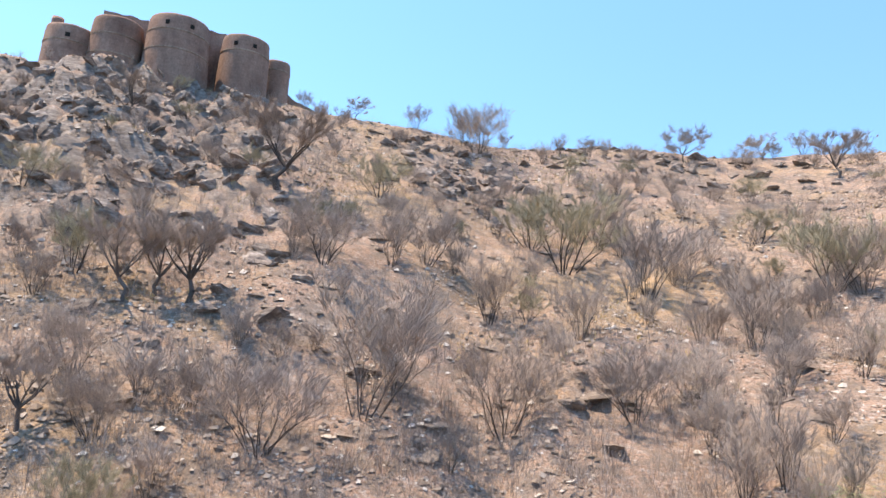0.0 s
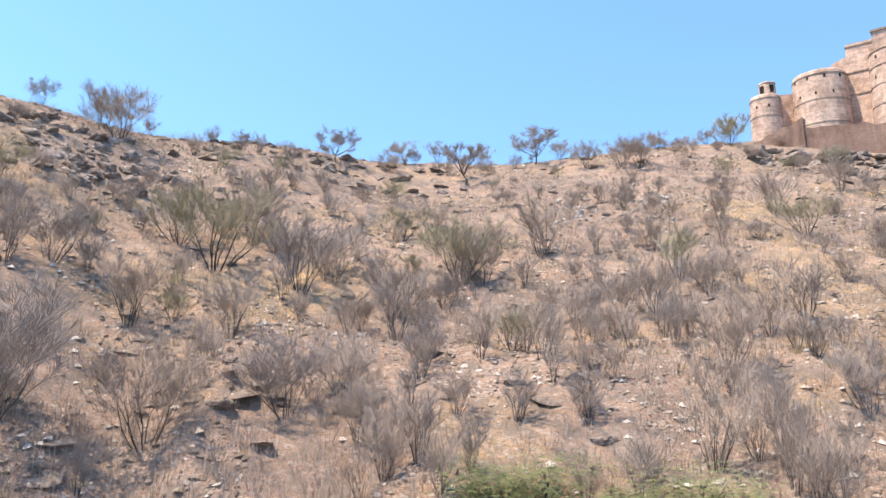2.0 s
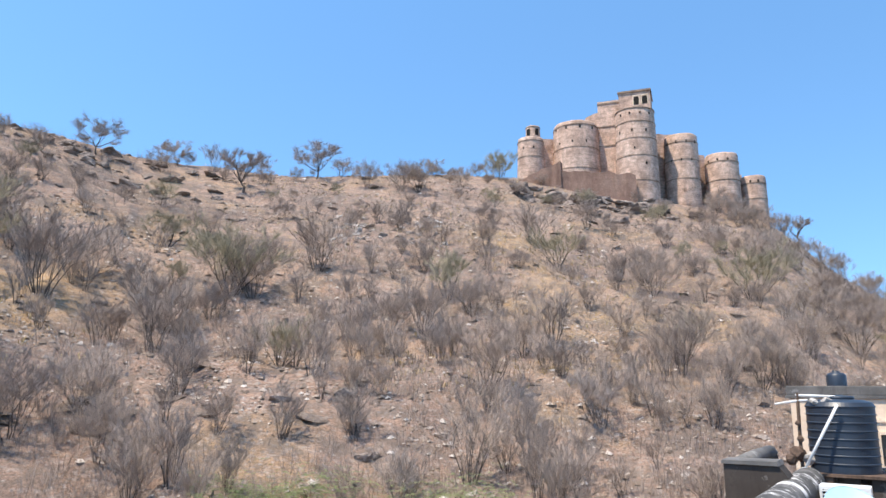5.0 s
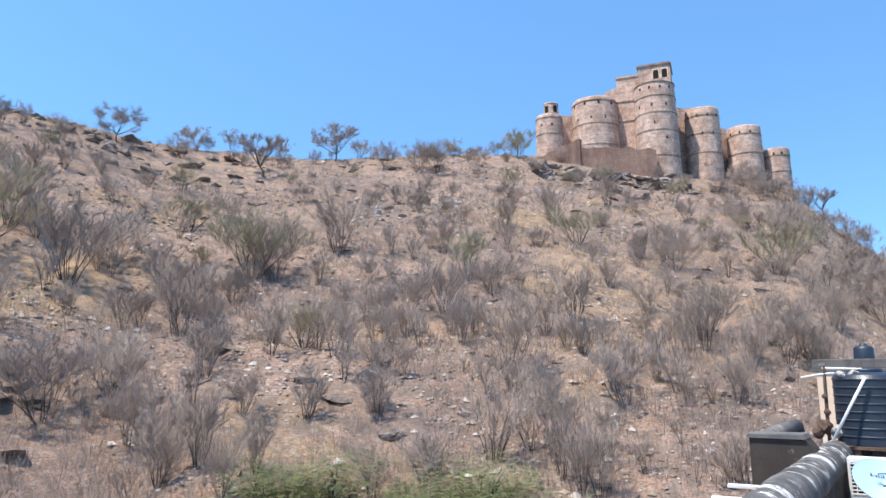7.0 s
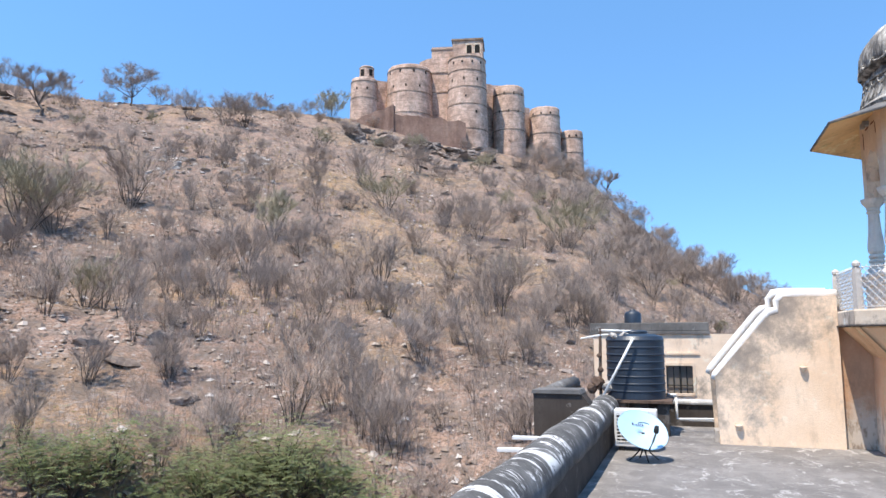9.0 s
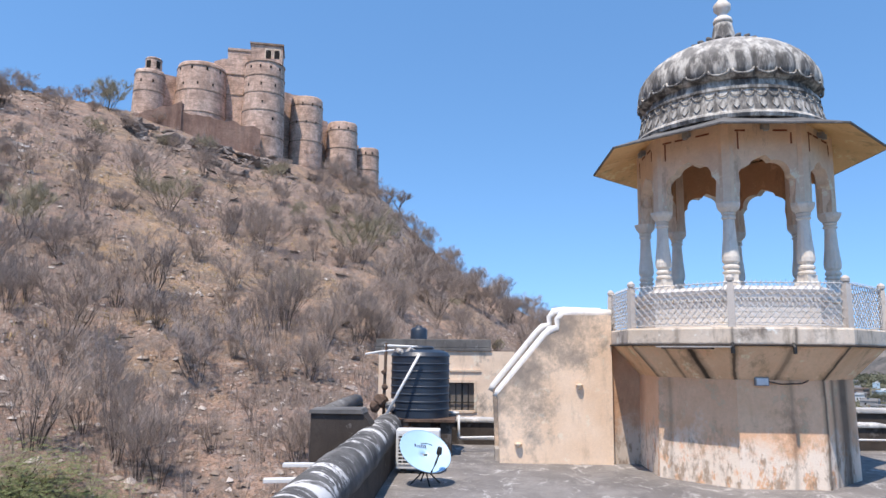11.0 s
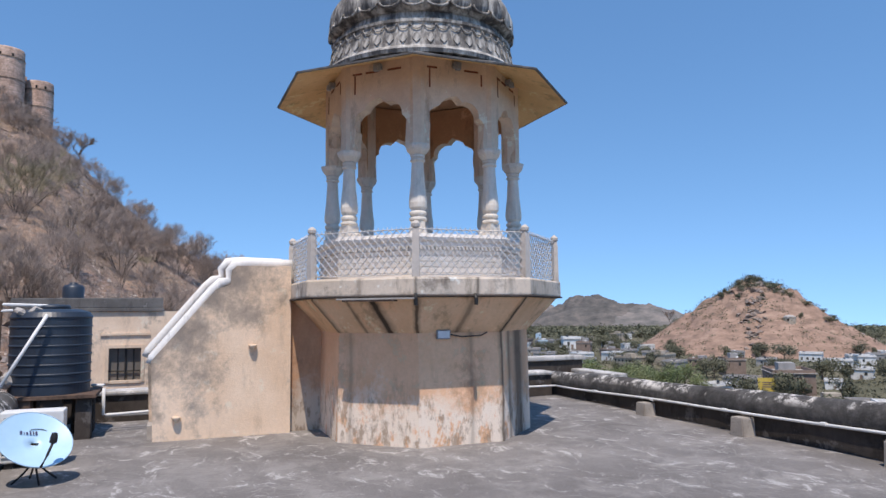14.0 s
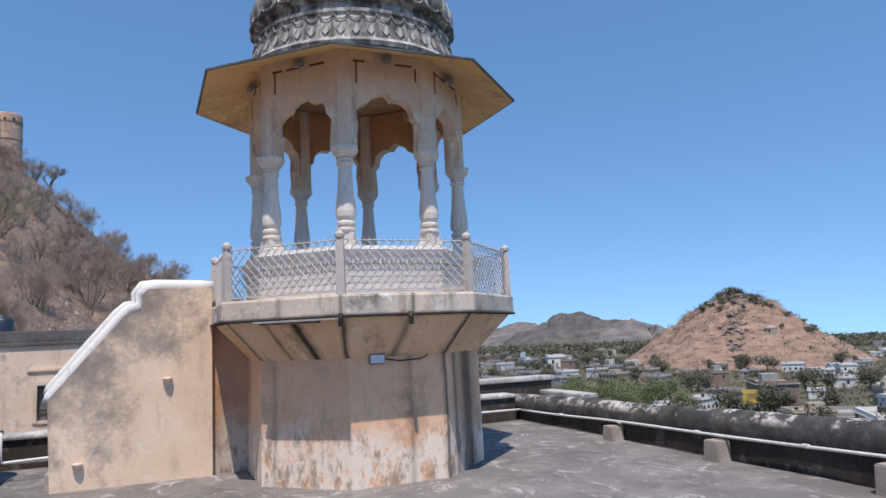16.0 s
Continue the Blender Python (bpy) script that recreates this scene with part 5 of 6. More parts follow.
def scatter_stones():
    rng = np.random.RandomState(4)
    n = 42000
    az = rng.uniform(-72, 58, n)
    r = 26 + 112 * rng.rand(n) ** 1.15
    x, y = HUB[0] + r * np.sin(np.radians(az)), HUB[1] + r * np.cos(np.radians(az))
    keep = lattice(x * 0.11, y * 0.11, 51) + 0.7 * lattice(x * 0.4, y * 0.4, 53) > -0.35
    x, y = x[keep], y[keep]
    z = height(x, y)
    n = len(x)
    size = 0.05 + 0.20 * rng.rand(n) ** 4 + 0.0011 * np.hypot(x, y)
    corner = np.array([(1, 0, 0), (0, 1, 0), (-1, 0, 0), (0, -1, 0), (0, 0, 1), (0.5, 0.5, 0.75)], float)
    v = (corner[None] + rng.uniform(-0.4, 0.4, (n, 6, 3))) * size[:, None, None] * np.array([1, 1, 0.7])
    v += np.stack([x, y, z], 1)[:, None]
    tri = np.array([(0, 1, 5), (1, 4, 5), (4, 0, 5), (1, 2, 4), (2, 3, 4), (3, 0, 4)])
    f = tri[None] + (np.arange(n) * 6)[:, None, None]
    k = Nodes("loose_stones")
    col = k.ramp(k.island(), [(0.0, (0.16, 0.12, 0.095)), (0.45, (0.27, 0.205, 0.16)), (0.8, (0.40, 0.325, 0.27)), (1.0, (0.60, 0.53, 0.47))])
    m = k.done(col, 0.95, None, spec=0.1)
    ob = new("stones", data_mesh(v.reshape(-1, 3).tolist(), f.reshape(-1, 3).tolist(), m))
    tagged(ob, "loose grey and whitish stones strewn over the slope", "stones", "", "stuff")


def scatter_blades(name, label, seed, n, blades, az_r, r_r, hgt, width, material, test, spread):
    rng = np.random.RandomState(seed)
    az, r = rng.uniform(*az_r, n), r_r[0] + (r_r[1] - r_r[0]) * rng.rand(n)
    x, y = HUB[0] + r * np.sin(np.radians(az)), HUB[1] + r * np.cos(np.radians(az))
    keep = test(x, y, rng.rand(n))
    x, y = np.repeat(x[keep], blades), np.repeat(y[keep], blades)
    m = len(x)
    a = rng.uniform(0, 2 * np.pi, m)
    off = spread * rng.rand(m) ** 0.7
    x, y = x + off * np.cos(a) * 0.5, y + off * np.sin(a) * 0.5
    z = height(x, y) - 0.03
    h = hgt * rng.uniform(0.4, 1.1, m)
    lean = rng.uniform(0.2, 0.9, m) * h
    side = np.stack([-np.sin(a), np.cos(a), 0 * a], 1) * (width * (0.6 + 0.8 * rng.rand(m)))[:, None]
    out = np.stack([np.cos(a), np.sin(a), 0 * a], 1)
    base = np.stack([x, y, z], 1)
    mid = base + out * (lean * 0.35)[:, None] + np.array([0, 0, 1]) * (h * 0.55)[:, None]
    tip = base + out * lean[:, None] + np.array([0, 0, 1]) * h[:, None]
    back = np.cross(side, out) * 0.5 + out * width * 0.4
    v = np.stack([base - side, base + side, base + back, mid - side * 0.7, mid + side * 0.7, mid + back * 0.7, tip], 1)
    tri = np.array([(0, 1, 4), (0, 4, 3), (1, 2, 5), (1, 5, 4), (2, 0, 3), (2, 3, 5), (3, 4, 6), (4, 5, 6), (5, 3, 6)])
    f = tri[None] + (np.arange(m) * 7)[:, None, None]
    ob = new(name, data_mesh(v.reshape(-1, 3).tolist(), f.reshape(-1, 3).tolist(), material))
    tagged(ob, label, "undergrowth", "", "stuff")


scatter_stones()
scatter_blades("dry_grass", "tufts of dry straw-coloured grass on the upper slope", 6, 5200, 5, (-60, 42), (45, 150), 0.42, 0.03, M["dry_grass"],
               lambda x, y, q: (lattice(x * 0.06, y * 0.06, 61) > 0.05) & (height(x, y, False) < 60), 0.5)
scatter_blades("undergrowth", "low leafless grey scrub between the shrubs", 8, 9000, 10, (-72, 56), (25, 135), 0.85, 0.008, M["twig"],
               lambda x, y, q: lattice(x * 0.09, y * 0.09, 67) + 0.8 * (q - 0.5) > -0.3, 1.2)


scatter_blades("brush", "hazy leafless brush of thin upright stems", 14, 9500, 15, (-72, 57), (27, 120), 1.6, 0.0085, M["twig"],
               lambda x, y, q: lattice(x * 0.07, y * 0.07, 73) + 0.9 * (q - 0.5) > -0.22, 0.9)


# ---- the two forts ----
def tower(name, x, y, radius, z0, z1, material, label, group, bands=(), holes=(), face=180.0, batter=0.06, lip=0.07):
    """A round battered tower: hollow top, string courses, loopholes."""
    ob = thing(name, Matrix.Translation((x, y, z0)), label, "tower", group)
    h = z1 - z0
    bm = bmesh.new()
    prof = [(radius * (1 + batter * (1 - k)), h * k) for k in (-0.35, 0, 0.2, 0.4, 0.6, 0.8)] + [(radius * 1.0, h * 0.9), (radius * 0.985, h - 0.25), (radius * 0.96, h), (radius * 0.86, h), (radius * 0.84, h - 1.1)]
    lathe(bm, prof, 40)
    rough_up(bm, 0.07, 0.9, x)
    part("shaft", bm, material, ob, "", True)
    for k in bands:
        bm = bmesh.new()
        rr = radius * (1 + batter * (1 - k))
        lathe(bm, [(rr - 0.15, h * k - 0.16), (rr + lip, h * k - 0.12), (rr + lip, h * k + 0.08), (rr - 0.1, h * k + 0.12)], 40)
        part("string_course", bm, M["fort_band"], ob)
    for k, turn, w, t in holes:
        a = radians(face + turn)
        rr = radius * (1 + batter * (1 - k))
        bm = bmesh.new()
        box(bm, -0.3, 0.06, -w / 2, w / 2, -t / 2, t / 2)
        p = part("loophole", bm, M["fort_dark"], ob, "dark opening")
        p.matrix_basis = Matrix.Translation((rr * math.cos(a), rr * math.sin(a), h * k)) @ pose(0, 0, 0, 0, 0, face + turn)
    return ob


def curtain(name, a, b, z0, z1, material, label, thick=1.2, z1b=None):
    """A straight fort wall between two plan points."""
    a, b = Vector((*a, 0)), Vector((*b, 0))
    d = b - a
    ob = thing(name, Matrix.Translation((a.x, a.y, z0)) @ Matrix.Rotation(math.atan2(d.y, d.x), 4, "Z"), label, "fort wall")
    bm = bmesh.new()
    n = max(4, int(d.length / 1.2))
    rings = []
    for i in range(n + 1):
        k = i / n
        top = (z1 + ((z1b or z1) - z1) * k) - z0 + (0.25 if material == M["fort_sand"] else 0.7) * noise.noise(Vector((a.x + i * 0.7, b.y, 0)))
        rings.append([(d.length * k, -thick / 2, -6), (d.length * k, thick / 2, -6), (d.length * k, thick / 2 * 0.8, top), (d.length * k, -thick / 2 * 0.8, top)])
    loft(bm, rings)
    bmesh.ops.subdivide_edges(bm, edges=bm.edges[:], cuts=2, use_grid_fill=True)
    part("wall", rough_up(bm, 0.10 if material == M["fort_sand"] else 0.3, 0.7, a.x), material, ob)
    return ob


SAND, BROWN = M["fort_sand"], M["fort_brown"]
loops = [(0.88, t, 0.35, 0.6) for t in (-50, -15, 20, 55)] + [(0.62, t, 0.3, 0.5) for t in (-35, 0, 35)]
F2 = "sand-coloured round fort tower with string courses, standing on the hilltop"
FACE = 238
tower("fort_tower", 50.9, 139.7, 2.87, 47.0, 57.0, SAND, F2, "hilltop fort towers", (0.92, 0.55), [(0.75, -20, 0.3, 0.5), (0.75, 25, 0.3, 0.5)], FACE)
ob = tower("fort_turret", 51.4, 139.5, 1.55, 56.6, 60.0, SAND, "small ruined turret with arched openings on a fort tower", "", (0.92, 0.2), [(0.55, -25, 0.9, 1.5), (0.55, 45, 0.8, 1.5)], FACE)
tower("fort_tower", 60.9, 137.9, 4.9, 47.5, 60.2, SAND, F2, "hilltop fort towers", (0.93, 0.52, 0.15), loops, FACE)
tower("fort_tower", 71.1, 129.75, 4.1, 41.0, 61.3, SAND, "tall battered fort tower with several string courses", "hilltop fort towers", (0.99, 0.84, 0.66, 0.47, 0.2), [(0.93, t, 0.3, 0.5) for t in (-40, -10, 20, 50)] + [(0.74, t, 0.3, 0.6) for t in (-45, -5, 35)] + [(0.55, 0, 0.3, 0.5), (0.38, 30, 0.4, 0.6)], FACE, 0.10)
tower("fort_tower", 82.6, 131.3, 3.5, 41.5, 57.1, SAND, F2, "hilltop fort towers", (0.88, 0.62, 0.35), loops, FACE)
tower("fort_tower", 91.6, 130.3, 3.45, 39.5, 53.2, SAND, F2, "hilltop fort towers", (0.86, 0.55), loops[:3], FACE)
tower("fort_tower", 98.8, 130.0, 2.62, 37.0, 48.7, SAND, F2, "hilltop fort towers", (0.85, 0.55), loops[1:3], FACE)
curtain("fort_curtain", (52.5, 141), (58, 141), 47, 58.0, SAND, "sand-coloured fort wall between round towers")
curtain("fort_curtain", (70, 136), (83, 134.5), 43, 59.0, SAND, "sand-coloured fort wall between round towers")
curtain("fort_curtain", (84, 134.5), (90, 134.5), 41, 54.6, SAND, "sand-coloured fort wall between round towers")
curtain("fort_curtain", (92, 133.5), (98, 133), 39, 50.2, SAND, "sand-coloured fort wall between round towers")
curtain("fort_curtain", (63.5, 138), (66.5, 136.0), 46, 62.5, SAND, "high sand-coloured fort wall", 1.2, 64.0)
ob = thing("fort_keep", Matrix.Translation((68.5, 135.9, 44.3)) @ pose(0, 0, 0, 0, 0, -32), "high square keep wall with faint string courses", "fort keep")
bm = bmesh.new()
box(bm, -2.6, 3.0, -1.5, 6, -2, 21.6)
part("wall", rough_up(bm, 0.05), SAND, ob)
for z in (11.0, 15.5, 20.9):
    bm = bmesh.new()
    box(bm, -2.72, 3.1, -1.62, 6.1, z, z + 0.25)
    part("string_course", bm, M["fort_band"], ob)
# loggia on the tall tower
ob = thing("fort_loggia", Matrix.Translation((71.75, 130.2, 61.3)) @ pose(0, 0, 0, 0, 0, -32) @ Matrix.Diagonal((1.08, 1.08, 1.06, 1)), "pale loggia with two dark window openings on the tall tower", "loggia")
bm = bmesh.new()
box(bm, -3.0, 3.0, -2.9, 2.9, -0.3, 3.6)
part("wall", bm, M["fort_sand"], ob)
bm = bmesh.new()
box(bm, -3.2, 3.2, -3.15, 3.1, 3.6, 3.95)
part("cornice", bm, M["fort_band"], ob)
for x in (0.35, 1.95):
    bm = bmesh.new()
    slab(bm, [(x - 0.5, 0.9), (x + 0.5, 0.9), (x + 0.5, 2.2), (x + 0.3, 2.55), (x - 0.3, 2.55), (x - 0.5, 2.2)], -2.96, -2.3, "y")
    w = part("window", bm, M["fort_dark"], ob, "dark window opening")
    bm = bmesh.new()
    for s in (-0.62, 0.62):
        box(bm, x + s - 0.1, x + s + 0.1, -3.02, -2.9, 0.75, 2.8)
    box(bm, x - 0.72, x + 0.72, -3.02, -2.9, 2.62, 2.9)
    part("surround", bm, M["pale_plaster"], w, "whitish window surround")
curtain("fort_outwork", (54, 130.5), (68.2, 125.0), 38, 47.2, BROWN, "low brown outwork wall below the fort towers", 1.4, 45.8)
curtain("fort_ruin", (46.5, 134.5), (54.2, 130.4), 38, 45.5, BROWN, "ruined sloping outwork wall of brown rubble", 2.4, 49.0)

F1 = "brown round fort tower above the crag, its colour darkened for shade"
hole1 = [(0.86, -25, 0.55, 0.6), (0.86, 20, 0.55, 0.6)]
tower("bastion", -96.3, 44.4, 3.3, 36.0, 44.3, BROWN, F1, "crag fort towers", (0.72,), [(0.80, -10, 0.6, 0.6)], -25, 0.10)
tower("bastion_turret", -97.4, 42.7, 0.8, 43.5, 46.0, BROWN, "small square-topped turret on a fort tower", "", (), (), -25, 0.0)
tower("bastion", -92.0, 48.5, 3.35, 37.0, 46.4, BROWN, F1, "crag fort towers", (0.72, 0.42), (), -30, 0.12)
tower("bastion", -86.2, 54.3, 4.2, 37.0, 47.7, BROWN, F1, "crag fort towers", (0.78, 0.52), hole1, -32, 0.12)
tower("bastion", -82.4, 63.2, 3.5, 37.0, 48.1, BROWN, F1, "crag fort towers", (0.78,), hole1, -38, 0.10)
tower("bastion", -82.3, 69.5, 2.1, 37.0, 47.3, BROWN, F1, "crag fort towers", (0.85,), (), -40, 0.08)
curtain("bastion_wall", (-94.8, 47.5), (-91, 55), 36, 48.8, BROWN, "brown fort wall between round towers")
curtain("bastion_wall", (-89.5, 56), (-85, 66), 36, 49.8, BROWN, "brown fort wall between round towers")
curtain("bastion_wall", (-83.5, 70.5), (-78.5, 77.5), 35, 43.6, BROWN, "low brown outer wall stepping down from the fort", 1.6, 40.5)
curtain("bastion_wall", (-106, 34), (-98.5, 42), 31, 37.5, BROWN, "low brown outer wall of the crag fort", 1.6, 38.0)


# ---- things on the terrace ----
def water_tank():
    ob = thing("water_tank", at_uv(12.97, -1.19, 0.60), "dark blue ribbed plastic water tank on a rusty stand", "water tank")
    prof = [(0.50, 0.0)]
    for i in range(8):
        z = 0.03 + i * 0.126
        prof += [(0.50, z), (0.50, z + 0.095), (0.512, z + 0.103), (0.512, z + 0.115)]
    prof += [(0.50, 1.045), (0.47, 1.09), (0.36, 1.125), (0.20, 1.14)]
    bm = bmesh.new()
    lathe(bm, prof, 56)
    part("body", bm, M["tank"], ob)
    bm = bmesh.new()
    lathe(bm, [(0.20, 1.13), (0.225, 1.135), (0.225, 1.175), (0.20, 1.19), (0.03, 1.20)], 24)
    part("lid", bm, M["tank"], ob, "", True)
    ob = thing("tank_stand", at_uv(12.97, -1.19, 0), "rusty tank stand of plate and brick piers", "stand")
    bm = bmesh.new()
    box(bm, -0.52, 0.56, -0.62, 0.58, 0.55, 0.60, 0.008)
    part("plate", rough_up(bm, 0.01, 5), M["rust"], ob)
    for x, y, w in ((-0.36, 0.28, 0.13), (-0.30, -0.10, 0.11), (0.3, 0.3, 0.13), (0.3, -0.4, 0.14), (-0.34, -0.46, 0.10)):
        bm = bmesh.new()
        box(bm, x - w, x + w, y - w, y + w, 0, 0.55, 0.012)
        part("pier", rough_up(bm, 0.02, 5, x), M["rust"] if y > 0 else M["black_wall"], ob)
    ob = thing("support_pole", at_uv(0, 0), "white painted pole leaning against the tank", "pole")
    bm = bmesh.new()
    tube(bm, [(12.22, -0.66, 0.62), (12.38, -1.21, 1.66)], 0.023, 8)
    part("pole", bm, M["white_pipe"], ob, "", True)
    ob = thing("pipe_rack", at_uv(12.75, -0.60, 0), "rusty post with white pipes and rags beside the tank", "pipe frame")
    bm = bmesh.new()
    tube(bm, [(0, 0, 0.0), (0.0, 0.01, 0.9), (0.01, -0.01, 1.84)], [0.028, 0.03, 0.026], 7)
    part("post", bm, M["rust"], ob)
    bm = bmesh.new()
    tube(bm, [(0.01, 0.02, 1.80), (0.02, -0.28, 1.79), (0.05, -0.55, 1.78)], 0.02, 7)
    part("rail", bm, M["white_pipe"], ob)
    bm = bmesh.new()
    tube(bm, [(-0.02, 0.34, 1.65), (0.0, 0.0, 1.71), (0.02, -0.15, 1.72)], 0.018, 7)
    part("rail", bm, M["white_pipe"], ob)
    for i, (y, z, s) in enumerate(((0.05, 0.86, 0.12), (0.0, 1.1, 0.05), (0.02, 1.35, 0.05), (-0.12, 0.80, 0.11), (0.16, 0.78, 0.10))):
        bm = bmesh.new()
        bmesh.ops.create_icosphere(bm, subdivisions=2, radius=s)
        rough_up(bm, s * 0.5, 9, i)
        p = part("rag", bm, M["rust"] if i != 3 else M["cement"], ob, "crumpled rag and debris")
        p.location = (-0.02, y, z)
    bm = bmesh.new()
    pts = [(-0.10 - 0.05 * math.sin(i), -0.20 - 0.08 * i, 1.74 - 0.05 * (i % 3)) for i in range(6)]
    tube(bm, pts, [0.03, 0.05, 0.04, 0.05, 0.03, 0.02], 7)
    rough_up(bm, 0.03, 8)
    part("rag", bm, M["cement"], ob, "grey rag over the tank edge")
    ob = thing("drain_pipe", at_uv(0, 0), "white plastic outlet pipe of the water tank", "pipe")
    for pts in ([(13.1, -1.70, 0.66), (13.0, -1.86, 0.66)], [(13.0, -1.86, 0.62), (13.0, -1.86, 0.25), (13.05, -1.90, 0.24), (13.15, -2.6, 0.25), (13.2, -3.3, 0.25)], [(13.3, -1.86, 0.20), (13.35, -2.6, 0.20), (13.35, -3.3, 0.20)]):
        bm = bmesh.new()
        tube(bm, pts, 0.022, 7)
        part("run", bm, M["white_pipe"], ob, "", True)


water_tank()


def ac_unit():
    ob = thing("ac_unit", at_uv(10.82, -1.40, 0.0), "white outdoor air conditioning unit with a grille", "air conditioner")
    bm = bmesh.new()
    box(bm, 0, 0.30, -0.22, 0.40, 0.06, 0.60, 0.015)
    part("casing", bm, M["ac"], ob)
    for y in (-0.12, 0.3):
        bm = bmesh.new()
        box(bm, 0.02, 0.28, y - 0.04, y + 0.04, 0.0, 0.058)
        part("foot", bm, M["black_metal"], ob)
    bm = bmesh.new()
    box(bm, -0.004, -0.001, 0.06, 0.36, 0.12, 0.54)
    g = part("grille", bm, M["fort_dark"], ob, "dark grille")
    for i in range(9):
        bm = bmesh.new()
        box(bm, -0.014, -0.005, 0.05, 0.37, 0.125 + i * 0.049, 0.143 + i * 0.049)
        part("slat", bm, M["ac"], g)
    for i in range(3):
        bm = bmesh.new()
        box(bm, -0.013, -0.006, 0.12 + i * 0.09, 0.13 + i * 0.09, 0.12, 0.54)
        part("slat", bm, M["ac"], g)


ac_unit()


def dish():
    ob = thing("satellite_dish", at_uv(9.98, -1.47, 0.0), "light blue satellite dish on a black tripod foot", "satellite dish")
    m = Matrix.Translation((0, 0, 0.43)) @ pose(0, 0, 0, 0, 0, 14) @ pose(0, 0, 0, 0, -40, 0) @ pose(0, 0, 0, 12, 0, 0)
    bm = bmesh.new()
    rings = []
    for k in (1.0, 0.8, 0.55, 0.3, 0.06):
        rings.append(ngon(0.345 * k, 0.075 * k * k - 0.075, 40, 0))
    for k in (0.06, 0.3, 0.55, 0.8, 1.0, 1.015):
        rings.append(ngon(0.345 * k, 0.075 * k * k - 0.087, 40, 0))
    rings.append(ngon(0.35, 0.004, 40, 0))
    rings.append(ngon(0.345, 0.004, 40, 0))
    loft(bm, rings, True, False)
    for v in bm.verts:
        v.co.y *= 1.0
        v.co.x *= 1.02
    r = part("reflector", bm, M["dish"], ob, "", True)
    r.matrix_basis = m
    for i, (y, w) in enumerate(((0.105, 0.020), (0.076, 0.007), (0.050, 0.018), (0.020, 0.016), (-0.008, 0.012), (-0.034, 0.018))):
        bm = bmesh.new()
        box(bm, 0.105, 0.135 if i in (1, 2) else 0.150, y - w / 2, y + w / 2, -0.0555, -0.0525)
        part("logo_bar", bm, M["navy_cloth"], ob, "small dark blue stroke printed on the dish").matrix_basis = m
    bm = bmesh.new()
    tube(bm, [(0.145 + 0.03 * math.sin(t), -0.05 - 0.08 * math.cos(t), -0.046) for t in np.linspace(0.3, 2.8, 10)], 0.004, 5)
    part("logo_arc", bm, M["black_metal"], ob, "thin dark arc printed on the dish").matrix_basis = m
    bm = bmesh.new()
    tube(bm, [(-0.28, -0.02, -0.09), (-0.35, -0.03, 0.0), (-0.29, -0.06, 0.10), (-0.20, -0.09, 0.20)], 0.013, 7)
    part("feed_arm", bm, M["black_metal"], ob, "", True).matrix_basis = m
    bm = bmesh.new()
    lathe(bm, [(0.018, 0), (0.034, 0.01), (0.034, 0.06), (0.026, 0.10), (0.01, 0.105)], 14)
    q = part("receiver", bm, M["black_metal"], ob)
    q.matrix_basis = m @ Matrix.Translation((-0.21, -0.09, 0.17)) @ pose(0, 0, 0, 0, 40, 0)
    bm = bmesh.new()
    tube(bm, [(0.03, 0, 0.16), (0.05, 0, 0.28), (0.06, 0, 0.38)], 0.022, 8)
    part("mast", bm, M["black_metal"], ob)
    for a in (20, 110, 200, 290):
        c, s = math.cos(radians(a)), math.sin(radians(a))
        bm = bmesh.new()
        tube(bm, [(0.04, 0, 0.22), (0.04 + 0.10 * c, 0.10 * s, 0.10), (0.04 + 0.20 * c, 0.20 * s, 0.012)], 0.010, 6)
        part("leg", bm, M["black_metal"], ob)


dish()


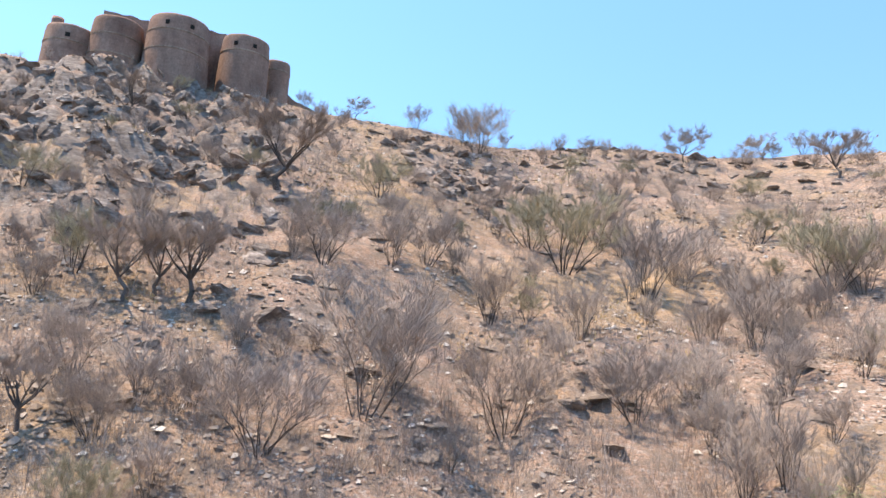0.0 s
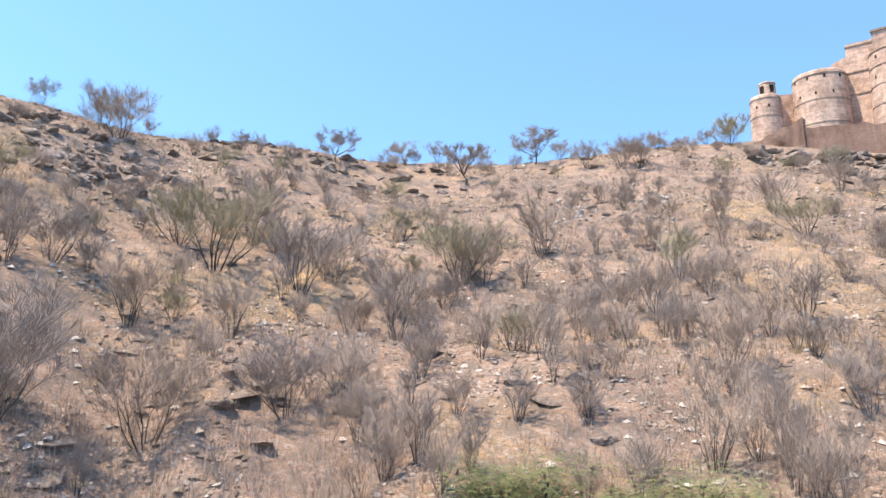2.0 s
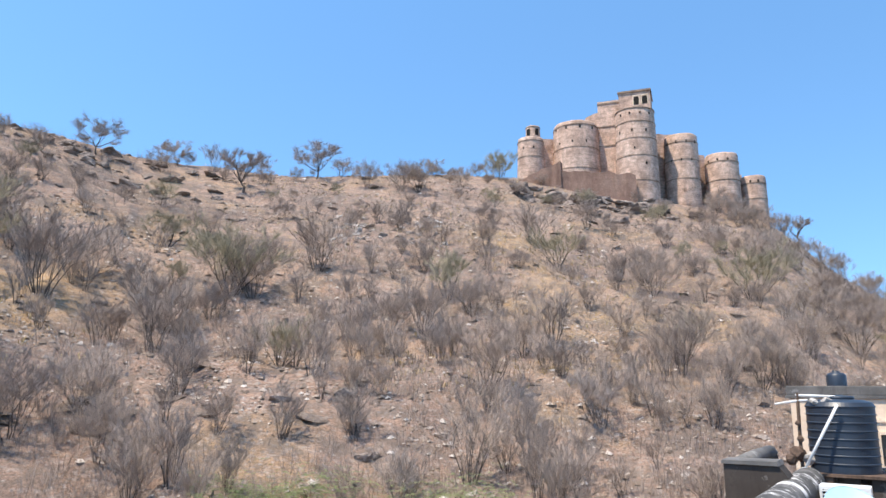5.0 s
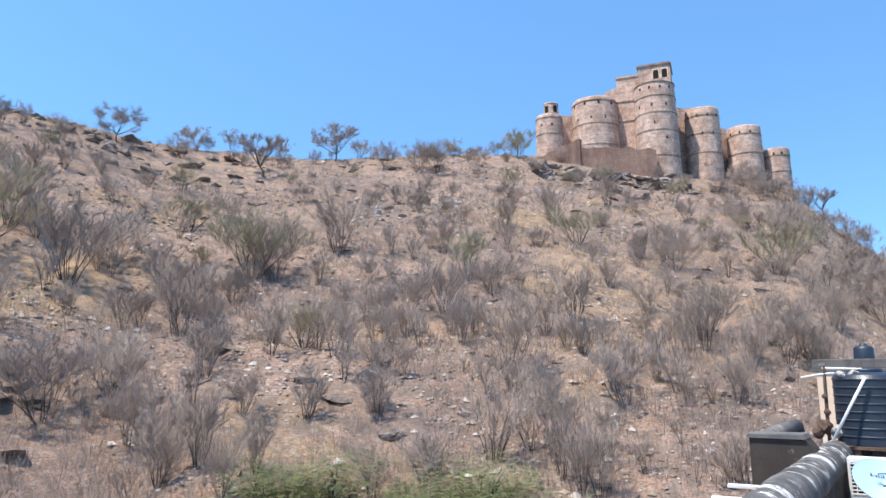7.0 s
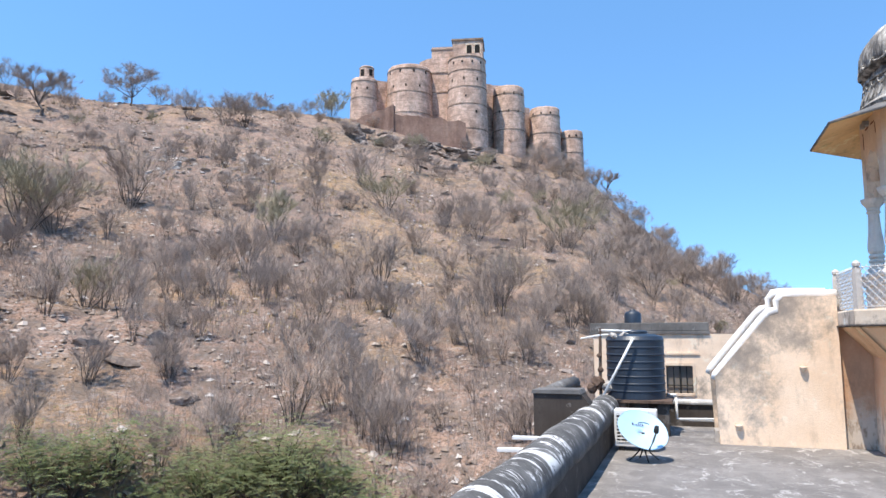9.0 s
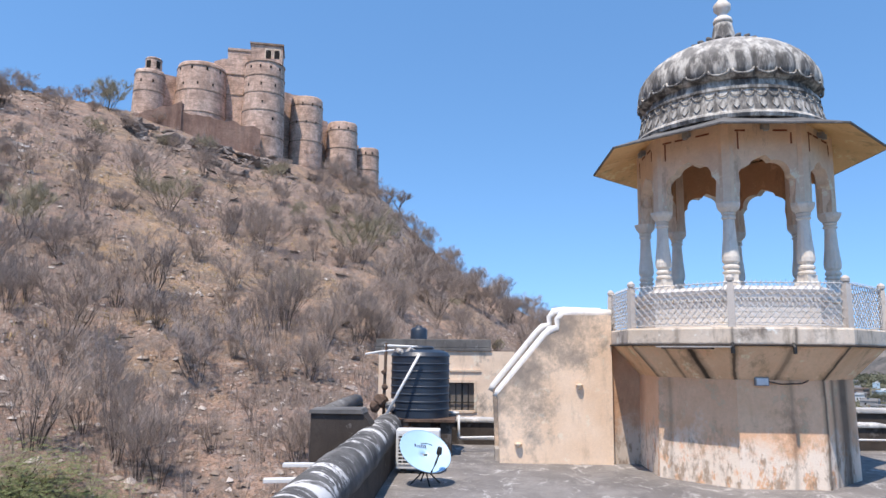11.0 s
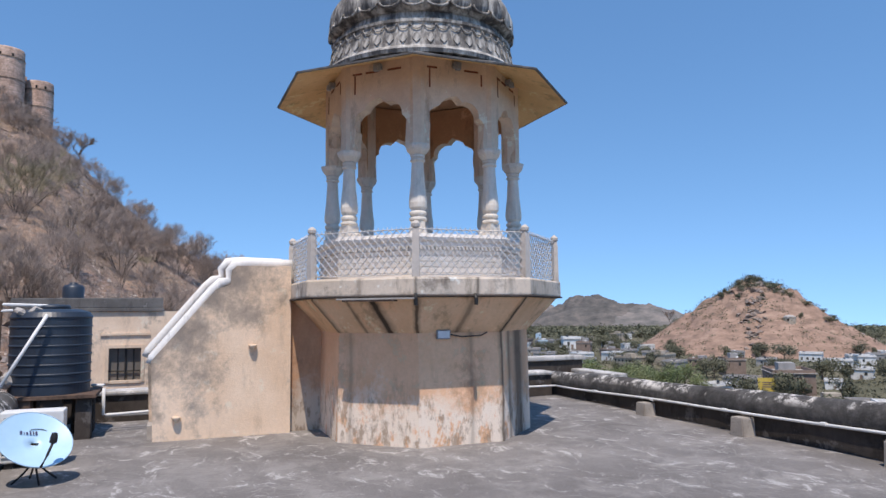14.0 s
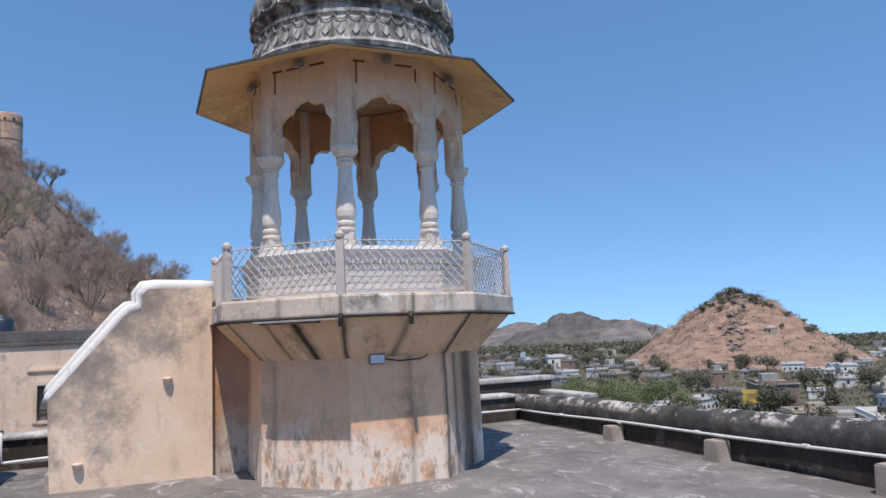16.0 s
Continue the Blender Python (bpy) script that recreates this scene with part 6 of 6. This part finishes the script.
def flag():
    ob = thing("cement_block", at_uv(5.95, -9.66), "tapered grey cement block holding a flag pole", "block")
    bm = bmesh.new()
    loft(bm, [[(-0.23, -0.18, 0), (0.23, -0.18, 0), (0.23, 0.18, 0), (-0.23, 0.18, 0)], [(-0.19, -0.16, 0.60), (0.19, -0.16, 0.60), (0.19, 0.16, 0.60), (-0.19, 0.16, 0.60)]])
    bmesh.ops.bevel(bm, geom=bm.edges[:], offset=0.015, segments=2, affect="EDGES")
    part("block", rough_up(bm, 0.008, 6), M["stained_cement"], ob)
    ob = thing("flag", at_uv(5.94, -9.66, 0.60), "striped pennant in red, navy, white and green on a dark pole", "flag")
    foot, head = Vector((0, 0, -0.02)), Vector((0.22, 0.03, 2.08))
    bm = bmesh.new()
    tube(bm, [foot, foot.lerp(head, 0.5) + Vector((0.015, 0, 0)), head], [0.017, 0.014, 0.012], 8)
    part("pole", bm, M["black_metal"], ob)
    bm = bmesh.new()
    lathe(bm, [(0.03, -0.01), (0.04, 0.0), (0.035, 0.03), (0.016, 0.05)], 10)
    part("socket", bm, M["cement"], ob)
    hi, lo = foot.lerp(head, 0.99), foot.lerp(head, 0.51)
    tip_hi, tip_lo = Vector((-0.55, 0.10, 1.20)), Vector((-0.53, 0.10, 1.11))

    def cloth(a, b):
        p, q = hi.lerp(lo, a), tip_hi.lerp(tip_lo, a)
        w = p.lerp(q, b)
        w += Vector((0.0, 0.06 * math.sin(b * 7 + a * 3) * min(1, b * 3), -0.16 * math.sin(math.pi * b) * (1 - a) ** 0.8))
        return w
    for a0, a1, m in ((0, 0.34, "red_cloth"), (0.34, 0.55, "navy_cloth"), (0.55, 0.72, "white_cloth"), (0.72, 0.84, "green_cloth"), (0.84, 1.0, "red_cloth")):
        bm = bmesh.new()
        rows = []
        for i in range(3):
            a = a0 + (a1 - a0) * i / 2
            rows.append([cloth(a, b / 14) for b in range(15)])
        front = [[bm.verts.new(p) for p in r] for r in rows]
        rear = [[bm.verts.new(p + Vector((0, 0.004, 0))) for p in r] for r in rows]
        for i in range(2):
            for j in range(14):
                bm.faces.new((front[i][j], front[i][j + 1], front[i + 1][j + 1], front[i + 1][j]))
                bm.faces.new((rear[i][j], rear[i + 1][j], rear[i + 1][j + 1], rear[i][j + 1]))
        part("stripe", bm, M[m], ob, m.split("_")[0] + " cloth stripe", True)
    bm = bmesh.new()
    tube(bm, [tip_lo, tip_lo + Vector((0.08, 0.0, -0.03)), tip_lo + Vector((0.16, 0.01, -0.14)), tip_lo + Vector((0.22, 0.0, -0.19))], [0.03, 0.018, 0.024, 0.008], 6)
    part("tie", bm, M["navy_cloth"], ob, "dark knotted tie")


flag()

# loose white angle bars outside the parapet
for i, (u, v, z, turn) in enumerate(((7.7, -0.36, 0.42, 10), (8.5, -0.34, 0.44, 5))):
    ob = thing("white_bar", at_uv(u, v, z, turn), "short white painted bar fixed outside the parapet", "bar", "white bars")
    bm = bmesh.new()
    box(bm, -0.05, 0.05, -0.2, 0.34, 0.0, 0.04, 0.006)
    part("bar", bm, M["white_pipe"], ob)


# ---- neighbouring roofs ----
def neighbour():
    ob = thing("roof_house", at_uv(19.0, 0), "plastered roof room with a window and a flat cornice", "building", kind="structure")
    bm = bmesh.new()
    for v0, v1, z0, z1 in ((-1.52, 0.3, -9, 1.72), (-3.2, -2.17, -9, 1.72), (-2.17, -1.52, -9, 0.2), (-2.17, -1.52, 0.95, 1.72)):
        box(bm, 0, 0.3, v0, v1, z0, z1)
    box(bm, 0.302, 4, -3.2, 0.3, -9, 1.72)
    part("wall", bm, M["room_plaster"], ob, "stained tan plaster wall")
    bm = bmesh.new()
    box(bm, -0.05, 4.1, -2.62, 0.4, 1.722, 1.80, 0.01)
    box(bm, -0.02, 0.2, -2.60, 0.38, 1.80, 2.02, 0.02)
    part("cornice", bm, M["coping"], ob, "grey weathered roof edge")
    bm = bmesh.new()
    box(bm, -0.035, 0.1, -2.35, -1.35, 1.20, 1.25)
    part("ledge", bm, M["pale_plaster"], ob)
    w = None
    bm = bmesh.new()
    for a in ((-2.24, -2.17, 0.18, 0.98), (-1.52, -1.45, 0.18, 0.98), (-2.17, -1.52, 0.92, 0.99), (-2.17, -1.52, 0.16, 0.22)):
        box(bm, -0.03, 0.06, *a)
    w = part("window", bm, M["pale_plaster"], ob, "window with pale frame")
    bm = bmesh.new()
    box(bm, 0.1, 0.12, -2.17, -1.52, 0.2, 0.92)
    part("pane", bm, M["dusty_pane"], w, "dusty brown-grey glass")
    for v in (-1.86, -1.70, -2.02):
        bm = bmesh.new()
        tube(bm, [(0.06, v, 0.2), (0.06, v, 0.92)], 0.012 if v != -1.86 else 0.022, 6)
        part("bar", bm, M["black_metal"], w)
    bm = bmesh.new()
    tube(bm, [(0.06, -2.17, 0.42), (0.06, -1.52, 0.42)], 0.015, 6)
    part("bar", bm, M["black_metal"], w)
    ob = thing("roof_tank", at_uv(20.6, -0.62, 2.0), "small dark water tank on a neighbouring roof", "water tank")
    bm = bmesh.new()
    lathe(bm, [(0.23, -0.2), (0.235, 0.0), (0.235, 0.30), (0.19, 0.36), (0.09, 0.38), (0.09, 0.42), (0.02, 0.43)], 24)
    part("body", bm, M["tank"], ob, "", True)
    ob = thing("roof_wall", at_uv(19.0, 0), "long plastered wall of the neighbouring roof", "wall", kind="structure")
    bm = bmesh.new()
    box(bm, 0.5, 0.8, -6.5, -3.2, -9, 1.36)
    part("wall", bm, M["pale_plaster"], ob)
    bm = bmesh.new()
    box(bm, 0.42, 0.86, -6.5, -3.2, 1.362, 1.46, 0.02)
    part("coping", bm, M["coping"], ob)
    # lower roofs beyond the end wall
    bm = bmesh.new()
    box(bm, 14.5, 17.4, -11.8, -3.2, -25, -0.35)
    structure("lower_roof", bm, M["cement"], "flat cement roof beyond the terrace", TURN, category="roof")
    for nm, u0, u1, v0, v1, top in (("roof_parapet", 16.2, 16.5, -11.75, -3.2, 0.60), ("roof_parapet", 14.6, 16.2, -11.75, -11.5, 0.30)):
        ob = thing(nm, TURN, "black-stained parapet of the lower roof with a pale coping", "parapet", kind="structure")
        bm = bmesh.new()
        box(bm, u0, u1, v0, v1, -0.36, top - 0.1)
        part("wall", bm, M["black_wall"], ob)
        bm = bmesh.new()
        box(bm, u0 - 0.06, u1 + 0.06, v0 - 0.06, v1 + 0.06, top - 0.1, top, 0.03)
        part("coping", bm, M["pale_coping"], ob)


neighbour()


# ---- hills beyond the town ----
def hill(name, az, dist, radius, top, label, material, seed, ridge=1.0, lump=0.16, turn=0.0, power=1.12):
    a = radians(az)
    cx, cy = HUB[0] + dist * math.sin(a), HUB[1] + dist * math.cos(a)
    n, m = 150, 60
    ang, k = np.meshgrid(np.linspace(0, 2 * np.pi, n, endpoint=False), np.linspace(0, 1, m))
    x, y = np.cos(ang) * k * radius * ridge, np.sin(ang) * k * radius
    c, s = math.cos(radians(turn) - a), math.sin(radians(turn) - a)
    px, py = cx + x * c - y * s, cy + x * s + y * c
    base = height(px.ravel(), py.ravel(), False).reshape(px.shape) - 2.0
    prof = np.clip(1.04 - k, 0, 1) ** power if power > 1 else np.minimum(np.cos(k * np.pi / 2) ** power, 0.8 + 0.2 * np.cos(k * np.pi / 2))
    prof = np.minimum(prof, 0.93 + 0.07 * prof)
    sc = 3.2 / radius
    fine = 1 + lump * (lattice(px * sc, py * sc, seed) + 0.5 * lattice(px * sc * 2.6, py * sc * 2.6, seed + 1) + 0.25 * lattice(px * sc * 7, py * sc * 7, seed + 2))
    z = base + (top - base) * prof * fine
    verts = np.stack([px.ravel(), py.ravel(), z.ravel()], 1)
    i, j = np.meshgrid(np.arange(m - 1), np.arange(n), indexing="ij")
    f = np.stack([i * n + j, (i + 1) * n + j, (i + 1) * n + (j + 1) % n, i * n + (j + 1) % n], -1).reshape(-1, 4)
    structure(name, data_mesh(verts.tolist(), f.tolist(), material, True), None, label, category="hill")
    return verts


cone = hill("hill_cone", 90.2, 450, 71, 21.5, "reddish stony cone hill behind the town with scattered bushes", M["red_hill"], 71, 1.0, 0.15)
hill("hill_far", 78.4, 1800, 185, 38.0, "distant grey rocky hill beyond the trees", M["far_hill"], 81, 1.15, 0.21, power=0.95)
hill("hill_far_right", 81.4, 1760, 150, 10.0, "distant low grey shoulder of the rocky hill", M["far_hill"], 85, 1.3, 0.16, power=0.95)
hill("hill_far_left", 73.5, 1950, 230, 22.0, "distant low grey hill beyond the trees", M["far_hill"], 91, 1.2, 0.14)


# ---- the town ----
def crown_tree(rng, leaf, n, w, h, green="dull_leaf", label="dull green tree among the houses of the town, greyed for haze"):
    """A trunk with limbs and a ragged crown of leaf clumps."""
    ob = thing("town_tree", Matrix.Translation((0, 0, -200)), label, "tree", "town trees" if green == "dull_leaf" else "light green trees")
    bm = bmesh.new()
    tube(bm, [(0, 0, -0.5), (0.1, 0, h * 0.3), (0.0, 0.2, h * 0.5)], [0.28, 0.2, 0.12], 6)
    for i in range(5):
        a = i * 1.3
        tube(bm, [(0.05, 0.1, h * 0.35), (w * 0.3 * math.cos(a), w * 0.3 * math.sin(a), h * 0.62), (w * 0.42 * math.cos(a), w * 0.42 * math.sin(a), h * 0.8)], [0.12, 0.08, 0.03], 5)
    part("trunk", bm, M["bark"], ob)
    lobes = [(Vector((rng.uniform(-0.35, 0.35) * w, rng.uniform(-0.35, 0.35) * w, h * rng.uniform(0.45, 0.85))), w * rng.uniform(0.18, 0.34)) for i in range(9)]
    v, f = [], []
    for i in range(n):
        c, r = lobes[rng.randrange(9)]
        d = Vector((rng.gauss(0, 1), rng.gauss(0, 1), rng.gauss(0, 0.8))).normalized()
        p = c + d * r * rng.uniform(0.6, 1.08)
        t = d.cross(Vector((rng.uniform(-1, 1), rng.uniform(-1, 1), rng.uniform(-1, 1)))).normalized()
        b = (t.cross(d) + d * rng.uniform(-0.5, 0.5)).normalized()
        s = leaf * rng.uniform(0.5, 1.2)
        k = len(v)
        v += [tuple(p - t * s), tuple(p + b * s * 0.7), tuple(p + t * s), tuple(p - b * s * 0.7)]
        f.append((k, k + 1, k + 2, k + 3))
    part("crown", data_mesh(v, f, M[green]), None, ob)
    return ob


def house(rng, w, d, h, mat, storeys, label):
    ob = thing("house", Matrix.Translation((0, 0, -200)), label, "house", "town houses")
    bm = bmesh.new()
    box(bm, -w / 2, w / 2, -d / 2, d / 2, -4, h)
    part("wall", bm, M[mat], ob)
    r = 0.35
    bm = bmesh.new()
    box(bm, -w / 2 - r, w / 2 + r, -d / 2 - r, d / 2 + r, h, h + 0.18)
    roof = part("roof", bm, M["cement"], ob)
    bm = bmesh.new()
    for x0, x1, y0, y1 in ((-w / 2, w / 2, -d / 2, -d / 2 + 0.2), (-w / 2, w / 2, d / 2 - 0.2, d / 2), (-w / 2, -w / 2 + 0.2, -d / 2 + 0.2, d / 2 - 0.2), (w / 2 - 0.2, w / 2, -d / 2 + 0.2, d / 2 - 0.2)):
        box(bm, x0, x1, y0, y1, h + 0.18, h + 0.95)
    part("parapet", bm, M[mat], roof)
    if rng.random() < 0.6:
        bm = bmesh.new()
        box(bm, -w * 0.3, w * 0.05, -d * 0.1, d * 0.3, h + 0.18, h + 2.5)
        part("stair_room", bm, M[rng.choice((mat, "house_white", "house_grey"))], roof)
    bm = bmesh.new()
    lathe(bm, [(0.55, h + 0.18), (0.55, h + 1.2), (0.2, h + 1.4)], 12)
    bmesh.ops.translate(bm, verts=bm.verts[:], vec=(w * 0.3, d * 0.15, 0))
    part("roof_tank", bm, M["tank"] if rng.random() < 0.5 else M["house_white"], roof)
    for s in range(storeys):
        z = h - (s + 1) * (h / storeys) + 1.0
        for side in (-1, 1):
            n = max(2, int(w / 2.6))
            for i in range(n):
                x = -w / 2 + (i + 0.5) * w / n
                bm = bmesh.new()
                box(bm, x - 0.5, x + 0.5, side * d / 2 - 0.06, side * d / 2 + 0.04, z, z + 1.3)
                part("window", bm, M["glass_dark"], ob)
    for side in (-1, 1):
        bm = bmesh.new()
        box(bm, side * w / 2 - 0.06, side * w / 2 + 0.05, -0.5, 0.5, 0.1, 2.1)
        part("door", bm, M["house_brown"], ob)
        bm = bmesh.new()
        box(bm, side * w / 2 - 0.06, side * w / 2 + 0.05, 1.2, 2.2, h - 2.2, h - 0.9)
        part("window", bm, M["glass_dark"], ob)
    return ob


rng = random.Random(77)
HOUSES = [house(rng, 11, 8, 4.0, "house_white", 1, "whitewashed flat-roofed town house"), house(rng, 13, 9, 6.6, "house_tan", 2, "tan two-storey flat-roofed town house"),
          house(rng, 9, 8, 3.8, "house_grey", 1, "grey cement flat-roofed town house"), house(rng, 12, 9, 6.4, "house_brown", 2, "brown brick two-storey town house"),
          house(rng, 8, 7, 6.2, "house_blue", 2, "pale blue two-storey town house"), house(rng, 15, 9, 4.2, "house_grey", 1, "long low grey town house")]
TOWN_TREES = [crown_tree(rng, 0.30, 1100, 7, 6.5), crown_tree(rng, 0.28, 1000, 5.5, 7.5), crown_tree(rng, 0.32, 1300, 9, 6.0)]
used_town = set()


def place(src, az, r, turn, k=1.0, kz=1.0):
    p = polar(az, r)
    m = Matrix.Translation(p) @ pose(0, 0, 0, 0, 0, turn) @ Matrix.Diagonal((k, k, k * kz, 1))
    if src.name in used_town:
        src = copy_thing(src, m)
    else:
        used_town.add(src.name)
    src.matrix_basis = m


taken = []
tries = 0
while len(taken) < 215 and tries < 6000:
    tries += 1
    az, r = rng.uniform(66, 128), 150 + 500 * rng.random() ** 0.85
    if az < 84 and r < 300 and rng.random() < 0.75:
        continue
    p = polar(az, r)
    if math.hypot(p.x - (HUB[0] + 450), p.y - HUB[1]) < 62:
        continue
    if any((p - q).length < 11 for q in taken):
        continue
    taken.append(p)
    place(HOUSES[rng.choice((0, 0, 0, 1, 1, 2, 2, 2, 3, 3, 4, 5, 5, 5))], az, r, rng.uniform(0, 360), rng.uniform(0.55, 0.85), rng.uniform(0.8, 1.2))
# houses that stand out
for src, az, r, turn, k, kz in ((HOUSES[0], 76.6, 420, 20, 1.25, 1.2), (HOUSES[3], 92.0, 225, 10, 1.2, 0.9), (HOUSES[4], 107.5, 172, 40, 1.1, 0.9), (HOUSES[0], 99.5, 170, 5, 1.5, 0.7), (HOUSES[2], 95.5, 180, 0, 1.4, 0.7)):
    taken.append(polar(az, r))
    place(src, az, r, turn, k, kz)
sign = thing("yellow_sign", Matrix.Translation(polar(90.6, 215) + Vector((0, 0, 4.2))) @ pose(0, 0, 0, 0, 0, 0), "yellow painted board with dark lettering bars on a roof", "sign")
bm = bmesh.new()
box(bm, -0.1, 0.1, -2.3, 2.3, -1.8, 1.8)
part("board", bm, M["house_yellow"], sign)
for z, w in ((0.6, 1.3), (0.0, 1.1), (-0.6, 1.3)):
    bm = bmesh.new()
    box(bm, -0.14, -0.105, -w, w, z - 0.15, z + 0.15)
    part("lettering_bar", bm, M["house_brown"], sign)
bm = bmesh.new()
for y in (-1.8, 1.8):
    box(bm, -0.1, 0.1, y - 0.1, y + 0.1, -5.5, -1.8)
part("post", bm, M["house_grey"], sign)
i = 0
while i < 290:
    az, r = rng.uniform(64, 128), 130 + 560 * rng.random()
    p = polar(az, r)
    if any((p - q).length < 9 for q in taken) or math.hypot(p.x - (HUB[0] + 450), p.y - HUB[1]) < 58:
        continue
    if az > 92 and rng.random() < 0.3:
        continue
    place(TOWN_TREES[i % 3], az, r, rng.uniform(0, 360), rng.uniform(0.6, 1.15))
    i += 1

bright = crown_tree(rng, 0.26, 1500, 9, 7.6, "leaf", "light green leafy tree at the near edge of the town")
for i in range(11):
    place(bright, 77.3 + i * 0.85, 222 + 14 * math.sin(i * 2.3), i * 71, 0.95 + 0.15 * math.sin(i * 1.7))


def on_cone(dx, dy):
    """A place on the cone hill, metres across the view and towards the viewer from its axis."""
    a = radians(90.2)
    x = HUB[0] + 450 * math.sin(a) + dx * math.cos(a) - dy * math.sin(a)
    y = HUB[1] + 450 * math.cos(a) - dx * math.sin(a) - dy * math.cos(a)
    k = int(np.argmin((cone[:, 0] - x) ** 2 + (cone[:, 1] - y) ** 2))
    return Vector((x, y, float(cone[k, 2])))


def cone_things():
    rng = random.Random(45)
    for i in range(30):
        dx = rng.uniform(-19, 19) if i < 22 else rng.uniform(-46, 50)
        m = Matrix.Translation(on_cone(dx, rng.uniform(-1, 14) if i < 22 else rng.uniform(0, 30)) - Vector((0, 0, 0.3))) @ pose(0, 0, 0, 0, 0, rng.uniform(0, 360)) @ Matrix.Diagonal([rng.uniform(0.32, 0.62)] * 3 + [1])
        c = copy_thing(TOWN_TREES[i % 3], m)
        c.matrix_basis = m
        tagged(c, "small dark green tree on the stony cone hill", "tree", "cone hill trees")
    for i in range(120):
        top = i < 45
        dx, dy = (rng.uniform(-15, 15), rng.uniform(0, 12)) if top else (rng.gauss(-1, 2.6), rng.uniform(12, 62))
        s = rng.uniform(0.7, 2.0)
        o = new("hill_rock", ROCKS[rng.choice((3, 4, 0))])
        o.matrix_basis = Matrix.Translation(on_cone(dx, dy)) @ pose(0, 0, 0, rng.uniform(-30, 30), rng.uniform(-30, 30), rng.uniform(0, 360)) @ Matrix.Diagonal((s * 1.2, s, s, 1))
        tagged(o, "grey rock of the summit and gully of the cone hill", "rock", "cone hill rocks")
    m = Matrix.Translation(on_cone(-47, 6)) @ pose(0, 0, 0, 0, 0, 40) @ Matrix.Diagonal((1.5, 1.5, 1.8, 1))
    copy_thing(TREES[0], m).matrix_basis = m
    ob = thing("hill_shrine", Matrix.Translation(on_cone(16, 36)) @ Matrix.Diagonal((0.75, 0.75, 0.7, 1)), "small pale round shrine with a low dome on the hill", "shrine")
    bm = bmesh.new()
    lathe(bm, [(4.2, -3), (4.2, 2.4), (4.5, 2.5), (4.5, 2.9), (4.0, 3.0)], 16)
    part("wall", bm, M["house_tan"], ob)
    bm = bmesh.new()
    lathe(bm, [(4.0, 3.0), (3.6, 3.6), (2.4, 4.2), (0.8, 4.5), (0.1, 4.8)], 16)
    part("dome", bm, M["cement"], ob, "", True)
    for deg in (165,):
        bm = bmesh.new()
        box(bm, 3.9, 4.27, -0.5, 0.5, 0.0, 1.9)
        part("opening", bm, M["fort_dark"], ob, "dark doorway").matrix_basis = pose(0, 0, 0, 0, 0, deg)


def far_woods():
    rng = np.random.RandomState(12)
    n = 6000
    az = rng.uniform(60, 132, n)
    r = 620 + 2600 * rng.rand(n) ** 1.6
    x, y = HUB[0] + r * np.sin(np.radians(az)), HUB[1] + r * np.cos(np.radians(az))
    z = height(x, y, False)
    per = 30
    s = 2.2 + 0.0016 * r
    c = rng.normal(0, 1, (n, per, 3)) * np.array([1.3, 1.3, 0.6]) * s[:, None, None]
    c[..., 2] = np.abs(c[..., 2]) + 1.0
    c += np.stack([x, y, z], 1)[:, None]
    tri = rng.normal(0, 0.34, (n, per, 3, 3)) * np.array([1, 1, 0.7]) * s[:, None, None, None] + c[:, :, None]
    v = tri.reshape(-1, 3)
    f = np.arange(len(v)).reshape(-1, 3)
    ob = new("far_woods", data_mesh(v.tolist(), f.tolist(), M["dull_leaf"]))
    tagged(ob, "dark green belt of distant trees on the plain", "woods", "", "stuff")
    n = 11000
    az, r = rng.uniform(62, 130, n), 90 + 640 * rng.rand(n)
    x, y = HUB[0] + r * np.sin(np.radians(az)), HUB[1] + r * np.cos(np.radians(az))
    s = 0.5 + 0.9 * rng.rand(n)
    c = rng.normal(0, 1, (n, 14, 3)) * np.array([1.2, 1.2, 0.5]) * s[:, None, None]
    c[..., 2] = np.abs(c[..., 2])
    c += np.stack([x, y, height(x, y)], 1)[:, None]
    tri = rng.normal(0, 0.32, (n, 14, 3, 3)) * s[:, None, None, None] + c[:, :, None]
    v = tri.reshape(-1, 3)
    ob = new("town_scrub", data_mesh(v.tolist(), np.arange(len(v)).reshape(-1, 3).tolist(), M["dull_leaf"]))
    tagged(ob, "dull green scrub between the town houses, greyed for haze", "scrub", "", "stuff")
    # bushes on the cone hill
    pick = rng.choice(len(cone), 2400, p=None)
    q = cone[pick]
    hi = q[:, 2] > 13
    q = np.concatenate([q[hi][:520], q[~hi][:1000]])
    n = len(q)
    big = np.where(q[:, 2] > 13, 1.7, 1.1)
    c = rng.normal(0, 1, (n, 12, 3)) * np.array([1, 1, 0.7]) * big[:, None, None]
    c[..., 2] = np.abs(c[..., 2])
    c = c + q[:, None]
    tri = rng.normal(0, 0.3, (n, 12, 3, 3)) + c[:, :, None]
    v = tri.reshape(-1, 3)
    ob = new("hill_bushes", data_mesh(v.tolist(), np.arange(len(v)).reshape(-1, 3).tolist(), M["dull_leaf"]))
    tagged(ob, "dark bushes scattered over the cone hill", "bushes", "", "stuff")


cone_things()
far_woods()
